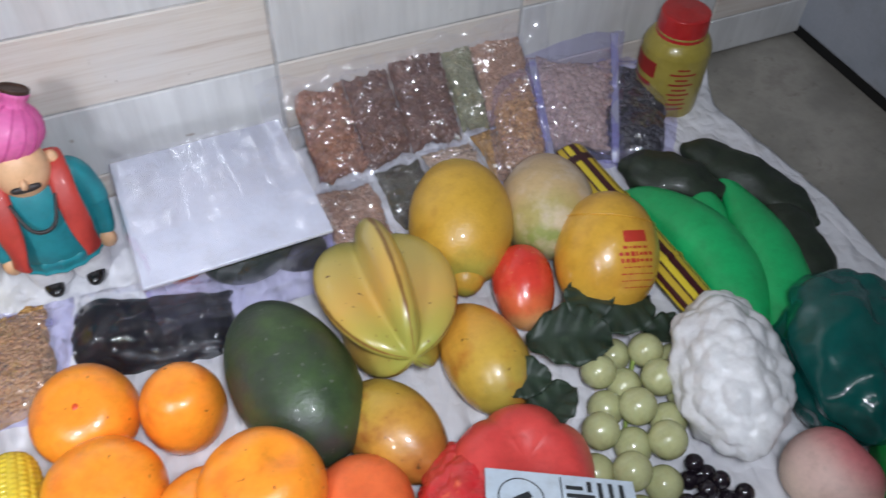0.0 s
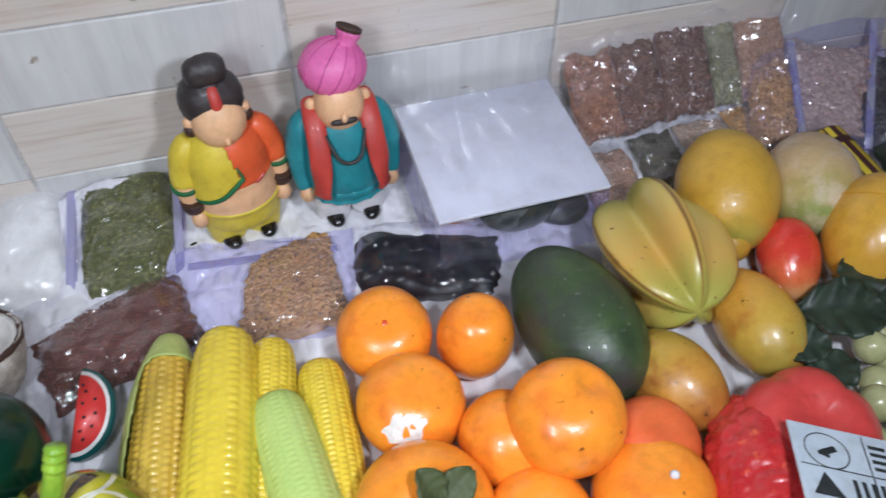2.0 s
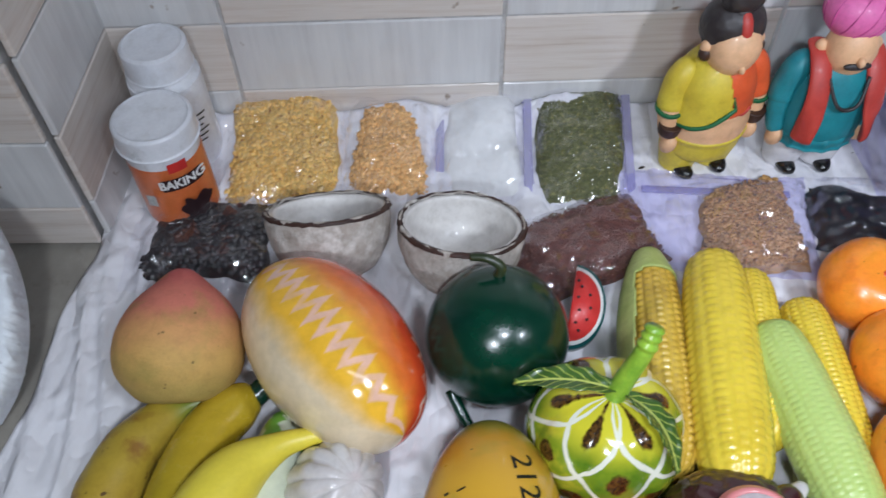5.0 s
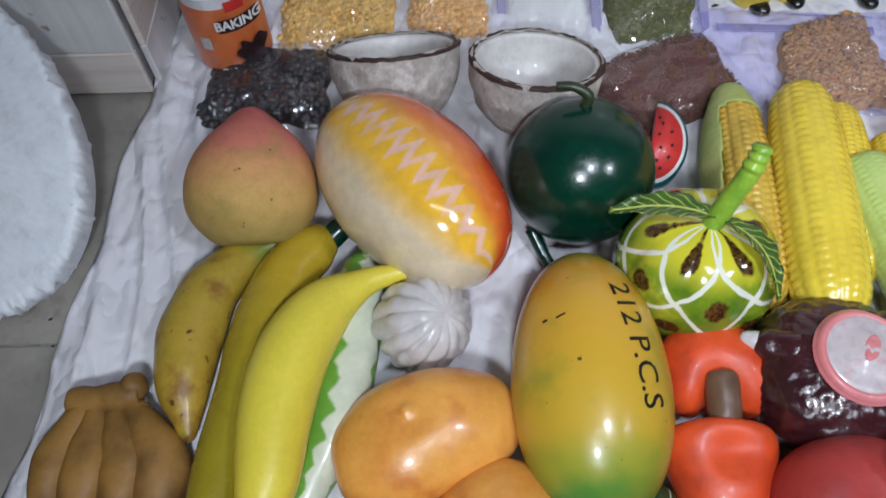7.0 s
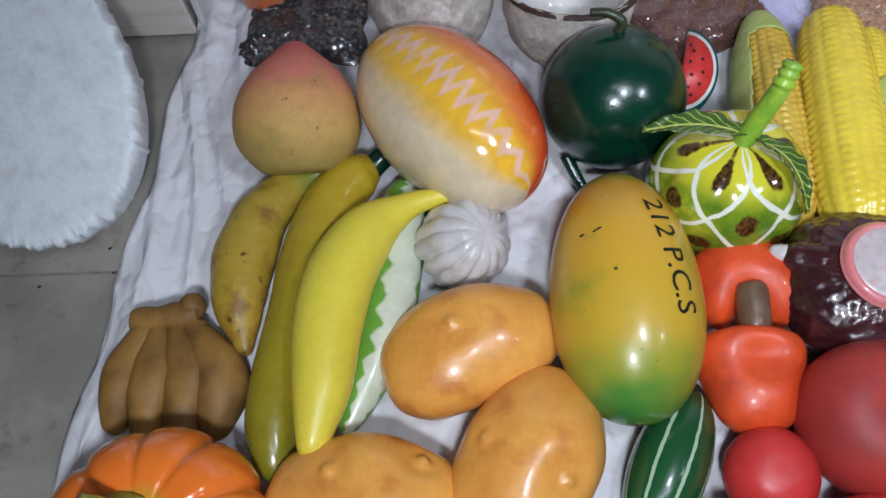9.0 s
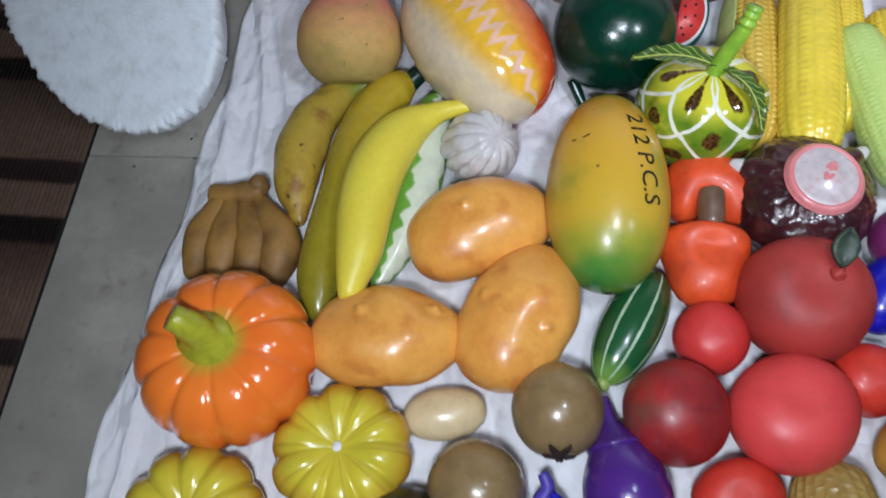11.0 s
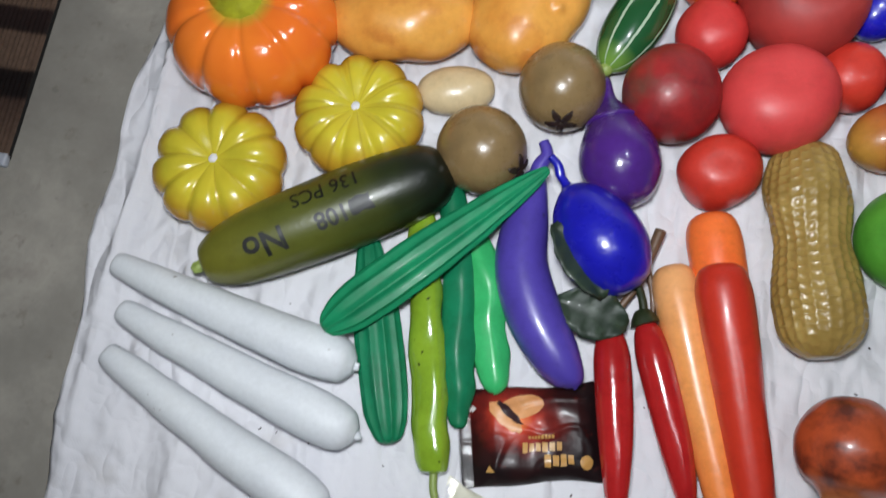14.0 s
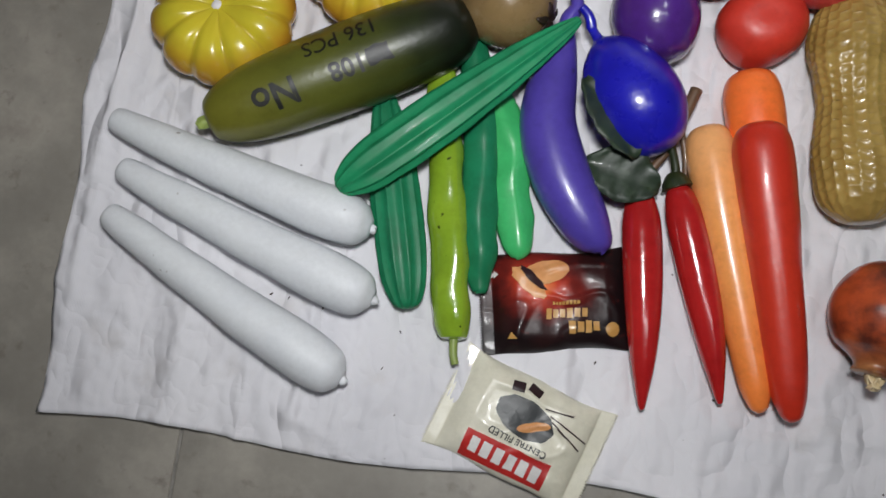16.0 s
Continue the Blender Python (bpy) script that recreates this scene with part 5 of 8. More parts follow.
Y = {
    "lemon": skin("yellow_lemon_paint", col(205, 160, 45), col(212, 172, 62), 0.38, 0.2, along=[(0.0, col(200, 170, 60)), (0.2, col(206, 160, 44)), (0.85, col(204, 156, 42)), (1.0, col(170, 160, 60))], blotch=(col(196, 140, 30), 18, 0.52, 0.75), bump=0.5, grain=420),
    "beige": skin("faded_mango_paint", col(200, 172, 125), col(188, 160, 110), 0.55, along=[(0.0, col(140, 154, 76)), (0.12, col(176, 160, 92)), (0.3, col(198, 168, 120)), (1.0, col(186, 160, 138))], jit=0.14, blotch=(col(210, 190, 166), 30, 0.46, 0.66), bump=0.5, grain=300),
    "label_mango": skin("yellow_plastic_mango", col(220, 168, 46), col(206, 150, 36), 0.3, 0.3, blotch=(col(196, 130, 40), 30, 0.62, 0.8)),
    "apple": skin("red_apple_paint", col(215, 70, 50), col(206, 52, 44), 0.25, 0.5, along=[(0.0, col(214, 46, 38)), (0.5, col(222, 60, 42)), (0.75, col(226, 104, 56)), (1.0, col(222, 160, 96))], jit=0.18, speck=(col(232, 160, 96), 190, 0.72), blotch=(col(226, 120, 70), 40, 0.6, 0.8)),
    "mango": skin("ripe_mango_paint", col(206, 150, 40), col(186, 142, 45), 0.35, 0.3, along=[(0.0, col(160, 140, 50)), (0.3, col(198, 158, 52)), (0.65, col(212, 152, 44)), (1.0, col(188, 110, 34))], speck=(col(120, 80, 24), 150, 0.74), blotch=(col(176, 96, 22), 24, 0.46, 0.68)),
    "melon": skin("dark_melon_paint", col(46, 62, 38), col(62, 84, 44), 0.44, 0.08, scale=40, blotch=(col(58, 62, 58), 22, 0.45, 0.66), speck=(col(96, 100, 90), 210, 0.7), bump=0.5),
    "bottle_green": skin("bottle_green_gloss", col(0, 54, 36), col(0, 42, 30), 0.22, 0.2, scale=30, blotch=(col(14, 50, 44), 18, 0.5, 0.75)),
    "orange": skin("orange_wax", col(252, 152, 14), col(248, 134, 6), 0.3, 0.35, scale=30, blotch=(col(214, 100, 16), 30, 0.57, 0.77), speck=(col(150, 74, 18), 160, 0.73), bump=0.3, grain=330),
    "orange_deep": skin("deep_orange_wax", col(232, 108, 48), col(222, 92, 38), 0.4, 0.15, scale=30, blotch=(col(200, 76, 30), 24, 0.6, 0.8)),
    "red_rough": skin("red_pepper_paint", col(192, 30, 36), col(200, 46, 44), 0.28, 0.5, scale=40, blotch=(col(222, 96, 60), 120, 0.6, 0.72), bump=0.5),
    "red_plain": skin("red_vinyl", col(210, 66, 60), col(200, 56, 52), 0.38, 0.15),
    "corn": skin("yellow_corn_plastic", col(228, 200, 42), col(218, 188, 34), 0.24, 0.4, scale=24, sss=0.12),
    "corn_gold": skin("golden_corn_plastic", col(208, 174, 56), col(194, 154, 42), 0.3, 0.35, scale=24),
    "husk": skin("corn_husk_green", col(182, 192, 112), col(158, 172, 90), 0.45, scale=60),
    "corn_green": skin("pale_green_corn", col(188, 210, 118), col(178, 202, 106), 0.35, 0.2, scale=20, mott=0.4, sss=0.12),
    "peach": skin("peach_paint", col(196, 150, 80), col(180, 140, 80), 0.75, along=[(0.0, col(168, 146, 74)), (0.3, col(196, 154, 80)), (0.5, col(204, 148, 88)), (0.72, col(204, 116, 96)), (1.0, col(188, 86, 84))], jit=0.14, blotch=(col(164, 140, 68), 26, 0.52, 0.72), bump=0.6, grain=500, speck=(col(110, 88, 44), 150, 0.74)),
    "pink_peach": skin("pale_pink_peach_paint", col(222, 190, 178), col(218, 170, 160), 0.6, along=[(0.0, col(226, 200, 180)), (0.5, col(226, 190, 178)), (1.0, col(214, 112, 116))], jit=0.14),
    "banana_old": skin("spotted_banana_paint", col(186, 154, 36), col(170, 140, 30), 0.4, 0.15, along=[(0.0, col(64, 104, 26)), (0.2, col(116, 126, 30)), (0.36, col(172, 146, 38)), (0.8, col(182, 148, 38)), (0.92, col(120, 124, 36)), (1.0, col(84, 112, 34))], speck=(col(90, 62, 20), 130, 0.7), blotch=(col(138, 98, 26), 40, 0.52, 0.66)),
    "banana_olive": skin("olive_banana_plastic", col(178, 150, 20), col(158, 140, 18), 0.25, 0.4, along=[(0.0, col(172, 148, 10)), (0.28, col(182, 152, 8)), (0.55, col(152, 136, 10)), (1.0, col(116, 114, 14))], jit=0.08),
    "banana": skin("bright_banana_plastic", col(226, 208, 48), col(216, 196, 40), 0.4, 0.12, scale=18, mott=0.4),
    "tan": skin("tan_rubber", col(156, 114, 46), col(138, 98, 38), 0.6, blotch=(col(92, 66, 30), 30, 0.46, 0.75)),
    "garlic": skin("white_garlic_gloss", col(206, 202, 200), col(190, 182, 182), 0.3, 0.5, blotch=(col(186, 164, 166), 40, 0.55, 0.8)),
    "potato": skin("orange_potato_rubber", col(232, 164, 66), col(218, 142, 48), 0.32, 0.25, scale=30, blotch=(col(190, 104, 34), 34, 0.54, 0.76), mott=0.5),
    "cashew": skin("orange_red_cashew_apple", col(220, 74, 10), col(204, 58, 6), 0.45, 0.1, scale=26, blotch=(col(156, 44, 10), 34, 0.5, 0.78)),
    "nut": skin("brown_nut_paint", col(112, 84, 62), col(96, 70, 52), 0.4, 0.2, scale=60),
    "mango_blotched": skin("overripe_mango_paint", col(190, 142, 44), col(164, 126, 42), 0.38, 0.25, along=[(0.0, col(168, 100, 34)), (0.3, col(196, 138, 44)), (0.65, col(186, 148, 50)), (1.0, col(142, 118, 44))], speck=(col(84, 56, 22), 120, 0.7), blotch=(col(150, 82, 24), 30, 0.5, 0.68)),
    "mangosteen": skin("purple_brown_gloss", col(62, 26, 30), col(48, 20, 24), 0.2, 0.6, scale=40, bump=0.8, grain=220),
    "mangosteen_pink": skin("pink_rim_paint", col(214, 130, 130), col(206, 116, 118), 0.35, 0.3),
    "mangosteen_grey": skin("pale_grey_flesh_paint", col(196, 182, 182), col(178, 166, 168), 0.35, 0.3, scale=60, blotch=(col(206, 142, 142), 70, 0.58, 0.74)),
    "pome": skin("matt_red_rubber", col(168, 48, 42), col(150, 40, 36), 0.55, scale=20, blotch=(col(130, 44, 42), 26, 0.58, 0.8)),
    "pumpkin": skin("orange_pumpkin_glaze", col(240, 116, 28), col(230, 100, 20), 0.16, 0.8, scale=14),
    "stalk": skin("olive_stalk_glaze", col(176, 176, 24), col(150, 152, 18), 0.2, 0.7, scale=60),
    "bean": skin("cream_bean_plastic", col(214, 192, 150), col(204, 178, 132), 0.3, 0.3, scale=26),
    "chiku": skin("brown_sapota_gloss", col(138, 112, 72), col(118, 96, 62), 0.28, 0.4, scale=24),
    "calyx_dark": skin("dark_brown_calyx", col(48, 30, 20), col(36, 24, 16), 0.5),
    "red_ball": skin("red_rubber", col(204, 46, 42), col(192, 40, 38), 0.42, scale=24),
    "beet": skin("beetroot_paint", col(160, 30, 30), col(122, 26, 30), 0.42, 0.1, scale=40, blotch=(col(118, 62, 50), 26, 0.5, 0.66)),
    "pink_tomato": skin("pink_red_rubber", col(220, 66, 64), col(206, 52, 54), 0.45, scale=16),
    "tomato": skin("tomato_plastic", col(208, 50, 30), col(194, 38, 24), 0.42, 0.1, scale=24),
    "mango_red": skin("red_yellow_mango_paint", col(176, 70, 30), col(160, 50, 28), 0.35, 0.3, along=[(0.0, col(196, 140, 50)), (0.35, col(188, 92, 36)), (1.0, col(150, 40, 28))]),
    "peanut": skin("peanut_shell_gloss", col(172, 142, 72), col(152, 122, 56), 0.3, 0.3, scale=50, blotch=(col(148, 120, 58), 30, 0.5, 0.75)),
    "aubergine": skin("violet_aubergine_plastic", col(78, 36, 128), col(66, 30, 112), 0.25, 0.5, scale=20, blotch=(col(58, 28, 96), 30, 0.55, 0.8)),
    "royal": skin("royal_blue_plastic", col(24, 24, 176), col(18, 18, 156), 0.28, 0.4, scale=20),
    "lilac": skin("blue_violet_rubber", col(82, 66, 170), col(74, 58, 156), 0.35, 0.25, scale=24, blotch=(col(50, 42, 96), 44, 0.66, 0.76)),
    "cucumber": skin("dark_cucumber_gloss", col(88, 92, 28), col(76, 82, 24), 0.34, 0.1, along=[(0.0, col(108, 106, 28)), (0.4, col(84, 88, 26)), (0.64, col(62, 68, 22)), (0.76, col(36, 44, 18)), (0.88, col(20, 26, 14)), (1.0, col(14, 18, 12))], jit=0.05),
    "sea_green": skin("sea_green_plastic", col(0, 138, 90), col(0, 120, 78), 0.45, 0.03, scale=30, spec=0.28),
    "teal_green": skin("deep_green_plastic", col(0, 128, 86), col(2, 110, 72), 0.42, 0.05, scale=30, spec=0.3),
    "mint": skin("mint_green_plastic", col(52, 194, 112), col(42, 178, 100), 0.32, 0.3, scale=24),
    "lime_gloss": skin("lime_chilli_gloss", col(138, 172, 30), col(122, 158, 26), 0.15, 0.7, scale=24, speck=(col(60, 70, 20), 170, 0.74)),
    "stem_green": skin("green_stem", col(150, 168, 84), col(130, 150, 70), 0.4),
    "stalk_green": skin("yellow_green_stalk", col(150, 190, 48), col(116, 164, 34), 0.3, 0.3, scale=90),
    "chilli": skin("red_chilli_gloss", col(186, 26, 26), col(166, 18, 20), 0.15, 0.7, scale=24),
    "chilli_stem": skin("dark_green_chilli_stem", col(46, 58, 30), col(36, 46, 24), 0.4, 0.2),
    "carrot_pale": skin("pale_carrot_plastic", col(244, 152, 74), col(238, 136, 60), 0.3, 0.3, along=[(0.0, col(238, 168, 104)), (0.4, col(244, 156, 78)), (1.0, col(246, 128, 46))], blotch=(col(150, 100, 60), 60, 0.74, 0.78)),
    "carrot_bright": skin("bright_orange_plastic", col(255, 122, 40), col(250, 108, 30), 0.35, 0.2),
    "carrot_red": skin("red_carrot_plastic", col(204, 46, 16), col(194, 38, 12), 0.34, 0.25, scale=18),
    "radish": skin("white_radish_plastic", col(222, 225, 228), col(214, 217, 222), 0.5, 0.03, scale=18, speck=(col(120, 110, 100), 120, 0.78), mott=0.25, bump=0.12),
    "onion": skin("rusty_onion_paint", col(172, 62, 34), col(140, 46, 28), 0.35, 0.3, along=[(0.0, col(180, 74, 30)), (0.7, col(190, 78, 32)), (1.0, col(170, 120, 70))], blotch=(col(96, 38, 24), 34, 0.46, 0.64)),
    "lime_ball": skin("bright_green_rubber", col(88, 168, 48), col(76, 154, 40), 0.4, 0.1),
    "calyx_olive": skin("olive_fabric_calyx", col(80, 90, 50), col(62, 72, 40), 0.6, scale=60),
    "leaf": skin("dark_fabric_leaf", col(42, 58, 42), col(32, 46, 34), 0.5, 0.1, scale=60, blotch=(col(58, 76, 56), 80, 0.55, 0.8)),
    "grape": skin("pale_green_grape_wax", col(184, 184, 134), col(168, 168, 118), 0.22, 0.5, scale=50, sss=0.15),
    "grape_black": skin("black_grape_wax", col(34, 26, 34), col(26, 20, 26), 0.2, 0.5),
    "cauliflower": skin("white_cauliflower_paint", col(230, 229, 230), col(218, 217, 220), 0.4, 0.15, scale=30),
    "capsicum": skin("blue_green_capsicum", col(4, 88, 82), col(2, 72, 68), 0.2, 0.5, scale=30),
    "capsicum_green": skin("green_capsicum_plastic", col(20, 140, 60), col(16, 124, 52), 0.3, 0.3),
    "bright_pod": skin("bright_green_pod_plastic", col(0, 178, 98), col(10, 160, 86), 0.4, 0.2, scale=30, bump=0.6, grain=200),
    "dark_pod": skin("dark_wrinkled_pod", col(42, 52, 38), col(32, 40, 30), 0.5, 0.1, scale=60, bump=0.8, grain=160),
    "purple": skin("magenta_plum_plastic", col(128, 40, 100), col(112, 32, 88), 0.35, 0.2),
    "plum": skin("dark_plum_plastic", col(58, 30, 52), col(46, 24, 42), 0.35, 0.2),
    "red_ink": skin("red_print", col(196, 52, 30), col(186, 44, 26), 0.5),
    "black_ink": skin("black_marker_ink", col(12, 13, 12), col(18, 19, 16), 0.45),
    "white_patch": skin("chipped_white_plaster", col(232, 230, 226), col(214, 210, 204), 0.7, scale=90, bump=0.8),
}


CREAM, SUN, RED, PALE = col(222, 202, 168), col(236, 180, 28), col(224, 70, 20), col(234, 186, 160)


def glaze_grain(n, tone):
    """Uneven brushwork over a painted tone."""
    return n.mix(1.0, tone, n.ramp(n.noise(90, 4), [(0.3, (0.86, 0.86, 0.86, 1)), (0.7, (1.05, 1.05, 1.05, 1))]), "MULTIPLY")


def zigzag_material(name, stops, waves, swing, gloss=0.3):
    """Painted bands round a fruit whose borders run in zigzags along it."""
    n = Nodes(name)
    u, v = n.uv()
    zig = n.math("PINGPONG", n.math("MULTIPLY", v, waves), 0.5)
    wob = n.math("MULTIPLY_ADD", n.noise(60, 3), 0.07, -0.035)
    at = n.math("FRACT", n.math("ADD", n.math("ADD", n.math("MULTIPLY_ADD", zig, swing, u), wob), 0.25))
    tone = glaze_grain(n, n.ramp(at, stops))
    n.bump(n.noise(120, 2), 0.15, 0.0006)
    return n.done(tone, gloss, 0.5)


def flame_glaze():
    """Cream, yellow and red run into each other round the fruit; two pale zigzag strokes run along it."""
    n = Nodes("zigzag_papaya_glaze")
    u, v = n.uv()
    wob = n.math("MULTIPLY_ADD", n.noise(26, 4), 0.09, -0.045)
    at = n.math("FRACT", n.math("ADD", n.math("ADD", u, wob), 0.25))
    tone = n.ramp(at, [(0.0, RED), (0.36, RED), (0.43, col(228, 120, 28)), (0.49, SUN), (0.56, SUN), (0.63, CREAM), (0.88, CREAM), (0.97, RED)])
    zig = n.math("PINGPONG", n.math("MULTIPLY", v, 13.0), 0.5)
    rag = n.math("MULTIPLY_ADD", n.noise(70, 3), 0.03, -0.015)
    line = n.math("FRACT", n.math("ADD", n.math("ADD", n.math("MULTIPLY_ADD", zig, -0.1, u), rag), 0.25))
    for centre, half in ((0.487, 0.016), (0.27, 0.011)):
        off = n.math("ABSOLUTE", n.math("SUBTRACT", line, centre))
        tone = n.mix(n.math("MULTIPLY", n.band(off, half * 1.6, half * 0.7), n.band(n.noise(36, 2), 0.2, 0.5)), tone, PALE)
    n.bump(n.noise(120, 2), 0.15, 0.0006)
    return n.done(glaze_grain(n, tone), 0.14, 0.5)


def net_material():
    """Green glaze with a brown seed in each mesh of a white painted net, yellow round the stalk."""
    n = Nodes("green_glaze_white_net")
    u, v = n.uv()
    wob = n.math("MULTIPLY_ADD", n.noise(24, 2), 0.28, -0.14)
    lean = n.math("MULTIPLY_ADD", v, 2.1, wob)
    a = n.math("ABSOLUTE", n.math("SUBTRACT", n.math("FRACT", n.math("MULTIPLY_ADD", u, 6.0, lean)), 0.5))
    b = n.math("ABSOLUTE", n.math("SUBTRACT", n.math("FRACT", n.math("SUBTRACT", n.math("MULTIPLY", u, 6.0), lean)), 0.5))
    green = n.ramp(n.noise(40, 4), [(0.3, col(70, 112, 12)), (0.55, col(122, 146, 14)), (0.75, col(196, 186, 30))])
    green = n.mix(n.band(v, 0.8, 0.95), green, col(206, 198, 24))
    seed = n.mix(n.band(n.noise(300, 2), 0.4, 0.6), col(52, 34, 14), col(96, 66, 22))
    spot = n.math("ADD", n.math("POWER", n.math("ADD", n.math("MULTIPLY", a, a), n.math("MULTIPLY", b, b)), 0.5), n.math("MULTIPLY", n.noise(150, 2), 0.16))
    tone = n.mix(n.band(spot, 0.31, 0.25), green, seed)
    line = n.math("ADD", n.math("MAXIMUM", a, b), n.math("MULTIPLY", n.noise(110, 2), 0.05))
    tone = n.mix(n.band(line, 0.468, 0.485), tone, col(222, 222, 204))
    n.bump(n.math("MULTIPLY", line, -1.0), 0.3, 0.003)
    return n.done(tone, 0.14, 0.8)


def veined_leaf_material():
    """Painted leaf with pale midrib and side veins."""
    n = Nodes("veined_painted_leaf")
    t, s = n.uv()
    off = n.math("ABSOLUTE", n.math("SUBTRACT", s, 0.5))
    side = n.math("ABSOLUTE", n.math("SUBTRACT", n.math("FRACT", n.math("SUBTRACT", n.math("MULTIPLY", t, 8.0), n.math("MULTIPLY", off, 4.0))), 0.5))
    tone = n.mix(n.noise(60, 4), col(34, 62, 22), col(74, 108, 34))
    tone = n.mix(n.math("MULTIPLY", n.band(n.math("ADD", side, n.math("MULTIPLY", n.noise(90, 2), 0.1)), 0.16, 0.08), 0.8), tone, col(176, 186, 76))
    tone = n.mix(n.band(off, 0.05, 0.03), tone, col(186, 196, 90))
    n.bump(side, 0.3, 0.001)
    return n.done(tone, 0.3, 0.4)


def stripe_material(name, base, line, count, width, gloss=0.25):
    n = Nodes(name)
    u, v = n.uv()
    wave = n.math("ABSOLUTE", n.math("SUBTRACT", n.math("FRACT", n.math("MULTIPLY_ADD", u, count, n.math("MULTIPLY", n.noise(130, 2), 0.09))), 0.5))
    body_tone = n.ramp(v, [(0.0, col(120, 160, 60)), (0.18, base), (1.0, tuple(0.7 * c for c in base[:3]) + (1,))])
    tone = n.mix(n.band(wave, width + 0.02, width), body_tone, line)
    n.bump(n.noise(100, 2), 0.15, 0.0006)
    return n.done(tone, gloss, 0.5)


def star_material():
    """Yellow-green paint with a brown worn line on each rib."""
    n = Nodes("star_fruit_paint")
    u, v = n.uv()
    tone = n.ramp(n.math("MULTIPLY_ADD", n.noise(24, 4), 0.3, n.math("SUBTRACT", v, 0.15)), [(0.0, col(150, 156, 62)), (0.3, col(196, 174, 84)), (0.7, col(204, 160, 70)), (1.0, col(160, 158, 66))])
    off = n.math("ABSOLUTE", n.math("SUBTRACT", n.math("FRACT", n.math("MULTIPLY_ADD", u, 5.0, 0.545)), 0.5))
    rib = n.math("ADD", off, n.math("MULTIPLY", n.noise(50, 3), 0.06))
    tone = n.mix(n.band(rib, 0.065, 0.045), tone, col(132, 94, 40))
    tone = n.mix(n.band(n.noise(150, 1), 0.72, 0.76), tone, col(120, 86, 36))
    n.bump(n.noise(120, 2), 0.2, 0.0006)
    return n.done(tone, 0.3, 0.3)


def pumpkin_material():
    """Orange glaze that turns olive-yellow round the stalk."""
    n = Nodes("orange_pumpkin_glaze_olive_crown")
    x, y, _ = n.xyz()
    far = n.math("POWER", n.math("ADD", n.math("MULTIPLY", x, x), n.math("MULTIPLY", y, y)), 0.5)
    far = n.math("MULTIPLY_ADD", n.noise(40, 3), 0.012, far)
    tone = n.mix(n.band(n.noise(14, 4), 0.36, 0.66), col(246, 124, 16), col(238, 106, 8))
    tone = n.mix(n.band(far, 0.036, 0.02), tone, col(176, 168, 40))
    n.bump(n.noise(90, 2), 0.15, 0.0006)
    return n.done(tone, 0.16, 0.8)


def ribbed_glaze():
    """Mustard glaze, browner round the rim, with shade painted into the colour along the ribs' seams."""
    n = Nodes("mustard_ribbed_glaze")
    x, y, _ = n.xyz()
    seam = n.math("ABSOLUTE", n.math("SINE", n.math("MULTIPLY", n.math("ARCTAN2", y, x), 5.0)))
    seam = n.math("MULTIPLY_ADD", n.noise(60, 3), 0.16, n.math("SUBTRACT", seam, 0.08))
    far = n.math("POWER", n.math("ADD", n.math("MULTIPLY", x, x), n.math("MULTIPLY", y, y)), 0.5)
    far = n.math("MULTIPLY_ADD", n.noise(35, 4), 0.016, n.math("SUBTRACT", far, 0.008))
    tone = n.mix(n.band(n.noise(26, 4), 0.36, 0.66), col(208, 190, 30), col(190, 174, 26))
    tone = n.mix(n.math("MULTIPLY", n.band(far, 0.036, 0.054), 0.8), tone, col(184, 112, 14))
    # Darker tone painted along the seams gives the grooves their shade.
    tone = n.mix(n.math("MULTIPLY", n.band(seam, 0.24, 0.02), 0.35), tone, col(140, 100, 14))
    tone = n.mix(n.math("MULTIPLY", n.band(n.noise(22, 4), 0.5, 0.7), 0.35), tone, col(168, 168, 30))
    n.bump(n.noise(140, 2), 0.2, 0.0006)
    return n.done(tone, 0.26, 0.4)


def cane_material():
    """Yellow sugar cane with maroon stripes along it and bands at the joints."""
    n = Nodes("striped_sugar_cane")
    u, v = n.uv()
    f = n.math("FRACT", n.math("MULTIPLY", u, 5.0))
    tone = n.ramp(f, [(0.0, col(62, 16, 24)), (0.32, col(66, 18, 24)), (0.34, col(216, 190, 24)), (0.6, col(220, 196, 28)), (0.62, col(70, 28, 24)), (0.7, col(64, 24, 24)), (0.72, col(190, 160, 22)), (1.0, col(196, 166, 24))])
    joint = n.math("ABSOLUTE", n.math("SUBTRACT", n.math("FRACT", n.math("MULTIPLY_ADD", v, 2.2, 0.3)), 0.5))
    tone = n.mix(n.band(joint, 0.05, 0.04), tone, col(58, 24, 28))
    n.bump(n.noise(160, 2), 0.2, 0.0006)
    return n.done(tone, 0.4, 0.2)


# -- the back of the cloth: mangoes, lemon, star fruit --
fruit("lemon", egg(0.122, 0.094, 0.0, 0.95), Y["lemon"], 0.681, 0.433, (0, 14, -108), "large yellow wax lemon with a blunt nose", "lemon", bump=0.0012, bump_scale=40,
      extra=[("nose", moved(body(egg(0.03, 0.034, 0.1)), 0.056, 0, 0), Y["lemon"])])
fruit("mango", egg(0.118, 0.088, 0.05), Y["beige"], 0.766, 0.43, (0, 10, 66), "faded beige mango with a green underside", "mango", bump=0.002, bump_scale=22)


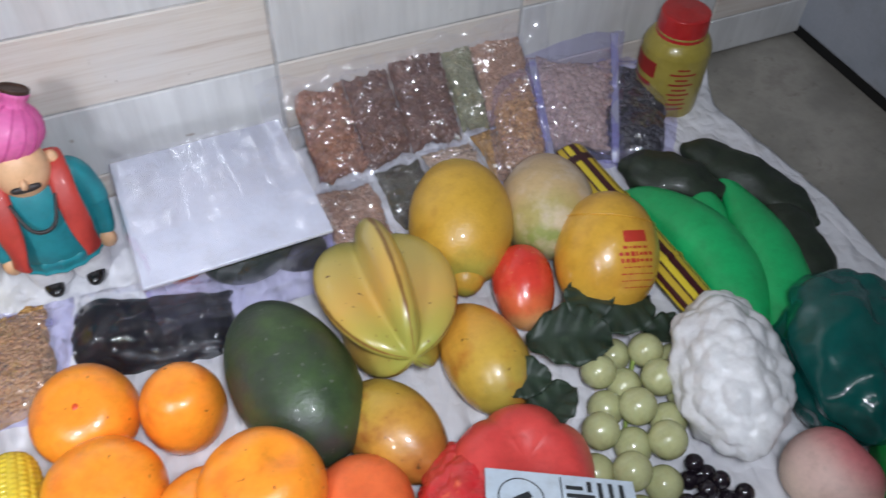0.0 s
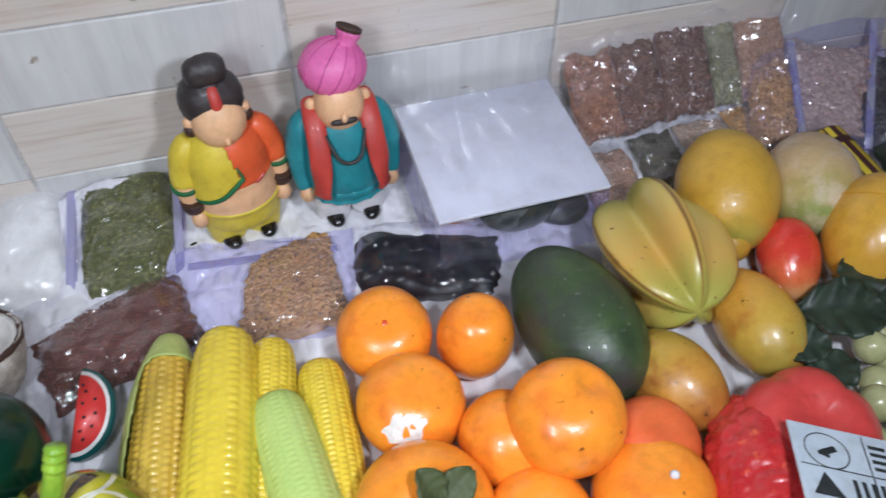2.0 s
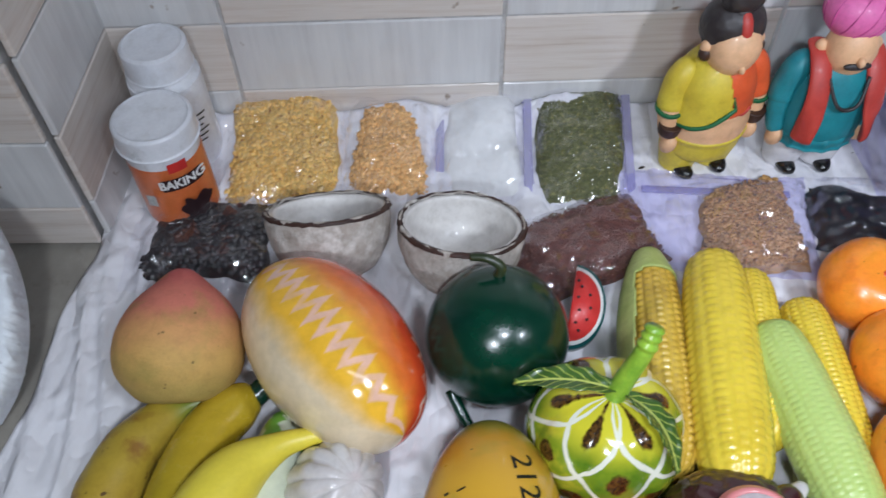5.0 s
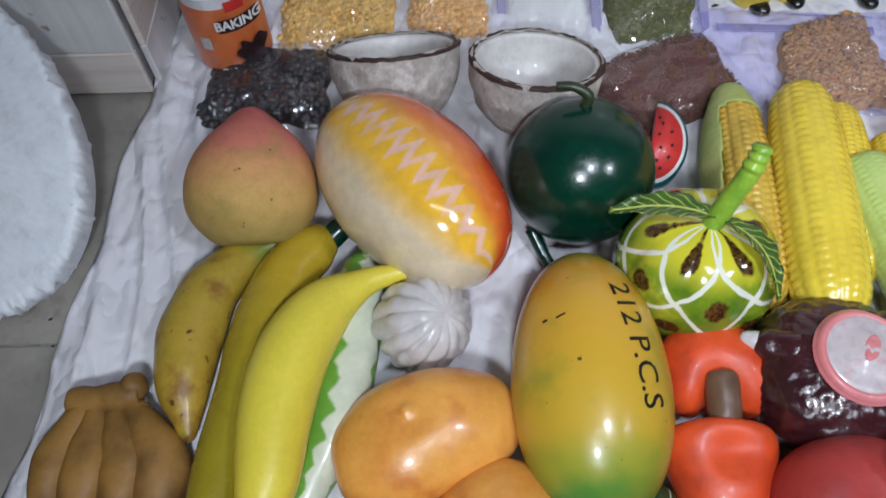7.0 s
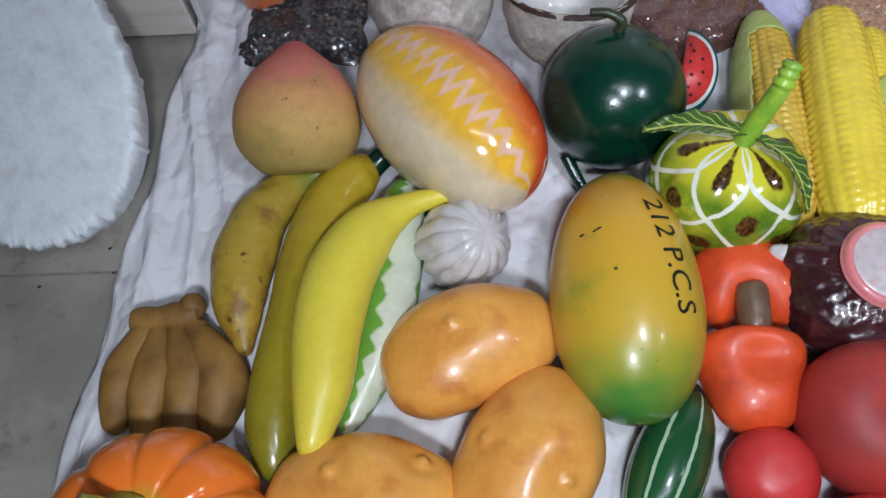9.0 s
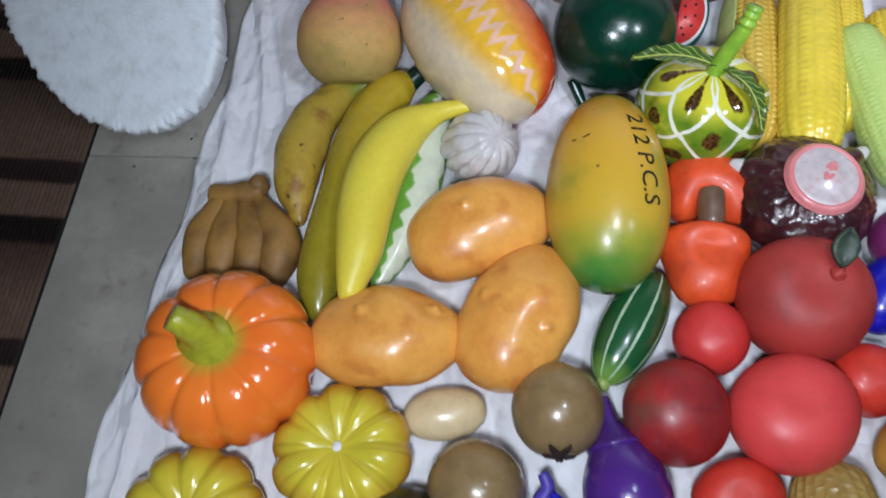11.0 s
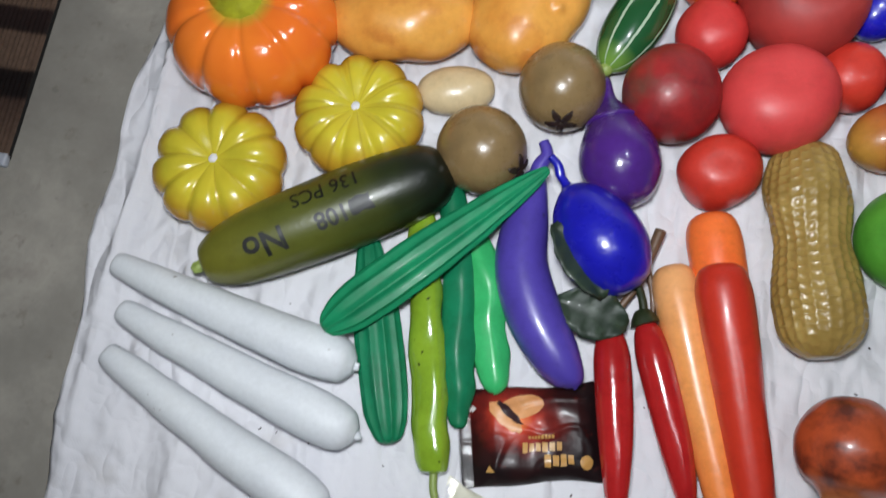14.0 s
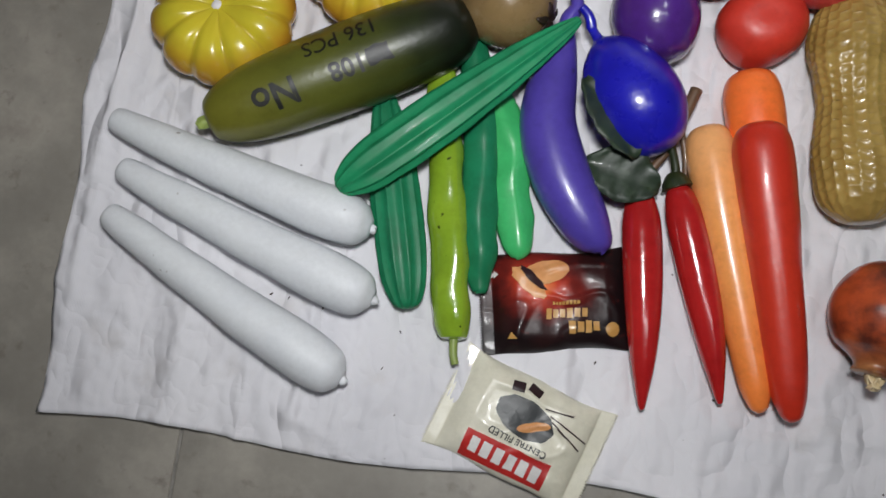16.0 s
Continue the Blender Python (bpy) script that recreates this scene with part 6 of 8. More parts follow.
def labelled_mango():
    bm = body(egg(0.112, 0.09, 0.02), 48)
    parts = [("body", bm, Y["label_mango"])]
    m = pose(0, 0, 0, 0, -34, 62)
    rnd = random.Random(6)
    ink = [moved(bar(0.02, 0.012), 0.02, 0.028, 0)]
    for k, (w, h) in enumerate(((0.022, 0.003), (0.03, 0.005), (0.028, 0.0045), (0.024, 0.002), (0.03, 0.0014), (0.03, 0.0014), (0.026, 0.0014))):
        at = -w / 2
        while at < w / 2:
            step = rnd.uniform(0.0016, 0.0046)
            ink.append(moved(bar(step, h * rnd.uniform(0.6, 1.0)), 0.019 + at + step / 2, 0.0165 - k * 0.0068, 0))
            at += step + rnd.uniform(0.0007, 0.0014)
    ink = joined(*ink)
    ring = joined(*[moved(rod([(0, 0.0392 * math.cos(a), 0.0392 * math.sin(a)) for a in np.linspace(0, 2 * math.pi, 24)], 0.0006, 0.0006, 6, 60), 0.029)])
    bmesh.ops.transform(ink, matrix=pose(0, 0, 0, 0, 0, 0), verts=ink.verts)
    turned = moved(bm.copy(), 0, 0, 0, 0, -34, 62)
    laid(moved(ink, -0.006, -0.012, 0, 0, 0, -16), turned, (0.25, 0.55, -0.8))
    bmesh.ops.transform(ink, matrix=m.inverted(), verts=ink.verts)
    turned.free()
    parts += [("print", ink, Y["red_ink"], "red printed label on yellow plastic"), ("seam", ring, Y["label_mango"])]
    thing("toy_mango", parts, 0.785, 0.353, GROUND, (0, -34, 62), "yellow plastic mango with a red printed label", "toy fruit")


labelled_mango()
fruit("apple", egg(0.077, 0.054, 0.08, 0.85), Y["apple"], 0.711, 0.36, (0, 20, -105), "small glossy red apple speckled yellow at one end", "apple")
fruit("mango", egg(0.108, 0.067, 0.1), Y["mango"], 0.648, 0.304, (0, 4, 94), "ripe yellow mango with an orange shoulder", "mango", bump=0.0015, bump_scale=25)
fruit("mango", egg(0.096, 0.067, -0.06), Y["mango_blotched"], 0.559, 0.267, (0, 6, 112), "small blotched yellow-orange mango", "mango", bump=0.0015, bump_scale=25)
fruit("star_fruit", egg(0.15, 0.118, 0.04, 0.9, 44), star_material(), 0.59, 0.374, (18, -12, -92), "pale yellow-green star fruit with deep ribs", "star fruit", n=90,
      form=lambda w, v: 0.5 + 0.5 * abs(math.cos(2.5 * (w - 1.2))) ** 2.0)
fruit("watermelon", egg(0.15, 0.093, 0.05, 0.95), Y["melon"], 0.499, 0.329, (0, 0, 102), "dull dark green oval watermelon", "watermelon", bump=0.001, bump_scale=18)
fruit("sugar_cane", outline([(0, 0), (0.0, 0.009), (0.001, 0.0125), (0.07, 0.0135), (0.072, 0.0148), (0.075, 0.0135), (0.15, 0.0135), (0.152, 0.0148), (0.155, 0.0135), (0.207, 0.0125), (0.208, 0.009), (0.208, 0)], 60), cane_material(), 0.832, 0.385, (0, 2, -84),
      "sugar cane stick striped yellow and maroon", "sugar cane", squash=(1.35, 0.8), z=0.026)

# -- oranges --
ORANGE = [
    # x, y, z, width, height, tip, turn, kind
    (0.347, 0.362, 0.0, 0.079, 0.066, 14, 0, "navel"), (0.417, 0.338, 0.0, 0.063, 0.083, 4, 40, ""), (0.354, 0.292, 0.0, 0.084, 0.070, 10, 80, "chip"),
    (0.419, 0.247, 0.0, 0.077, 0.066, 30, 120, ""), (0.458, 0.24, 0.026, 0.086, 0.078, -8, 160, "dent"), (0.505, 0.182, 0.0, 0.087, 0.072, 12, 200, "button"),
    (0.423, 0.184, 0.0, 0.076, 0.066, 8, 20, ""),
]


def orange(x, y, z, wide, high, tip, turn, kind):
    bm = standing(gourd_rows(wide, high, 0.004, 0.003, 0.82, 36), 48)
    bumped(bm, 0.0012, 28, x * 20)
    parts = [("body", bm, Y["orange"])]
    if kind == "navel":
        parts.append(("navel", moved(bumped(ball(0.0034, 12), 0.001, 300), 0.0, -0.002, high / 2 - 0.0045, 0, 0, 0, (1, 1, 0.4)), Y["cashew"], "small reddish stalk scar"))
    if kind == "button":
        parts.append(("stalk", moved(ball(0.0035, 12), -0.006, 0.012, high / 2 - 0.003), M["cloth"], "small white stalk end"))
    if kind == "dent":
        for v in bm.verts:
            p = Vector((-0.0147, -0.0181, high * 0.42))
            v.co -= p.normalized() * 0.0085 * math.exp(-((v.co - p).length / 0.0125) ** 2)
    if kind == "chip":
        flat = bmesh.new()
        bmesh.ops.create_circle(flat, cap_ends=True, segments=26, radius=0.018)
        for k, v in enumerate(flat.verts):
            v.co *= 0.62 + 0.38 * abs(math.sin(k * 2.3)) * (0.7 + 0.3 * math.cos(k * 0.9))
        bmesh.ops.triangulate(flat, faces=flat.faces)
        bmesh.ops.subdivide_edges(flat, edges=flat.edges, cuts=3)
        moved(flat, -0.01, -0.016, 0)
        rolled = moved(bm.copy(), 0, 0, 0, tip, 0, turn)
        laid(flat, rolled, (0, 0.55, -0.83), 0.0005)
        rolled.free()
        bmesh.ops.transform(flat, matrix=pose(0, 0, 0, tip, 0, turn).inverted(), verts=flat.verts)
        parts.append(("chipped_patch", flat, Y["white_patch"], "chipped white patch of bare plaster"))
    words = {"navel": "glossy wax orange with a red stalk scar", "chip": "glossy wax orange chipped to white plaster", "dent": "glossy wax orange with a dent, lying on others", "button": "glossy wax orange with a white stalk end"}
    thing("orange", parts, x, y, GROUND + z, (tip, 0, turn), words.get(kind, "glossy bright orange wax orange"), "orange", "oranges in a heap")


for row in ORANGE:
    orange(*row)
fruit("orange", gourd_rows(0.074, 0.066, 0.004), Y["orange_deep"], 0.519, 0.219, (0, -80, 20), "dull deep orange wax fruit", "orange", group="oranges in a heap")


def persimmon():
    bm = standing(gourd_rows(0.1, 0.078, 0.006, 0.004, 0.8), 56)
    parts = [("body", bm, Y["orange"])]
    for k, rise in enumerate((-16, -30, -8, -12)):
        petal = leaf(0.03, 0.024, 0.3, 0.12, 12, 4)
        parts.append(("calyx_leaf", moved(petal, 0, 0, 0.0385, 0, rise, 20 + 90 * k), Y["calyx_olive"], "dull green fabric calyx leaf"))
    parts.append(("stalk", moved(ball(0.005, 12), 0, 0, 0.039, 0, 0, 0, (1, 1, 0.6)), Y["calyx_olive"]))
    thing("persimmon", parts, 0.346, 0.204, GROUND, (20, 8, 20), "large orange persimmon with dark green calyx leaves", "persimmon")


persimmon()

# -- corn cobs --
def cob(x, y, z, length, width, turn, kernels, rows, material, label, husk=False, relief=0.1):
    a, r = np.array([0, 0.02, 0.06, 0.14, 0.3, 0.55, 0.8, 0.93, 0.985, 1.0]) * length, np.array([0.0, 0.45, 0.72, 0.92, 1.0, 0.97, 0.86, 0.68, 0.4, 0.0] if husk else [0.0, 0.45, 0.72, 0.92, 1.0, 0.99, 0.93, 0.79, 0.52, 0.0]) * width / 2
    fine = outline(list(zip(a, r)), 400)
    at = np.linspace(0, length, rows * 5 + 1)
    lines = np.stack([at, np.interp(at, np.maximum.accumulate(fine[:, 0]), fine[:, 1])], 1)

    def grain(w, v):
        at = kernels * w / (2 * math.pi) + 0.001
        across = 2 * (at % 1) - 1
        along = 2 * ((rows * v + 0.5 * (int(at) % 2)) % 1) - 1
        plump = max(0.0, 1 - abs(across) ** 2.6) ** 0.5 * max(0.0, 1 - abs(along) ** 2.6) ** 0.5
        return 1 + relief * (plump - 0.7)

    bm = body(lines, kernels * 6, form=grain)
    parts = [("cob", bm, material)]
    if husk:
        shell = body(outline([(0, 0), (0.0, width * 0.34), (length * 0.3, width * 0.6), (length * 0.7, width * 0.57), (length * 0.98, width * 0.26), (length, 0)], 90), 120)
        gone = [v for v in shell.verts if v.co.z * 0.6 - v.co.y * 0.8 > -0.06 * width + 0.05 * width * math.sin(v.co.x * 40) and v.co.x < length * (0.34 + 0.8 * (v.co.z - v.co.y))]
        bmesh.ops.delete(shell, geom=gone, context="VERTS")
        bmesh.ops.solidify(shell, geom=list(shell.faces), thickness=0.0015)
        parts.append(("husk", shell, Y["husk"], "pale green husk wrapped half round"))
    thing("corn_cob", parts, x, y, GROUND + z, turn, label, "corn cob", "toy corn cobs")


cob(0.168, 0.3, 0.0, 0.2, 0.05, (0, 0, 86), 18, 34, Y["corn_gold"], "golden corn cob half wrapped in green husk", True)
cob(0.212, 0.284, 0.012, 0.208, 0.056, (0, 0, 84), 14, 32, Y["corn"], "large bright yellow plastic corn cob", relief=0.055)
cob(0.245, 0.303, 0.0, 0.16, 0.044, (0, 0, 82), 18, 34, Y["corn"], "yellow plastic corn cob behind a larger one", relief=0.075)
cob(0.29, 0.278, 0.0, 0.15, 0.044, (0, 0, 90), 18, 34, Y["corn"], "slender yellow plastic corn cob", relief=0.075)
cob(0.266, 0.24, 0.012, 0.165, 0.05, (0, 0, 99), 18, 36, Y["corn_green"], "smooth pale green plastic corn cob", relief=0.03)

# -- green balls, papayas, peaches round the coconut halves --
def green_ball():
    bm = standing(gourd_rows(0.108, 0.107, 0.001, 0.001, 1.0), 64)
    tail = rod([(-0.035, -0.03, -0.03), (-0.02, -0.055, -0.045), (0.0, -0.07, -0.047)], 0.005, 0.004)
    thing("watermelon", [("body", bm, Y["bottle_green"]), ("stalk", tail, Y["bottle_green"]), ("curl", rod([(0.0, 0.02, 0.048), (0.002, 0.022, 0.056), (-0.008, 0.026, 0.061), (-0.02, 0.028, 0.06)], 0.0042, 0.003), Y["chilli_stem"], "curled green stalk end")], 0.043, 0.305, GROUND, (0, 0, 0), "round bottle-green gloss watermelon ball", "watermelon")


green_ball()
fruit("papaya", egg(0.176, 0.112, 0.0, 0.92, 44), flame_glaze(), -0.079, 0.29, (0, 0, -51),
      "glazed papaya painted red, yellow and cream in zigzags", "papaya", bump=0.0012, bump_scale=20)
fruit("peach", outline([(0, 0), (0.0, 0.014), (0.004, 0.03), (0.024, 0.046), (0.05, 0.047), (0.074, 0.036), (0.092, 0.018), (0.1, 0.007), (0.101, 0)]), Y["peach"], -0.196, 0.305, (0, -28, 92), "matt pink and yellow peach-shaped mango", "peach", bump=0.0015, bump_scale=24, n=52)


def custard_apple():
    bm = standing(gourd_rows(0.11, 0.1, 0.004, 0.004, 0.9), 112, lobes(7, 0.045, 2))
    bumped(bm, 0.0016, 40)
    stalk = rod([(0.0, 0.0, 0.038), (0.006, 0.002, 0.06), (0.016, 0.007, 0.086), (0.021, 0.013, 0.102)], 0.0075, 0.0058, 14, 40)
    for k, v in enumerate(stalk.verts):
        ring = k // 14
        if ring > 26:
            c = Vector((0.0195, 0.011, v.co.z))
            v.co += Vector((v.co.x - c.x, v.co.y - c.y, 0)) * (0.14 if ring % 4 < 2 else -0.06)
    veined = veined_leaf_material()
    one = moved(leaf(0.07, 0.02, 0.55, 0.16, 20, 5), 0.006, 0.0, 0.055, 4, -10, 176)
    two = moved(leaf(0.06, 0.02, 0.9, 0.16, 20, 5), 0.008, 0.0, 0.056, -20, 14, -50)
    thing("custard_apple", [("body", bm, net_material()), ("stalk", stalk, Y["stalk_green"], "yellow-green ridged stalk"), ("leaf", one, veined, "painted veined leaf"), ("leaf", two, veined, "painted veined leaf")],
          0.115, 0.228, GROUND, (-6, 0, 0), "glazed green custard apple with a white painted net", "custard apple")


custard_apple()

# -- bananas and their neighbours --
def free_fruit(name, points, material, label, category, z=GROUND, extra=(), form=None, squash=1.0, bump=0.0):
    """A fruit whose curve is given in the plan: rows of x, y, height, radius."""
    x, y = points[len(points) // 2][:2]
    bm = limb([(p[0] - x, p[1] - y, *p[2:]) for p in points], 40, 60, form, squash)
    if bump:
        bumped(bm, bump, 50, x * 9)
    parts = [("body", bm, material)] + [(nm, moved(e, -x, -y, 0), m, lb) for nm, e, m, lb in extra]
    return thing(name, parts, x, y, z, (0, 0, 0), label, category)


free_fruit("banana", [(-0.172, 0.268, 0, 0.0), (-0.173, 0.268, 0, 0.006), (-0.189, 0.262, 0, 0.0085), (-0.207, 0.25, 0, 0.0155), (-0.225, 0.224, 0, 0.0215), (-0.233, 0.19, 0, 0.0225), (-0.232, 0.155, 0, 0.018), (-0.226, 0.131, 0, 0.0095), (-0.223, 0.12, 0, 0.0045), (-0.223, 0.119, 0, 0.0)],
           Y["banana_old"], "short stained banana with green ends", "banana", bump=0.0016)
free_fruit("banana", [(-0.139, 0.27, 0, 0.0), (-0.14, 0.27, 0, 0.0105), (-0.151, 0.263, 0, 0.0175), (-0.169, 0.242, 0, 0.0212), (-0.183, 0.2, 0, 0.0215), (-0.19, 0.15, 0, 0.0205), (-0.198, 0.105, 0, 0.019), (-0.2, 0.072, 0, 0.0185), (-0.197, 0.047, 0, 0.0135), (-0.194, 0.034, 0, 0.006), (-0.194, 0.033, 0, 0.0)],
           Y["banana_olive"], "long olive-yellow plastic banana with a green end", "banana", bump=0.0007,
           extra=[("stalk", limb([(-0.143, 0.268, 0, 0.0), (-0.143, 0.268, 0, 0.0085), (-0.136, 0.2735, 0.003, 0.009), (-0.131, 0.278, 0.006, 0.0078), (-0.1308, 0.2783, 0.006, 0.0)], 18, 16), Y["bottle_green"], "dark green stalk end")])
free_fruit("banana", [(-0.081, 0.226, 0, 0.0), (-0.082, 0.226, 0, 0.005), (-0.093, 0.224, 0, 0.007), (-0.112, 0.217, 0, 0.0105), (-0.137, 0.198, 0, 0.0205), (-0.155, 0.165, 0, 0.0245), (-0.162, 0.125, 0, 0.0235), (-0.163, 0.085, 0, 0.0195), (-0.166, 0.055, 0, 0.012), (-0.168, 0.043, 0, 0.007), (-0.168, 0.041, 0, 0.0)],
           Y["banana"], "bright yellow plastic banana resting on others", "banana", z=0.024 + GROUND)


def banana_hand():
    """Four flattened fingers that fan out from one thick crown."""
    fingers = []
    for start, knee, end, r in (((-0.3, 0.14), (-0.311, 0.108), (-0.314, 0.072), 0.0145), ((-0.289, 0.138), (-0.288, 0.104), (-0.293, 0.066), 0.0165), ((-0.275, 0.138), (-0.262, 0.106), (-0.268, 0.062), 0.0175), ((-0.262, 0.139), (-0.24, 0.106), (-0.243, 0.068), 0.0185)):
        sx, sy, kx, ky, ex, ey = (*start, *knee, *end)
        pts = [(sx, sy + 0.008, 0.004, 0.0), (sx, sy + 0.007, 0.004, 0.007), (sx, sy, 0.004, 0.0095), ((sx + kx) / 2, (sy + ky) / 2, 0.003, r * 0.86), (kx, ky, 0.002, r), ((kx + ex) / 2 + 0.001, (ky + ey) / 2, 0.0, r * 0.92), (ex, ey, -0.004, r * 0.5), (ex - 0.001, ey - 0.004, -0.005, 0.0)]
        bm = bumped(limb([(p[0] + 0.276, p[1] - 0.112, *p[2:]) for p in pts], 32, 44), 0.0016, 60, ex * 30)
        fingers.append(("banana_finger", bm, Y["tan"]))
    crown = joined(bumped(limb([(-0.032, 0.036, 0.006, 0.0), (-0.0315, 0.036, 0.006, 0.0085), (-0.012, 0.036, 0.008, 0.0095), (0.004, 0.037, 0.01, 0.01), (0.015, 0.04, 0.01, 0.009), (0.0165, 0.04, 0.01, 0.0)], 24, 30), 0.0015, 90),
                   moved(bumped(ball(0.0095, 16), 0.0015, 120), 0.011, 0.043, 0.012))
    thing("banana_hand", [*fingers, ("crown", crown, Y["tan"])], -0.276, 0.112, GROUND, (0, 0, 0), "bunch of tan rubber bananas joined at the crown", "bananas")


banana_hand()
GW, GG = col(208, 214, 190), col(104, 160, 50)
free_fruit("snake_gourd", [(-0.109, 0.253, 0, 0.0), (-0.11, 0.253, 0, 0.009), (-0.115, 0.239, 0, 0.0165), (-0.121, 0.193, 0, 0.0205), (-0.128, 0.136, 0, 0.0195), (-0.14, 0.093, 0, 0.014), (-0.151, 0.064, 0, 0.005), (-0.151, 0.063, 0, 0.0)],
           zigzag_material("green_white_zigzag", [(0.0, GG), (0.3, GG), (0.32, GW), (0.52, GW), (0.54, GG), (0.64, GG), (0.66, GW), (0.84, GW), (0.86, GG)], 18, 0.1, 0.3), "pale green gourd with white zigzag patches", "gourd",
           extra=[("stalk", rod([(-0.111, 0.251, 0), (-0.105, 0.263, 0.002), (-0.099, 0.269, 0.004)], 0.003, 0.002), Y["stem_green"], "")])
fruit("garlic_bulb", egg(0.062, 0.066, 0.1, 0.7), Y["garlic"], -0.07, 0.194, (0, -58, -20), "glossy white garlic bulb with twisted cloves", "garlic", form=lobes(13, 0.12, 1.5), n=104, bump=0.0024, bump_scale=75)


def papaya_material():
    """Yellow papaya paint with green streaks along it and a green end."""
    n = Nodes("streaked_papaya_paint")
    u, v = n.uv()
    stretch = n.add("ShaderNodeMapping")
    stretch.inputs["Scale"].default_value = (14, 60, 60)
    n.tree.links.new(n.place.outputs["Object"], stretch.inputs["Vector"])
    streak = n.noise(1.0, 4, stretch.outputs[0])
    wob = n.math("MULTIPLY_ADD", n.noise(24, 4), 0.16, n.math("SUBTRACT", v, 0.08))
    tone = n.ramp(wob, [(0.0, col(36, 112, 44)), (0.05, col(64, 128, 44)), (0.15, col(150, 150, 34)), (0.3, col(196, 158, 26)), (0.66, col(206, 156, 20)), (0.86, col(196, 142, 22)), (1.0, col(130, 132, 44))], True)
    side = n.math("ABSOLUTE", n.math("SUBTRACT", n.math("FRACT", n.math("ADD", u, 0.25)), 0.5))
    tone = n.mix(n.math("MULTIPLY", n.band(n.math("ADD", n.noise(16, 4), n.math("MULTIPLY", streak, 0.3)), 0.6, 0.82), 0.75), tone, col(118, 136, 34))
    tone = n.mix(n.math("MULTIPLY", n.band(side, 0.2, 0.4), 0.12), tone, col(150, 140, 34))
    tone = n.mix(n.band(n.noise(120, 2), 0.74, 0.78), tone, col(66, 64, 24))
    n.bump(n.noise(90, 3), 0.25, 0.0008)
    return n.done(tone, n.math("MULTIPLY_ADD", streak, 0.16, 0.24), 0.25)


def marked_papaya():
    bm = body(egg(0.176, 0.099, 0.07, 0.9, 46), 56)
    turned = moved(bm.copy(), 0, 0, 0, 0, 0, 90)
    ink = moved(lettering("212 P.C.S", 0.0215, 0.0001), 0.0135, 0.014, 0, 0, 0, -82)
    dash = joined(moved(bar(0.003, 0.0016), -0.029, 0.029, 0, 0, 0, 20), moved(bar(0.006, 0.0012), -0.02, 0.031, 0, 0, 0, 25))
    laid(ink, turned, (-0.25, 0.15, -1), 0.0004)
    laid(dash, turned, (0, 0.15, -1), 0.0004)
    turned.free()
    for flat in (ink, dash):
        bmesh.ops.transform(flat, matrix=pose(0, 0, 0, 0, 0, 90).inverted(), verts=flat.verts)
    thing("papaya", [("body", bm, papaya_material()), ("marker_writing", ink, Y["black_ink"], "black marker writing"), ("marker_dashes", dash, Y["black_ink"], "two short dark dashes"), ("stalk_scar", moved(ball(0.0026, 12), -0.0872, 0, -0.003), Y["calyx_dark"])], 0.035, 0.145, GROUND, (0, 0, 90), "yellow papaya with green end and marker writing", "papaya")


marked_papaya()


def potato(x, y, length, width, turn, eyes, seed, label):
    bm = body(egg(length, width, 0.03, 0.8, 80), 96, squash=(1, 0.8))
    bumped(bm, 0.009, 15, seed)
    bumped(bm, 0.0022, 32, seed)
    bm.normal_update()
    for ex, ey in eyes:
        spot = min(bm.verts, key=lambda v: (v.co.x - ex) ** 2 + (v.co.y - ey) ** 2 - (0.02 if v.co.z > 0 else 0))
        p, d = spot.co.copy(), spot.normal.copy()
        for v in bm.verts:
            q = (v.co - p).length
            v.co += d * (0.0058 * math.exp(-((q / 0.0045) ** 2)) - 0.0042 * math.exp(-((q / 0.012) ** 2)))
    thing("potato", [("body", bm, Y["potato"])], x, y, GROUND, (0, 0, turn), label, "potato", "orange rubber potatoes")


potato(-0.068, 0.116, 0.122, 0.078, 22, [(-0.01, 0.008)], 3, "orange-tan rubber potato with soft hollows")
potato(-0.135, 0.018, 0.122, 0.082, 3, [(-0.018, 0.014), (0.04, 0.018)], 7, "orange-tan rubber potato with two eyes")
potato(-0.034, 0.039, 0.126, 0.086, 64, [(-0.004, 0.026), (-0.006, -0.028)], 12, "smooth orange-tan rubber potato with two eyes")


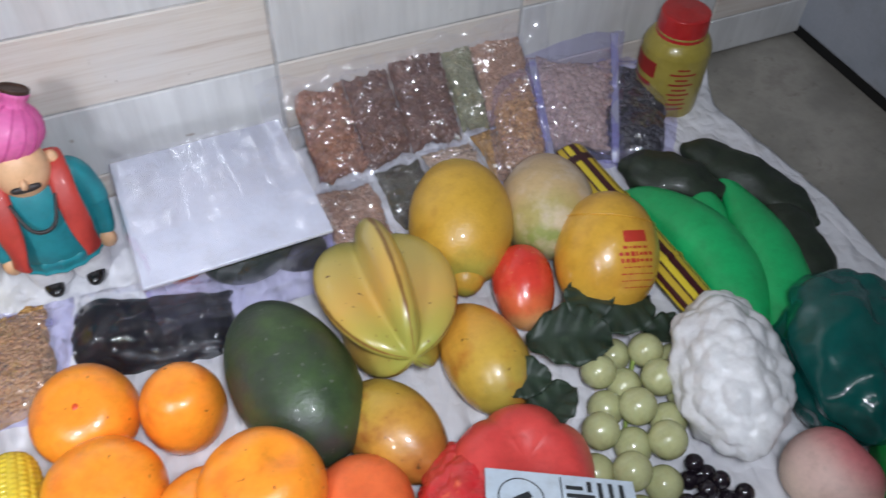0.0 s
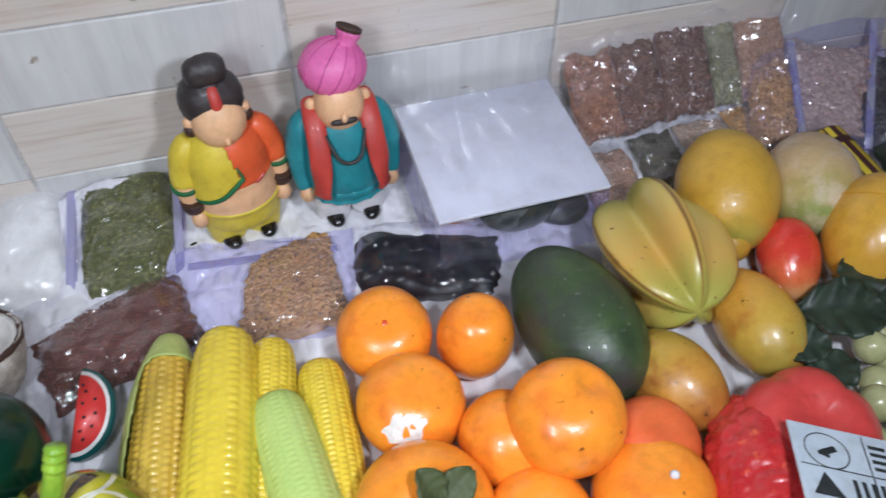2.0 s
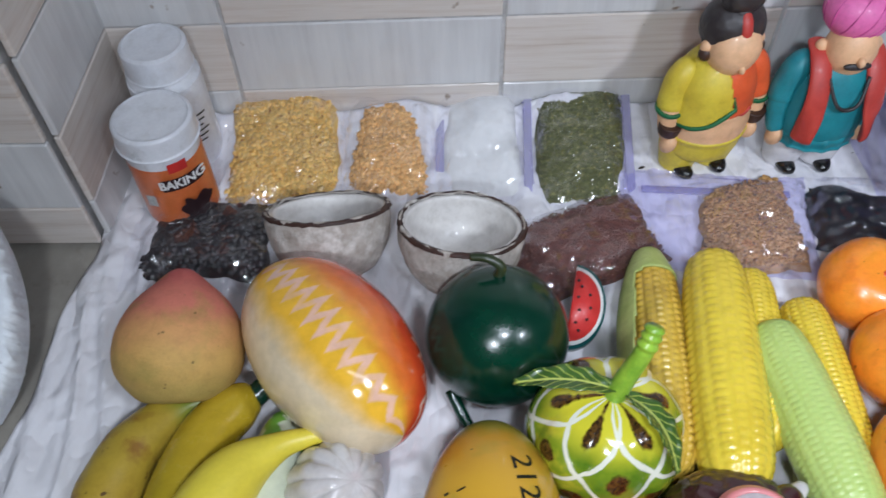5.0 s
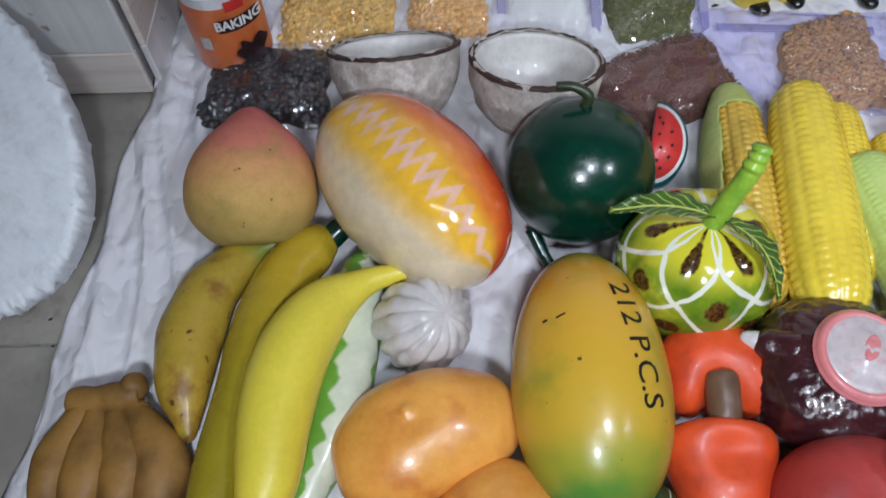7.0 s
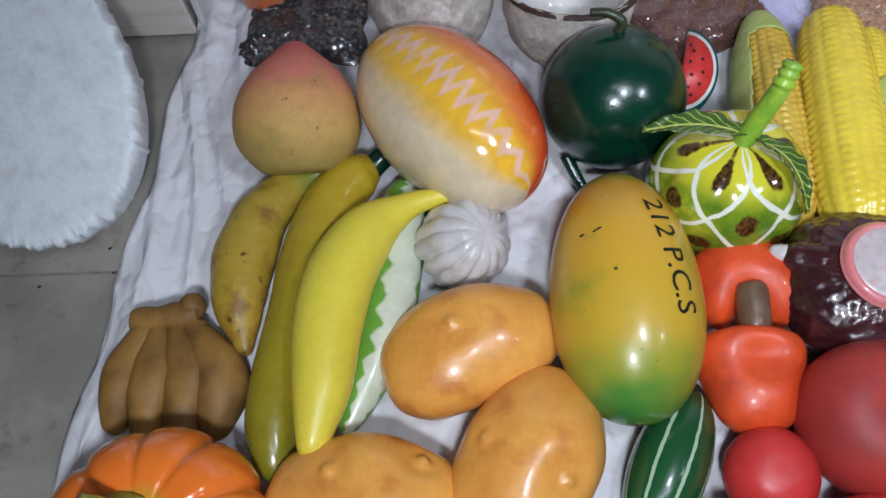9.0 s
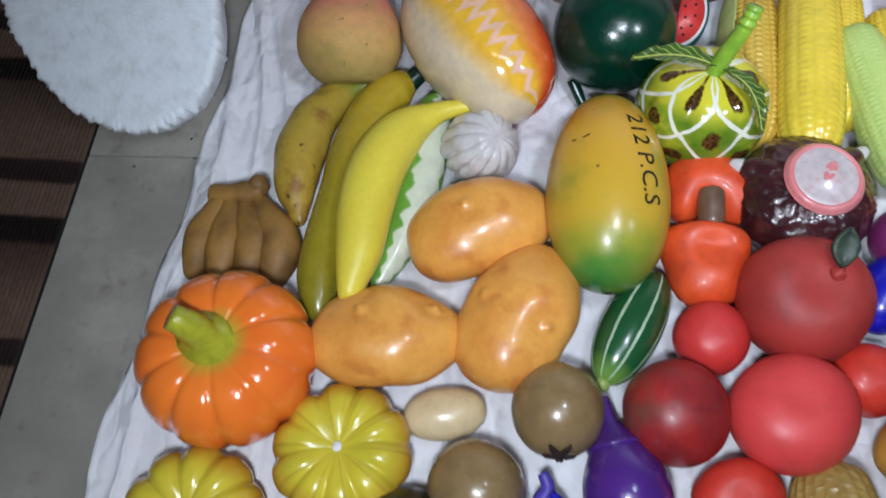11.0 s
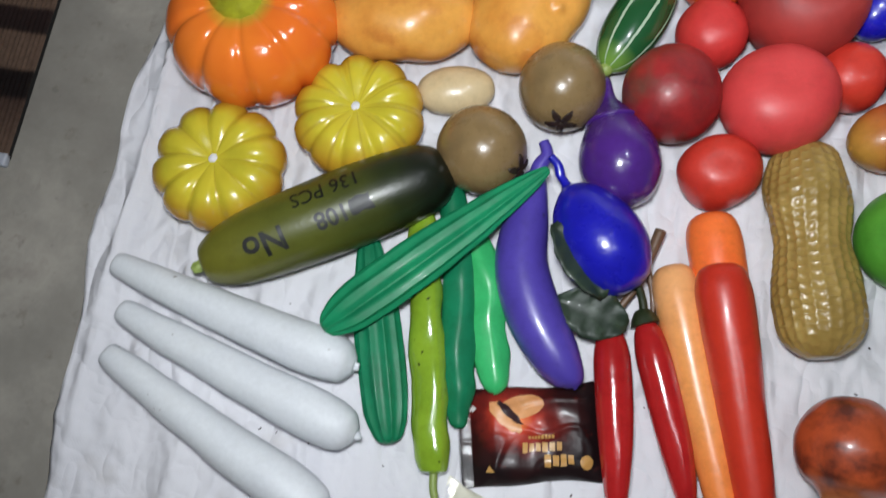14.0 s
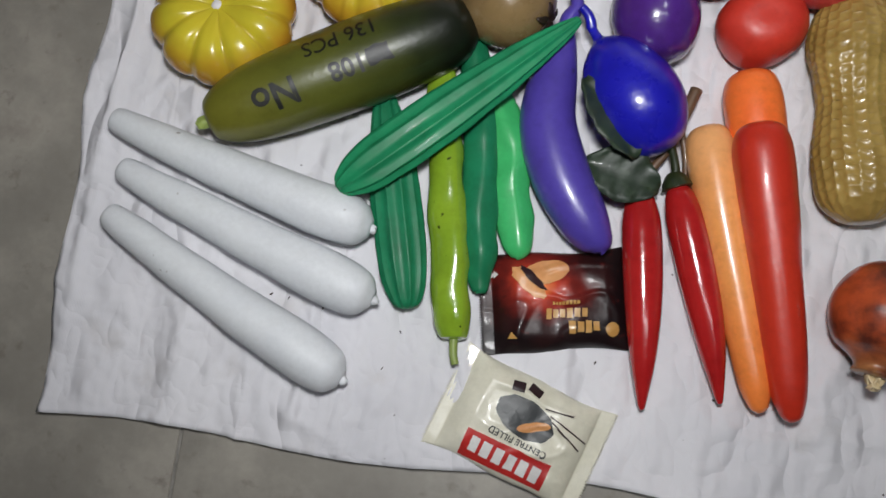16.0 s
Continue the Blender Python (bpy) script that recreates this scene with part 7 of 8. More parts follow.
def cashew_apple(x, y, turn, label, nut):
    if nut:
        bm = body(egg(0.064, 0.072, 0.0, 0.72, 44), 56, squash=(1, 0.82))
        for v in bm.verts:
            near = math.exp(-((v.co.y / 0.0125) ** 2))
            v.co.z -= 0.02 * near * math.exp(-(((v.co.x - 0.026) / 0.02) ** 2)) * (1 if v.co.z > 0 else 0.2)
            if v.co.x > 0:
                v.co.x -= 0.012 * near * (v.co.x / 0.032) ** 2
            v.co.y += 0.22 * (v.co.x + 0.03) * max(0.0, v.co.y) / 0.036
    else:
        bm = body(outline([(0, 0), (0.0, 0.02), (0.002, 0.031), (0.008, 0.0355), (0.02, 0.0345), (0.042, 0.029), (0.056, 0.0215), (0.063, 0.011), (0.064, 0)], 44), 56, squash=(1, 0.82))
        for v in bm.verts:
            if v.co.z > 0:
                v.co.z -= 0.0085 * math.exp(-(((v.co.x + 0.012) / 0.013) ** 2) - ((v.co.y - 0.003) / 0.018) ** 2)
    parts = [("body", bumped(bm, 0.0016, 34, x * 9), Y["cashew"])]
    if nut:
        parts.append(("nut", moved(bumped(body(outline([(0, 0), (0, 0.0085), (0.006, 0.0105), (0.02, 0.0105), (0.03, 0.0095), (0.0335, 0.006), (0.034, 0)], 24), 24), 0.0008, 90), 0.024, 0.0, 0.016, 0, 10, 0), Y["nut"], "grey-brown nut at the tip"))
    thing("cashew_apple", parts, x, y, GROUND, (0, 0, turn), label, "cashew apple", "cashew apples")


cashew_apple(0.118, 0.156, -92, "orange-red cashew apple with a brown nut", True)
cashew_apple(0.113, 0.087, -92, "orange-red cashew apple with a hollow", False)


def mangosteen():
    bm = standing(gourd_rows(0.11, 0.075, 0.004, 0.003, 0.75, 60), 120)
    bm.normal_update()
    for v in bm.verts:
        d = noise.voronoi(v.co * 150)[0][0]
        v.co += v.normal * 0.003 * (0.5 - d)
    rim = lathe([(0, 0.0), (0, 0.033), (0.003, 0.0345), (0.006, 0.032), (0.006, 0.029), (0.0045, 0.027), (0.0035, 0.02), (0.0035, 0.0)], 48, 40)
    moved(rim, 0.006, 0.0, 0.0335, 4, 4, 0, (0.86, 0.86, 1))
    flesh = moved(bumped(lathe([(0, 0.0), (0, 0.0275), (0.002, 0.027), (0.003, 0.018), (0.006, 0.008), (0.0075, 0.0)], 40, 30), 0.0006, 90), 0.006, 0.0, 0.0375, 4, 4, 0, (0.86, 0.86, 1))
    parts = [("body", bm, Y["mangosteen"]), ("rim", rim, Y["mangosteen_pink"], "pink ring"), ("flesh", flesh, Y["mangosteen_grey"], "pale grey and pink flesh")]
    core = moved(bumped(lathe([(0, 0.0), (0, 0.0075), (0.0006, 0.0055), (0.0012, 0.003), (0.0014, 0.0)], 28, 20), 0.0011, 220), 0.008, 0.002, 0.0434, 4, 4, 60, (1.25, 0.6, 1))
    parts.append(("core", core, Y["mangosteen_pink"], "raised pink middle"))
    for a, lift in ((160, 0.019), (38, 0.016), (-55, 0.002)):
        stub = bumped(body(outline([(0, 0), (0, 0.015), (0.012, 0.012), (0.024, 0.008), (0.026, 0)], 20), 24), 0.0012, 120)
        parts.append(("stub", moved(moved(stub, 0.042, 0, lift), 0, 0, 0, 0, 0, a), Y["mangosteen"]))
        tip = body(outline([(0, 0), (0, 0.0065), (0.006, 0.0065), (0.013, 0.004), (0.015, 0)], 16), 16)
        parts.append(("stub_tip", moved(moved(tip, 0.0565, 0, lift), 0, 0, 0, 0, 0, a), Y["garlic"], "pink and white tip"))
    thing("mangosteen", parts, 0.192, 0.149, GROUND, (0, 0, 0), "dark purple glossy mangosteen cut open on top", "mangosteen")


mangosteen()


def pomegranate():
    bm = bumped(standing(gourd_rows(0.1, 0.09, 0.008, 0.004, 0.85), 56), 0.006, 14, 4)
    cal = moved(leaf(0.03, 0.02, -0.2, 0.1, 10, 3, thick=0.003), 0.012, 0.01, 0.044, 0, -30, 80)
    nub = moved(bumped(ball(0.0062, 14), 0.002, 200), 0.013, 0.008, 0.0375)
    thing("pomegranate", [("body", bm, Y["pome"]), ("leaf", cal, Y["leaf"], "short dark green leaf"), ("nub", nub, Y["pome"])], 0.183, 0.058, GROUND, (0, 0, 0), "matt dark red rubber pomegranate with a leaf", "pomegranate")


pomegranate()


def glazed_pumpkin():
    bm = standing(gourd_rows(0.14, 0.098, 0.014, 0.006, 0.72), 110, lobes(10, 0.06, 2.0))
    for v in bm.verts:
        if v.co.z > 0:
            seam = (1 - abs(math.cos(5 * math.atan2(v.co.y, v.co.x)))) ** 2.5
            v.co.z -= 0.0028 * seam * min(1, math.hypot(v.co.x, v.co.y) / 0.04) * min(1, v.co.z / 0.02)
    stalk = rod([(0.0, 0.0, 0.03), (-0.005, 0.004, 0.047), (-0.011, 0.008, 0.059), (-0.02, 0.012, 0.068)], 0.0145, 0.0095, 18, 22)
    for v in stalk.verts:
        if v.co.z < 0.046:
            v.co.x *= 1.45
            v.co.y *= 1.45
    thing("pumpkin", [("body", bm, pumpkin_material()), ("stalk", stalk, Y["stalk"], "thick curved olive stalk")], -0.256, -0.009, GROUND, (0, 0, 10), "glossy orange pumpkin with olive curved stalk", "pumpkin")


glazed_pumpkin()


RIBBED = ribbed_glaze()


def small_gourd(x, y, wide, turn, tip):
    bm = standing(gourd_rows(wide * 1.02, 0.06, 0.013, 0.004, 0.8), 130)
    for v in bm.verts:
        far = math.hypot(v.co.x, v.co.y)
        seam = (1 - abs(math.sin(5 * math.atan2(v.co.y, v.co.x)))) ** 1.5
        v.co.x *= 1 - 0.075 * seam
        v.co.y *= 1 - 0.075 * seam
        if v.co.z > 0:
            v.co.z -= 0.005 * seam * min(1, far / 0.034) ** 1.6 * min(1, v.co.z / 0.012)
    dot = moved(bumped(ball(0.0038, 12), 0.001, 400), 0, 0, 0.0185, 0, 0, 0, (1, 1, 0.5))
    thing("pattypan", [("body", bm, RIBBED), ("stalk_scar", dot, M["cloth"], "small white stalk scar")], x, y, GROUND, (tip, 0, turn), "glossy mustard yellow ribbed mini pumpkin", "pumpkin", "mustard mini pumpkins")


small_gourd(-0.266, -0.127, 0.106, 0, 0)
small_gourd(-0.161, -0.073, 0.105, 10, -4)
fruit("bean", egg(0.064, 0.041, 0.02, 0.85), Y["bean"], -0.087, -0.037, (0, 0, 10), "smooth cream plastic bean", "bean", squash=(1, 0.85))


def sapota(x, y, side):
    bm = body(egg(0.07, 0.069, 0.02, 0.88), 44)
    petals = []
    for k in range(5):
        p = moved(leaf(0.013, 0.0055, 0.6, 0.1, 6, 2), 0, 0, 0, 0, 0, 72 * k)
        petals.append(moved(p, 0.0375, 0, 0, 0, 90, 0))
    thing("sapota", [("body", bm, Y["chiku"]), ("calyx", joined(*petals), Y["calyx_dark"], "dark star-shaped calyx")], x, y, GROUND, (0, -18, side), "glossy brown sapota fruit with dark calyx", "sapota", "brown sapotas")


sapota(-0.002, -0.034, -88)
sapota(-0.059, -0.094, -30)
fruit("pointed_gourd", egg(0.104, 0.048, 0.03, 0.95), stripe_material("striped_pointed_gourd", col(28, 84, 44), col(168, 190, 160), 8, 0.05), 0.055, 0.038, (0, 0, 64), "small dark green gourd with pale stripes", "gourd",
      extra=[("tip", moved(body(egg(0.012, 0.012)), -0.052), Y["stem_green"])])
fruit("tomato", gourd_rows(0.058, 0.054, 0.002, 0.002, 0.95), Y["red_ball"], 0.115, 0.031, (0, -90, 0), "small matt red rubber tomato", "tomato", bump=0.003, bump_scale=22)
fruit("beetroot", gourd_rows(0.078, 0.074, 0.002, 0.002, 0.95), Y["beet"], 0.084, -0.031, (0, -70, 40), "dull dark red blotched beetroot", "beetroot", bump=0.002, bump_scale=30)
fruit("tomato", gourd_rows(0.087, 0.076, 0.004, 0.004, 0.85), Y["pink_tomato"], 0.165, -0.026, (0, -90, 25), "large pink-red rubber tomato", "tomato", bump=0.008, bump_scale=13)
fruit("tomato", gourd_rows(0.054, 0.052, 0.002, 0.002, 0.9), Y["tomato"], 0.225, 0.001, (0, -90, 25), "small red plastic tomato", "tomato", bump=0.005, bump_scale=18)
fruit("tomato", gourd_rows(0.062, 0.052, 0.002, 0.002, 0.8), Y["tomato"], 0.126, -0.088, (0, -90, 5), "squat red plastic tomato", "tomato", squash=(0.88, 1.06), bump=0.007, bump_scale=22)
fruit("mango", egg(0.08, 0.056, 0.0), Y["mango_red"], 0.261, -0.045, (0, 0, 20), "red mango with a yellow tip", "mango")


def peanut():
    rows = outline([(0, 0), (0.001, 0.014), (0.012, 0.027), (0.038, 0.0335), (0.065, 0.03), (0.08, 0.0285), (0.098, 0.031), (0.125, 0.0345), (0.15, 0.029), (0.164, 0.014), (0.166, 0)], 220)
    at = np.linspace(0, 0.166, 300)
    rows = np.stack([at, 0.97 * np.interp(at, np.maximum.accumulate(rows[:, 0]), rows[:, 1])], 1)

    def net(w, v):
        ridge = abs(math.sin(11 * w + 0.5 * math.sin(v * 9))) ** 0.6
        cross = abs(math.sin(v * 70 + 1.5 * (int(11 * w / math.pi) % 2) + 0.8 * math.sin(w * 4 + v * 6))) ** 0.6
        return 1 - 0.062 * ridge * (0.25 + 0.75 * cross)

    bm = bumped(body(rows, 144, squash=(1, 0.86), form=net), 0.0026, 34)
    thing("peanut", [("shell", bm, Y["peanut"])], 0.196, -0.143, GROUND, (0, 0, -84), "giant glossy peanut shell with netted relief", "peanut")


peanut()

# -- aubergines, cucumbers, chillies --
def crowned(name, rows, skin_material, x, y, turn, label, cap, category, bend=0.0, z=GROUND):
    bm = body(rows, 44, bend)
    thing(name, [("body", bm, skin_material), *cap], x, y, z, turn, label, category)


crowned("aubergine", outline([(0, 0), (0.0, 0.0035), (0.018, 0.005), (0.026, 0.009), (0.036, 0.019), (0.058, 0.03), (0.08, 0.0305), (0.1, 0.02), (0.106, 0.008), (0.107, 0)]), Y["aubergine"], 0.044, -0.074, (0, 0, -76), "violet glossy pear-shaped aubergine", [("cap", moved(body(outline([(0, 0), (0, 0.0046), (0.016, 0.006), (0.024, 0.011), (0.032, 0.0175), (0.038, 0.0208), (0.0385, 0)], 24), 30), -0.0345), Y["aubergine"])], "aubergine")
crowned("aubergine", outline([(0, 0), (0.0, 0.003), (0.012, 0.004), (0.018, 0.012), (0.03, 0.023), (0.056, 0.032), (0.08, 0.031), (0.1, 0.02), (0.106, 0.009), (0.107, 0)]), Y["royal"], 0.033, -0.148, (0, 0, -54), "royal blue plastic round aubergine", [("stalk", rod([(-0.05, 0, 0), (-0.058, 0.002, 0.003), (-0.066, 0.0, 0.006)], 0.004, 0.003), Y["royal"])], "aubergine")
free_fruit("aubergine", [(-0.014, -0.103, 0, 0.0), (-0.014, -0.104, 0, 0.007), (-0.017, -0.117, 0, 0.0125), (-0.019, -0.144, 0, 0.0175), (-0.019, -0.179, 0, 0.0205), (-0.006, -0.215, 0, 0.0215), (0.013, -0.245, 0, 0.0185), (0.025, -0.261, 0, 0.012), (0.028, -0.267, 0, 0.005), (0.028, -0.268, 0, 0.0)],
           Y["lilac"], "long curved blue-violet aubergine", "aubergine", extra=[("stalk", rod([(-0.014, -0.111, 0), (-0.013, -0.099, 0.004), (-0.008, -0.089, 0.006), (-0.012, -0.079, 0.008)], 0.0075, 0.004), Y["lilac"], "")])


def marked_cucumber():
    bm = body(outline([(0, 0), (0.0, 0.008), (0.005, 0.017), (0.03, 0.0265), (0.08, 0.031), (0.14, 0.0315), (0.185, 0.027), (0.202, 0.016), (0.206, 0.006), (0.206, 0)], 56), 52)
    yaw = 29
    turned = moved(bm.copy(), 0, 0, 0, 0, 0, yaw)
    one = moved(lettering("No", 0.025, 0.0006), -0.038, -0.029, 0, 0, 0, yaw + 180)
    two = moved(lettering("108", 0.018, 0.0004), 0.009, -0.003, 0, 0, 0, yaw + 180)
    blot = bar(0.017, 0.012, 10)
    for v in blot.verts:
        v.co *= 1 + 0.12 * math.sin(v.co.x * 500 + v.co.y * 300)
    moved(blot, 0.029, 0.009, 0, 0, 0, yaw)
    four = moved(lettering("136 PCS", 0.016, 0.0001), 0.0, 0.017, 0, 0, 0, yaw + 180)
    ink = joined(one, two, blot, four)
    laid(ink, turned, (0, 0.16, -1), 0.0004)
    turned.free()
    bmesh.ops.transform(ink, matrix=pose(0, 0, 0, 0, 0, yaw).inverted(), verts=ink.verts)
    nub = moved(bumped(body(egg(0.012, 0.009, 0, 0.5)), 0.001, 300), -0.106)
    thing("cucumber", [("body", bm, Y["cucumber"]), ("marker_writing", ink, Y["black_ink"], "black marker writing"), ("stalk", nub, Y["stem_green"])], -0.171, -0.16, GROUND, (0, 0, yaw), "dark green glossy cucumber with marker writing", "cucumber")


marked_cucumber()


def ridged(name, rows, material, x, y, turn, label, ribs, depth, category, z=GROUND, bend=0.0, squash=(1, 0.7), extra=(), bump=0.0008):
    bm = body(outline(rows, 60), 130, bend, squash, lambda w, v: 1 - depth * abs(math.sin(ribs * w / 2)))
    bumped(bm, bump, 50, x * 7)
    thing(name, [("body", bm, material), *extra], x, y, z, turn, label, category)


LONG = [(0, 0), (0.0, 0.004), (0.006, 0.011), (0.03, 0.0185), (0.08, 0.0195), (0.13, 0.0165), (0.18, 0.01), (0.205, 0.004), (0.208, 0)]
ridged("ridge_gourd", [(0, 0), (0.0, 0.004), (0.006, 0.011), (0.03, 0.0175), (0.08, 0.0185), (0.12, 0.016), (0.15, 0.01), (0.165, 0.004), (0.166, 0)], Y["teal_green"], -0.122, -0.243, (0, 0, 104), "deep green ribbed plastic gourd", 10, 0.16, "gourd")
ridged("green_chilli", [(0, 0), (0.0, 0.006), (0.006, 0.0125), (0.04, 0.0145), (0.1, 0.0145), (0.15, 0.0135), (0.19, 0.012), (0.205, 0.006), (0.206, 0)], Y["lime_gloss"], -0.084, -0.24, (0, 0, 100), "long lime-green glossy chilli", 3, 0.1, "chilli", squash=(1, 0.9), bump=0.003,
       extra=[("stalk", rod([(-0.1, 0, 0), (-0.112, 0.001, 0.0), (-0.12, 0.0, 0.0)], 0.0032, 0.0028), Y["stem_green"]), ("calyx", moved(body(outline([(0, 0), (0, 0.01), (0.016, 0.012), (0.018, 0)], 12)), 0.104, 0, 0), Y["stem_green"])])
rib4 = lambda w, v: 1 - 0.1 * abs(math.sin(2 * w))
free_fruit("bean_pod", [(-0.083, -0.115, 0, 0.0), (-0.082, -0.116, 0, 0.007), (-0.077, -0.135, 0, 0.0115), (-0.069, -0.167, 0, 0.0135), (-0.062, -0.205, 0, 0.013), (-0.06, -0.249, 0, 0.0135), (-0.055, -0.287, 0, 0.011), (-0.053, -0.303, 0, 0.005), (-0.053, -0.304, 0, 0.0)], Y["teal_green"], "slim deep green plastic bean pod", "bean pod", form=rib4, squash=0.8, bump=0.0032)
free_fruit("bean_pod", [(-0.068, -0.139, 0, 0.0), (-0.067, -0.14, 0, 0.006), (-0.056, -0.164, 0, 0.0125), (-0.043, -0.194, 0, 0.0145), (-0.038, -0.225, 0, 0.013), (-0.032, -0.252, 0, 0.0135), (-0.03, -0.268, 0, 0.01), (-0.029, -0.276, 0, 0.004), (-0.029, -0.277, 0, 0.0)], Y["mint"], "mint green plastic bean pod", "bean pod", form=rib4, squash=0.75, bump=0.0032)
ridged("ridge_gourd", LONG, Y["sea_green"], -0.084, -0.178, (0, -4, 42), "sea-green ribbed gourd lying across others", 10, 0.17, "gourd", z=0.026)


def red_chilli(x, y, turn, bend, group="red chillies"):
    bm = body(outline([(0, 0), (0.0, 0.004), (0.004, 0.0075), (0.012, 0.0112), (0.032, 0.0142), (0.08, 0.0135), (0.12, 0.0095), (0.148, 0.0042), (0.157, 0.002), (0.158, 0.0)], 44), 36, bend)
    cap = body(outline([(0, 0), (0, 0.0046), (0.005, 0.0092), (0.011, 0.0122), (0.012, 0.0124), (0.0125, 0)], 20), 30, form=lambda w, v: 1 - 0.12 * abs(math.sin(2.5 * w)) * v)
    stalk = rod([(0, 0, 0), (-0.014, 0.002, 0.004), (-0.03, 0.0, 0.01), (-0.038, -0.004, 0.012)], 0.0034, 0.0026)
    s = math.radians(bend)
    shift = (-0.079 * (1 - s * s / 24), 0.079 * s / 4, 0)
    thing("red_chilli", [("body", bm, Y["chilli"]), ("calyx", moved(cap, shift[0] - 0.0015, shift[1], 0, 0, 0, -bend / 2), Y["chilli_stem"]), ("stalk", moved(stalk, shift[0], shift[1], 0, 0, 0, -bend / 2), Y["chilli_stem"])], x, y, GROUND, (0, 0, turn), "glossy red chilli with a dark green stalk", "chilli", group)


red_chilli(0.062, -0.293, -84, -6)
red_chilli(0.102, -0.284, -74, -8)


def carrot(x, y, z, length, width, turn, material, label, tipped=0):
    bm = body(outline([(0, 0), (0.001, width * 0.28), (0.01, width * 0.45), (0.035, width * 0.5), (length * 0.5, width * 0.42), (length * 0.85, width * 0.33), (length * 0.97, width * 0.2), (length, width * 0.07), (length, 0)], 50), 40)
    bumped(bm, 0.0006, 40, x * 11)
    thing("carrot", [("body", bm, material)], x, y, GROUND + z, (0, tipped, turn), label, "carrot", "plastic carrots")


carrot(0.121, -0.2645, 0.0, 0.204, 0.036, -75, Y["carrot_pale"], "pale orange plastic carrot with a stain")
carrot(0.1405, -0.2205, 0.0, 0.2, 0.042, -79, Y["carrot_bright"], "bright orange plastic carrot under a red one")
carrot(0.146, -0.2665, 0.012, 0.205, 0.041, -78, Y["carrot_red"], "long red-orange plastic carrot", 5)


def radish(x, y, turn, length):
    bm = body(outline([(0, 0), (0.001, 0.006), (0.006, 0.0105), (0.05, 0.0145), (0.12, 0.018), (0.18, 0.0205), (0.205, 0.0175), (0.214, 0.009), (0.216, 0.004), (0.216, 0)], 54), 40, bend=4)
    bmesh.ops.scale(bm, vec=(0.97, 0.95, 0.95), verts=bm.verts)
    bumped(bm, 0.0009, 40, turn)
    nub = moved(bumped(body(egg(0.01, 0.007, 0, 0.5), 14), 0.0012, 300, turn), 0.1035, 0.002, 0)
    thing("white_radish", [("body", bm, Y["radish"]), ("root_nub", nub, Y["radish"])], x, y, GROUND, (0, 0, turn), "long smooth white plastic radish", "radish", "white radishes")


radish(-0.236, -0.244, -16, 0.2)
radish(-0.225, -0.287, -20, 0.2)
radish(-0.234, -0.333, -27, 0.2)


def onion():
    bm = body(outline([(0, 0), (0.001, 0.012), (0.012, 0.026), (0.032, 0.0315), (0.05, 0.0255), (0.058, 0.016), (0.063, 0.012), (0.067, 0.013), (0.069, 0.008), (0.067, 0)], 44), 44)
    bumped(bm, 0.0015, 50)
    crown = [moved(leaf(0.016, 0.011, 0.6, 0.2, 8, 3), 0.026, 0, 0, 72 * k, -14, 0) for k in range(5)]
    for piece in (bm, *crown):
        bmesh.ops.scale(piece, vec=(1.14, 1.16, 1.16), verts=piece.verts)
    thing("pomegranate", [("body", bm, Y["onion"]), ("crown", joined(*crown), Y["bean"], "dry pale crown")], 0.219, -0.292, GROUND, (0, 0, -100), "small rusty red pomegranate with dry crown", "pomegranate")


onion()
fruit("guava", gourd_rows(0.08, 0.074, 0.003, 0.003, 0.9), Y["lime_ball"], 0.266, -0.13, (0, -90, 0), "bright green matt rubber guava", "guava")
fruit("plum", egg(0.07, 0.05), Y["royal"], 0.251, 0.073, (0, 0, 60), "violet-blue plastic plum beside the pomegranate", "plum")
fruit("plum", egg(0.06, 0.056), Y["purple"], 0.273, 0.119, (0, 0, 20), "magenta plastic plum by the mangosteen", "plum")
fruit("plum", egg(0.09, 0.066), Y["plum"], 0.287, 0.019, (0, 0, 80), "dark plum-coloured plastic aubergine", "plum")


def twig():
    stick = joined(rod([(0.076, -0.137, 0.02), (0.07, -0.156, 0.018), (0.062, -0.18, 0.016), (0.046, -0.206, 0.012)], 0.0046, 0.0028), rod([(0.068, -0.165, 0.016), (0.074, -0.185, 0.012), (0.076, -0.205, 0.01)], 0.0028, 0.0018))
    ob = new("leafy_twig")
    one = moved(leaf(0.066, 0.034, 0.3, 0.12, 14, 4), 0.034, -0.2, 0.042, 14, -10, 129)
    two = moved(leaf(0.056, 0.04, 0.3, 0.1, 14, 4), 0.055, -0.216, 0.026, -6, -6, 166)
    for nm, bm, m, lb in (("twig", stick, Y["nut"], "brown twig"), ("leaf", one, Y["leaf"], ""), ("leaf", two, Y["leaf"], "")):
        part(nm, moved(bm, -0.05, 0.2, 0), m, ob, lb)
    ob.location = (0.059, -0.202, GROUND)
    tagged(ob, "brown twig with dark green fabric leaves", "twig")


twig()

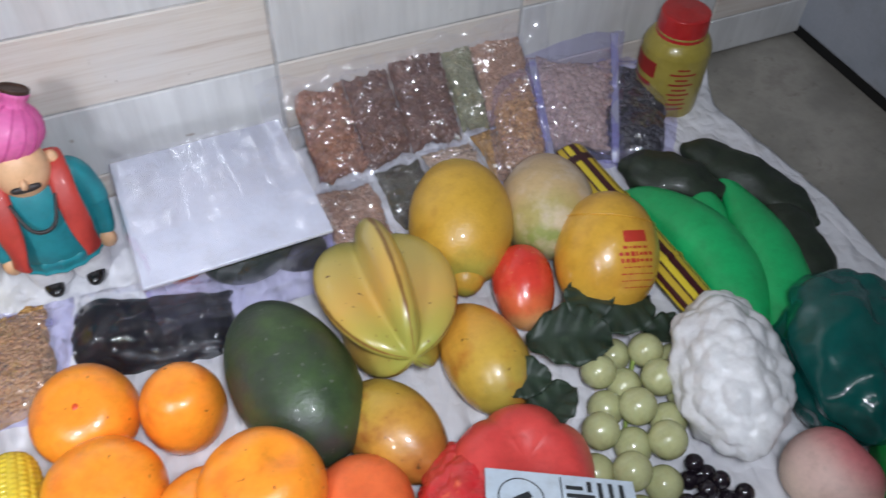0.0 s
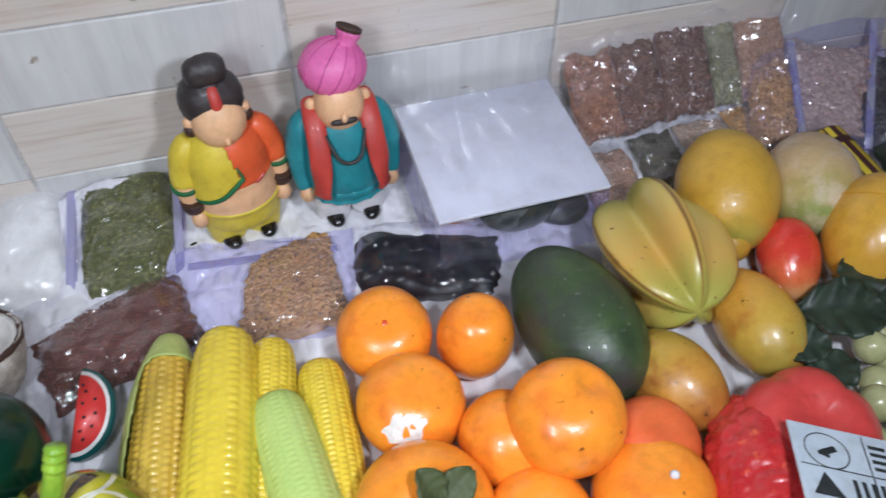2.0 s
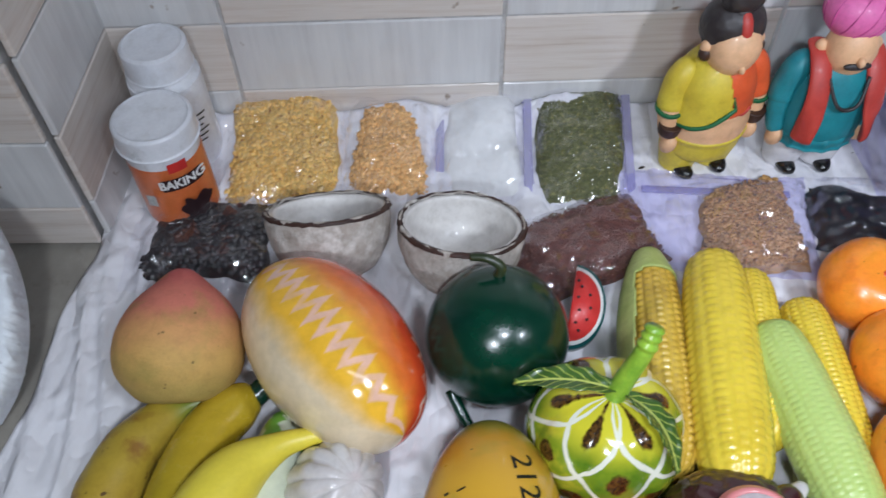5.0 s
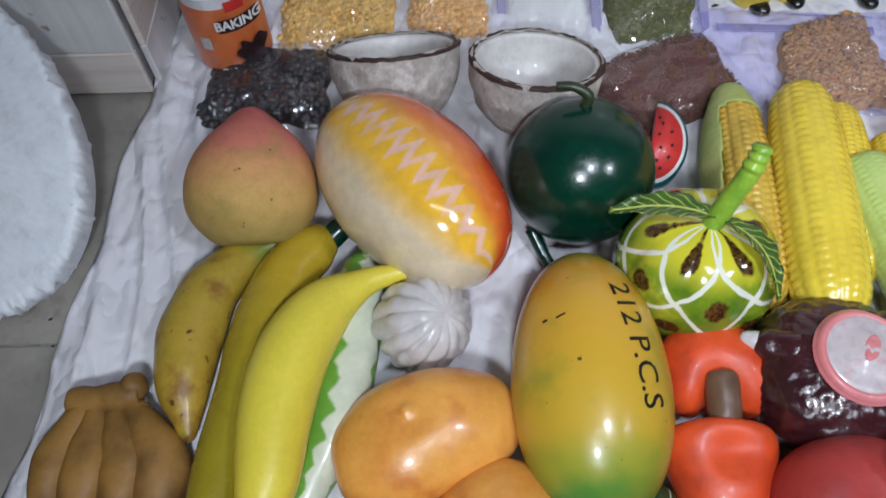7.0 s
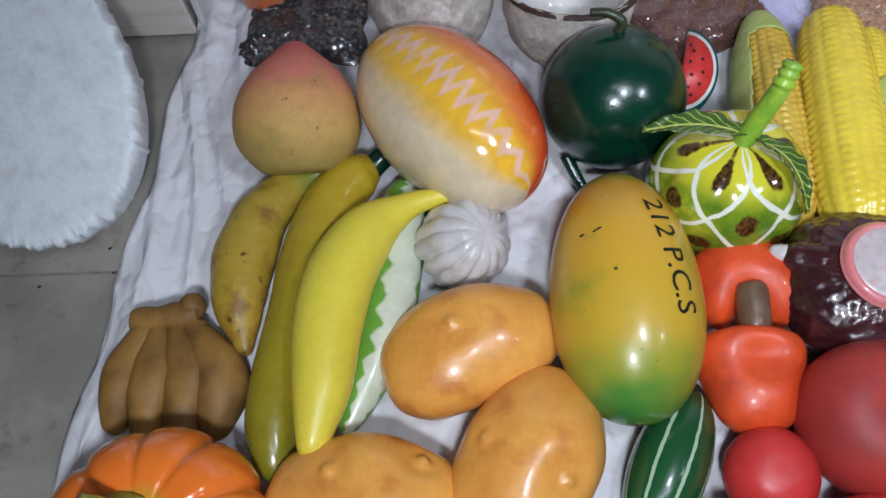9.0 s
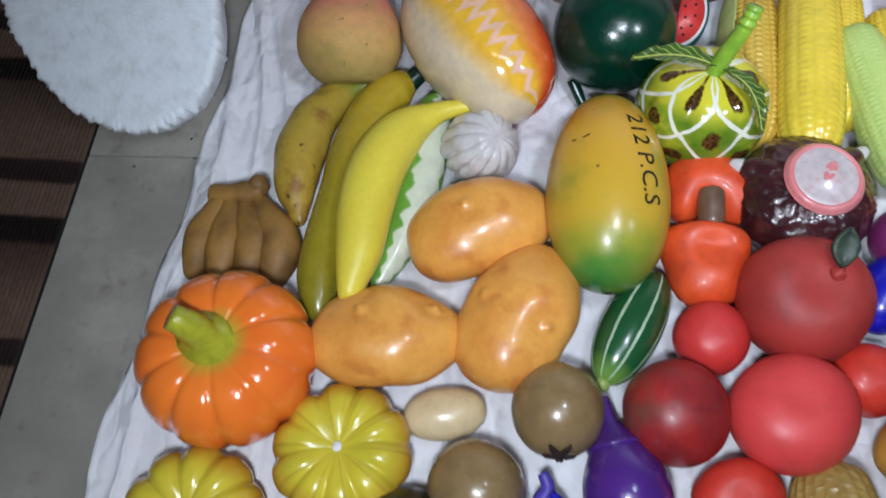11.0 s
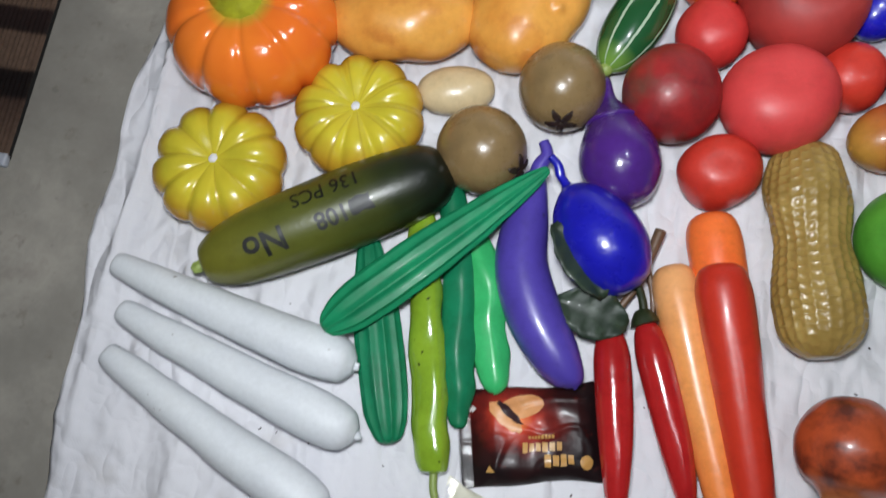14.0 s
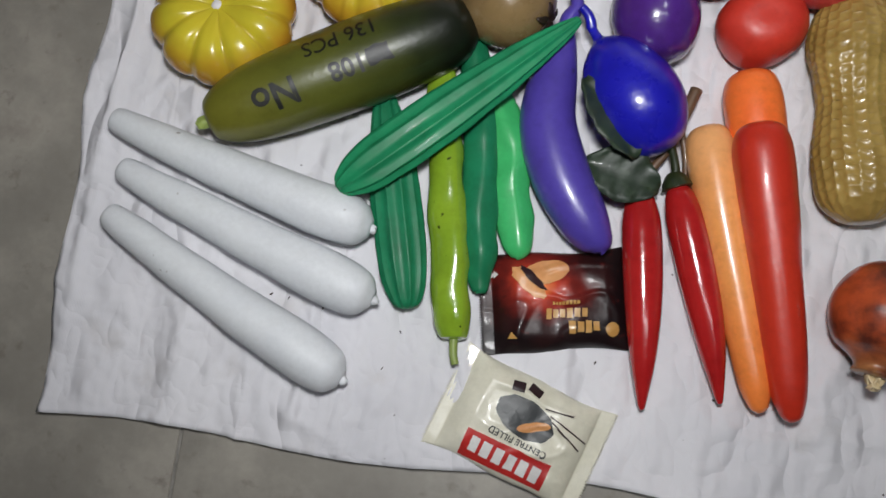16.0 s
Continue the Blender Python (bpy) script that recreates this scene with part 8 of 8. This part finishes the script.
# -- the far end: grapes, cauliflower, peppers, pods --
def grapes():
    rnd = random.Random(4)
    ob = new("grape_bunch")
    for row, (n, wide) in enumerate(((3, 0.075), (4, 0.08), (3, 0.07), (3, 0.06), (3, 0.05), (2, 0.035), (1, 0.0))):
        for k in range(n):
            x = 0.805 - 0.0165 * row + (k - (n - 1) / 2) * 0.0245 * 0.86
            y = 0.272 - 0.022 * row - (k - (n - 1) / 2) * 0.0245 * 0.5
            z = 0.018 + (0.014 if (k + row) % 2 else 0.0)
            g = part("grape", ball(0.0142 + 0.001 * rnd.random(), 24), Y["grape"], ob)
            g.location = (x - 0.77 + rnd.uniform(-0.002, 0.002), y - 0.22 + rnd.uniform(-0.002, 0.002), z)
    for x, y, z, ln, wd, yaw, tip, rx in ((0.772, 0.296, 0.045, 0.062, 0.05, 20, -4, 10), (0.778, 0.284, 0.046, 0.07, 0.056, 158, -2, -8), (0.762, 0.3, 0.05, 0.05, 0.042, 62, -6, 0), (0.724, 0.256, 0.05, 0.048, 0.042, 204, 8, 14), (0.709, 0.262, 0.058, 0.042, 0.036, 156, 6, -8), (0.815, 0.292, 0.03, 0.05, 0.034, -20, 8, 0)):
        part("leaf", moved(leaf(ln, wd, 0.6, 0.1, 20, 5), x - 0.77, y - 0.22, z, rx, tip, yaw), Y["leaf"], ob, "dark dusty fabric vine leaf")
    part("stalk", rod([(0.03, 0.06, 0.03), (0.0, 0.02, 0.02), (-0.05, -0.06, 0.016)], 0.0022, 0.0014), Y["stem_green"], ob)
    ob.location = (0.743, 0.213, GROUND - 0.003)
    tagged(ob, "bunch of pale green wax grapes with dark leaves", "grapes")


grapes()


def black_grapes():
    rnd = random.Random(9)
    ob = new("grape_bunch")
    for k in range(16):
        g = part("grape", ball(0.0075, 14), Y["grape_black"], ob)
        g.location = (rnd.uniform(-0.028, 0.028), rnd.uniform(-0.02, 0.02), 0.008 + 0.01 * (k % 3 == 0))
    part("stalk", rod([(-0.03, 0.02, 0.008), (0.0, 0.0, 0.01), (0.03, -0.016, 0.008)], 0.0014, 0.001), Y["calyx_dark"], ob)
    ob.location = (0.764, 0.152, GROUND - 0.002)
    tagged(ob, "small bunch of black wax grapes", "grapes")


black_grapes()


def cauliflower():
    bm = bmesh.new()
    bmesh.ops.create_icosphere(bm, subdivisions=6, radius=1.0)
    for v in bm.verts:
        v.co = Vector((v.co.x * 0.069, v.co.y * 0.042, v.co.z * 0.043))
    bm.normal_update()
    for v in bm.verts:
        d = noise.voronoi(v.co * 52)[0]
        e = noise.voronoi(v.co * 130)[0]
        v.co += v.normal * (0.0085 * min(0.5, 0.62 - d[0]) + 0.002 * (0.5 - e[0]) + 0.003 * noise.noise(v.co * 30))
    thing("cauliflower", [("head", bm, Y["cauliflower"])], 0.815, 0.214, GROUND, (0, 0, -112), "white lumpy plastic cauliflower head", "cauliflower")


cauliflower()


def capsicum(x, y, sizes, turn, material, label, seed, name="capsicum", depth=0.2):
    bm = body(egg(sizes[0], sizes[1], 0.06, 0.75, 50), 72, squash=(1, sizes[2]), form=lobes(4, depth, 1.4))
    bumped(bm, 0.007, 34, seed, 2)
    return thing(name, [("body", bm, material)], x, y, GROUND, turn, label, "capsicum")


capsicum(0.921, 0.19, (0.15, 0.13, 0.75), (0, 0, -120), Y["capsicum"], "glossy blue-green wrinkled capsicum", 5)
capsicum(0.919, 0.091, (0.09, 0.08, 0.8), (0, 0, -60), Y["capsicum_green"], "bright green plastic capsicum", 8)
fruit("peach", gourd_rows(0.071, 0.068, 0.004, 0.003, 0.9), Y["pink_peach"], 0.842, 0.118, (0, -40, 10), "pale peach with a pink cheek", "peach")


def pepper_pair():
    bm = standing(gourd_rows(0.106, 0.083, 0.014, 0.004, 0.8), 80, lobes(5, 0.1, 2))
    thing("tomato", [("body", bumped(bm, 0.002, 40), Y["red_plain"])], 0.631, 0.196, GROUND, (0, 0, 12), "large ribbed red vinyl tomato", "tomato")
    bm = body(egg(0.15, 0.085, -0.1, 0.8, 90), 120, 50, (1, 0.85), lobes(3, 0.06, 1.5))
    bumped(bumped(bm, 0.0025, 40, 3, 2), 0.0022, 170, 5)
    thing("capsicum", [("body", bm, Y["red_rough"])], 0.582, 0.164, GROUND, (0, 0, -100), "glossy red capsicum with rough skin", "capsicum")
    thing("green_chilli", [("body", body(egg(0.06, 0.02), 20), Y["lime_gloss"])], 0.547, 0.174, GROUND, (0, 0, 80), "small lime-green chilli between fruit", "chilli")


pepper_pair()
free_fruit("green_pod", [(0.859, 0.433, 0, 0.0), (0.859, 0.432, 0, 0.006), (0.871, 0.413, 0, 0.02), (0.888, 0.372, 0, 0.031), (0.892, 0.327, 0, 0.033), (0.886, 0.287, 0, 0.028), (0.876, 0.252, 0, 0.012), (0.874, 0.243, 0, 0.0)], Y["bright_pod"], "bright green plastic vegetable pod", "pod", squash=0.75)
free_fruit("green_pod", [(0.963, 0.428, 0, 0.0), (0.962, 0.426, 0, 0.004), (0.957, 0.395, 0, 0.013), (0.948, 0.346, 0, 0.026), (0.937, 0.306, 0, 0.03), (0.918, 0.264, 0, 0.026), (0.9, 0.235, 0, 0.012), (0.894, 0.226, 0, 0.0)], Y["bright_pod"], "bright green plastic vegetable pod with a long tip", "pod", squash=0.75)
free_fruit("green_pod", [(0.934, 0.436, 0, 0.0), (0.933, 0.434, 0, 0.004), (0.927, 0.412, 0, 0.014), (0.92, 0.386, 0, 0.019), (0.912, 0.356, 0, 0.014), (0.906, 0.336, 0, 0.0)], Y["bright_pod"], "short bright green plastic pod between two longer ones", "pod", squash=0.9)
fruit("dark_pod", outline([(0, 0), (0.002, 0.008), (0.025, 0.026), (0.06, 0.029), (0.09, 0.018), (0.108, 0.004), (0.109, 0)]), Y["dark_pod"], 0.912, 0.436, (0, 0, -44), "dark wrinkled bitter gourd", "gourd", bump=0.0045, bump_scale=50, squash=(1, 0.7), group="dark wrinkled gourds")
fruit("dark_pod", outline([(0, 0), (0.002, 0.008), (0.03, 0.022), (0.08, 0.027), (0.13, 0.02), (0.156, 0.004), (0.157, 0)]), Y["dark_pod"], 0.985, 0.41, (0, 0, -66), "long dark wrinkled bitter gourd", "gourd", bump=0.0045, bump_scale=50, squash=(1, 0.7), bend=-12, group="dark wrinkled gourds")
fruit("dark_pod", outline([(0, 0), (0.002, 0.008), (0.03, 0.022), (0.08, 0.026), (0.13, 0.02), (0.16, 0.004), (0.161, 0)]), Y["dark_pod"], 0.968, 0.3, (0, 0, -110), "long dark wrinkled bitter gourd", "gourd", bump=0.0045, bump_scale=50, squash=(1, 0.7), bend=-16, group="dark wrinkled gourds")


def crumbs():
    """Tiny dark bits strewn over the cloth and the floor."""
    rnd = random.Random(12)
    bits = []
    for _ in range(42):
        bits.append(moved(bumped(ball(1.0, 6), 0.3, 2, rnd.random() * 9), rnd.uniform(-0.33, 0.3), rnd.uniform(-0.42, -0.2), 0.0042, 0, 0, rnd.uniform(0, 180), tuple(rnd.uniform(0.0005, 0.0013) * k for k in (1.3, 0.8, 0.6))))
    for x, y, r in ((0.193, 0.525, 0.004), (-0.352, 0.222, 0.0016), (-0.402, 0.19, 0.0015), (-0.345, 0.2, 0.0012)):
        bits.append(moved(bumped(ball(1.0, 10), 0.3, 2, x * 9), x, y, 0.0046 if x > 0 else -0.003, 0, 0, 20, (r, r * 0.6, 0.0007)))
    tagged(part("crumbs", joined(*bits), Y["calyx_dark"]), "tiny dark crumbs strewn on the cloth", "crumbs", "", "stuff")


crumbs()


# ---- tiles of wall and floor, piece by piece ----
def tile_mesh(name, sx, sy, sz, material, bevel=0.0012):
    me = bpy.data.meshes.new(name)
    bm = box(sx, sy, sz, bevel, 1)
    bm.to_mesh(me)
    bm.free()
    me.materials.append(material)
    return me


def wall_tiles():
    """Long glazed tiles in level rows; grey and wood-grained ones take turns."""
    wide, step, low = 0.255, 0.078, 0.05
    kinds = [(tile_mesh("wall_tile", wide - 0.003, 0.006, step - 0.002, M[m]), tile_mesh("wall_tile", wide - 0.003, 0.006, low - 0.002, M[m])) for m in ("wall_grey", "wall_wood")]
    for row in range(-1, 9):
        z, pick = (low + row * step, 0) if row >= 0 else (0.001, 1)
        for k in range(-2, 6):
            x = -0.197 + wide * k + wide / 2
            ob = new("wall_tile", kinds[(row + k) % 2][pick])
            ob.parent = wall_north
            ob.matrix_world = pose(x, wall_y(x) + 0.004, z + 0.0008, 0, 0, SLANT)
        for k in range(3):
            x = -0.31 - wide / 2 - wide * k
            ob = new("wall_tile", kinds[(row + k) % 2][pick])
            ob.parent = wall_pillar
            ob.matrix_world = pose(x, 0.442, z + 0.0008)
        ob = new("wall_tile", kinds[(row + 1) % 2][pick])
        ob.parent = wall_pillar
        ob.matrix_world = pose(-0.306, 0.442 + wide / 2 + 0.004, z + 0.0008, 0, 0, 90)


wall_tiles()


def floor_tiles():
    size = 0.8
    me = tile_mesh("floor_tile", size - 0.0025, size - 0.0025, 0.008, M["floor"], 0.0006)
    for i in range(-2, 3):
        for j in range(-4, 1):
            ob = new("floor_tile", me)
            ob.parent = floor
            ob.matrix_world = pose(-0.254 + size * (i + 0.5), 0.202 + size * (j + 0.5), -0.0125)


floor_tiles()
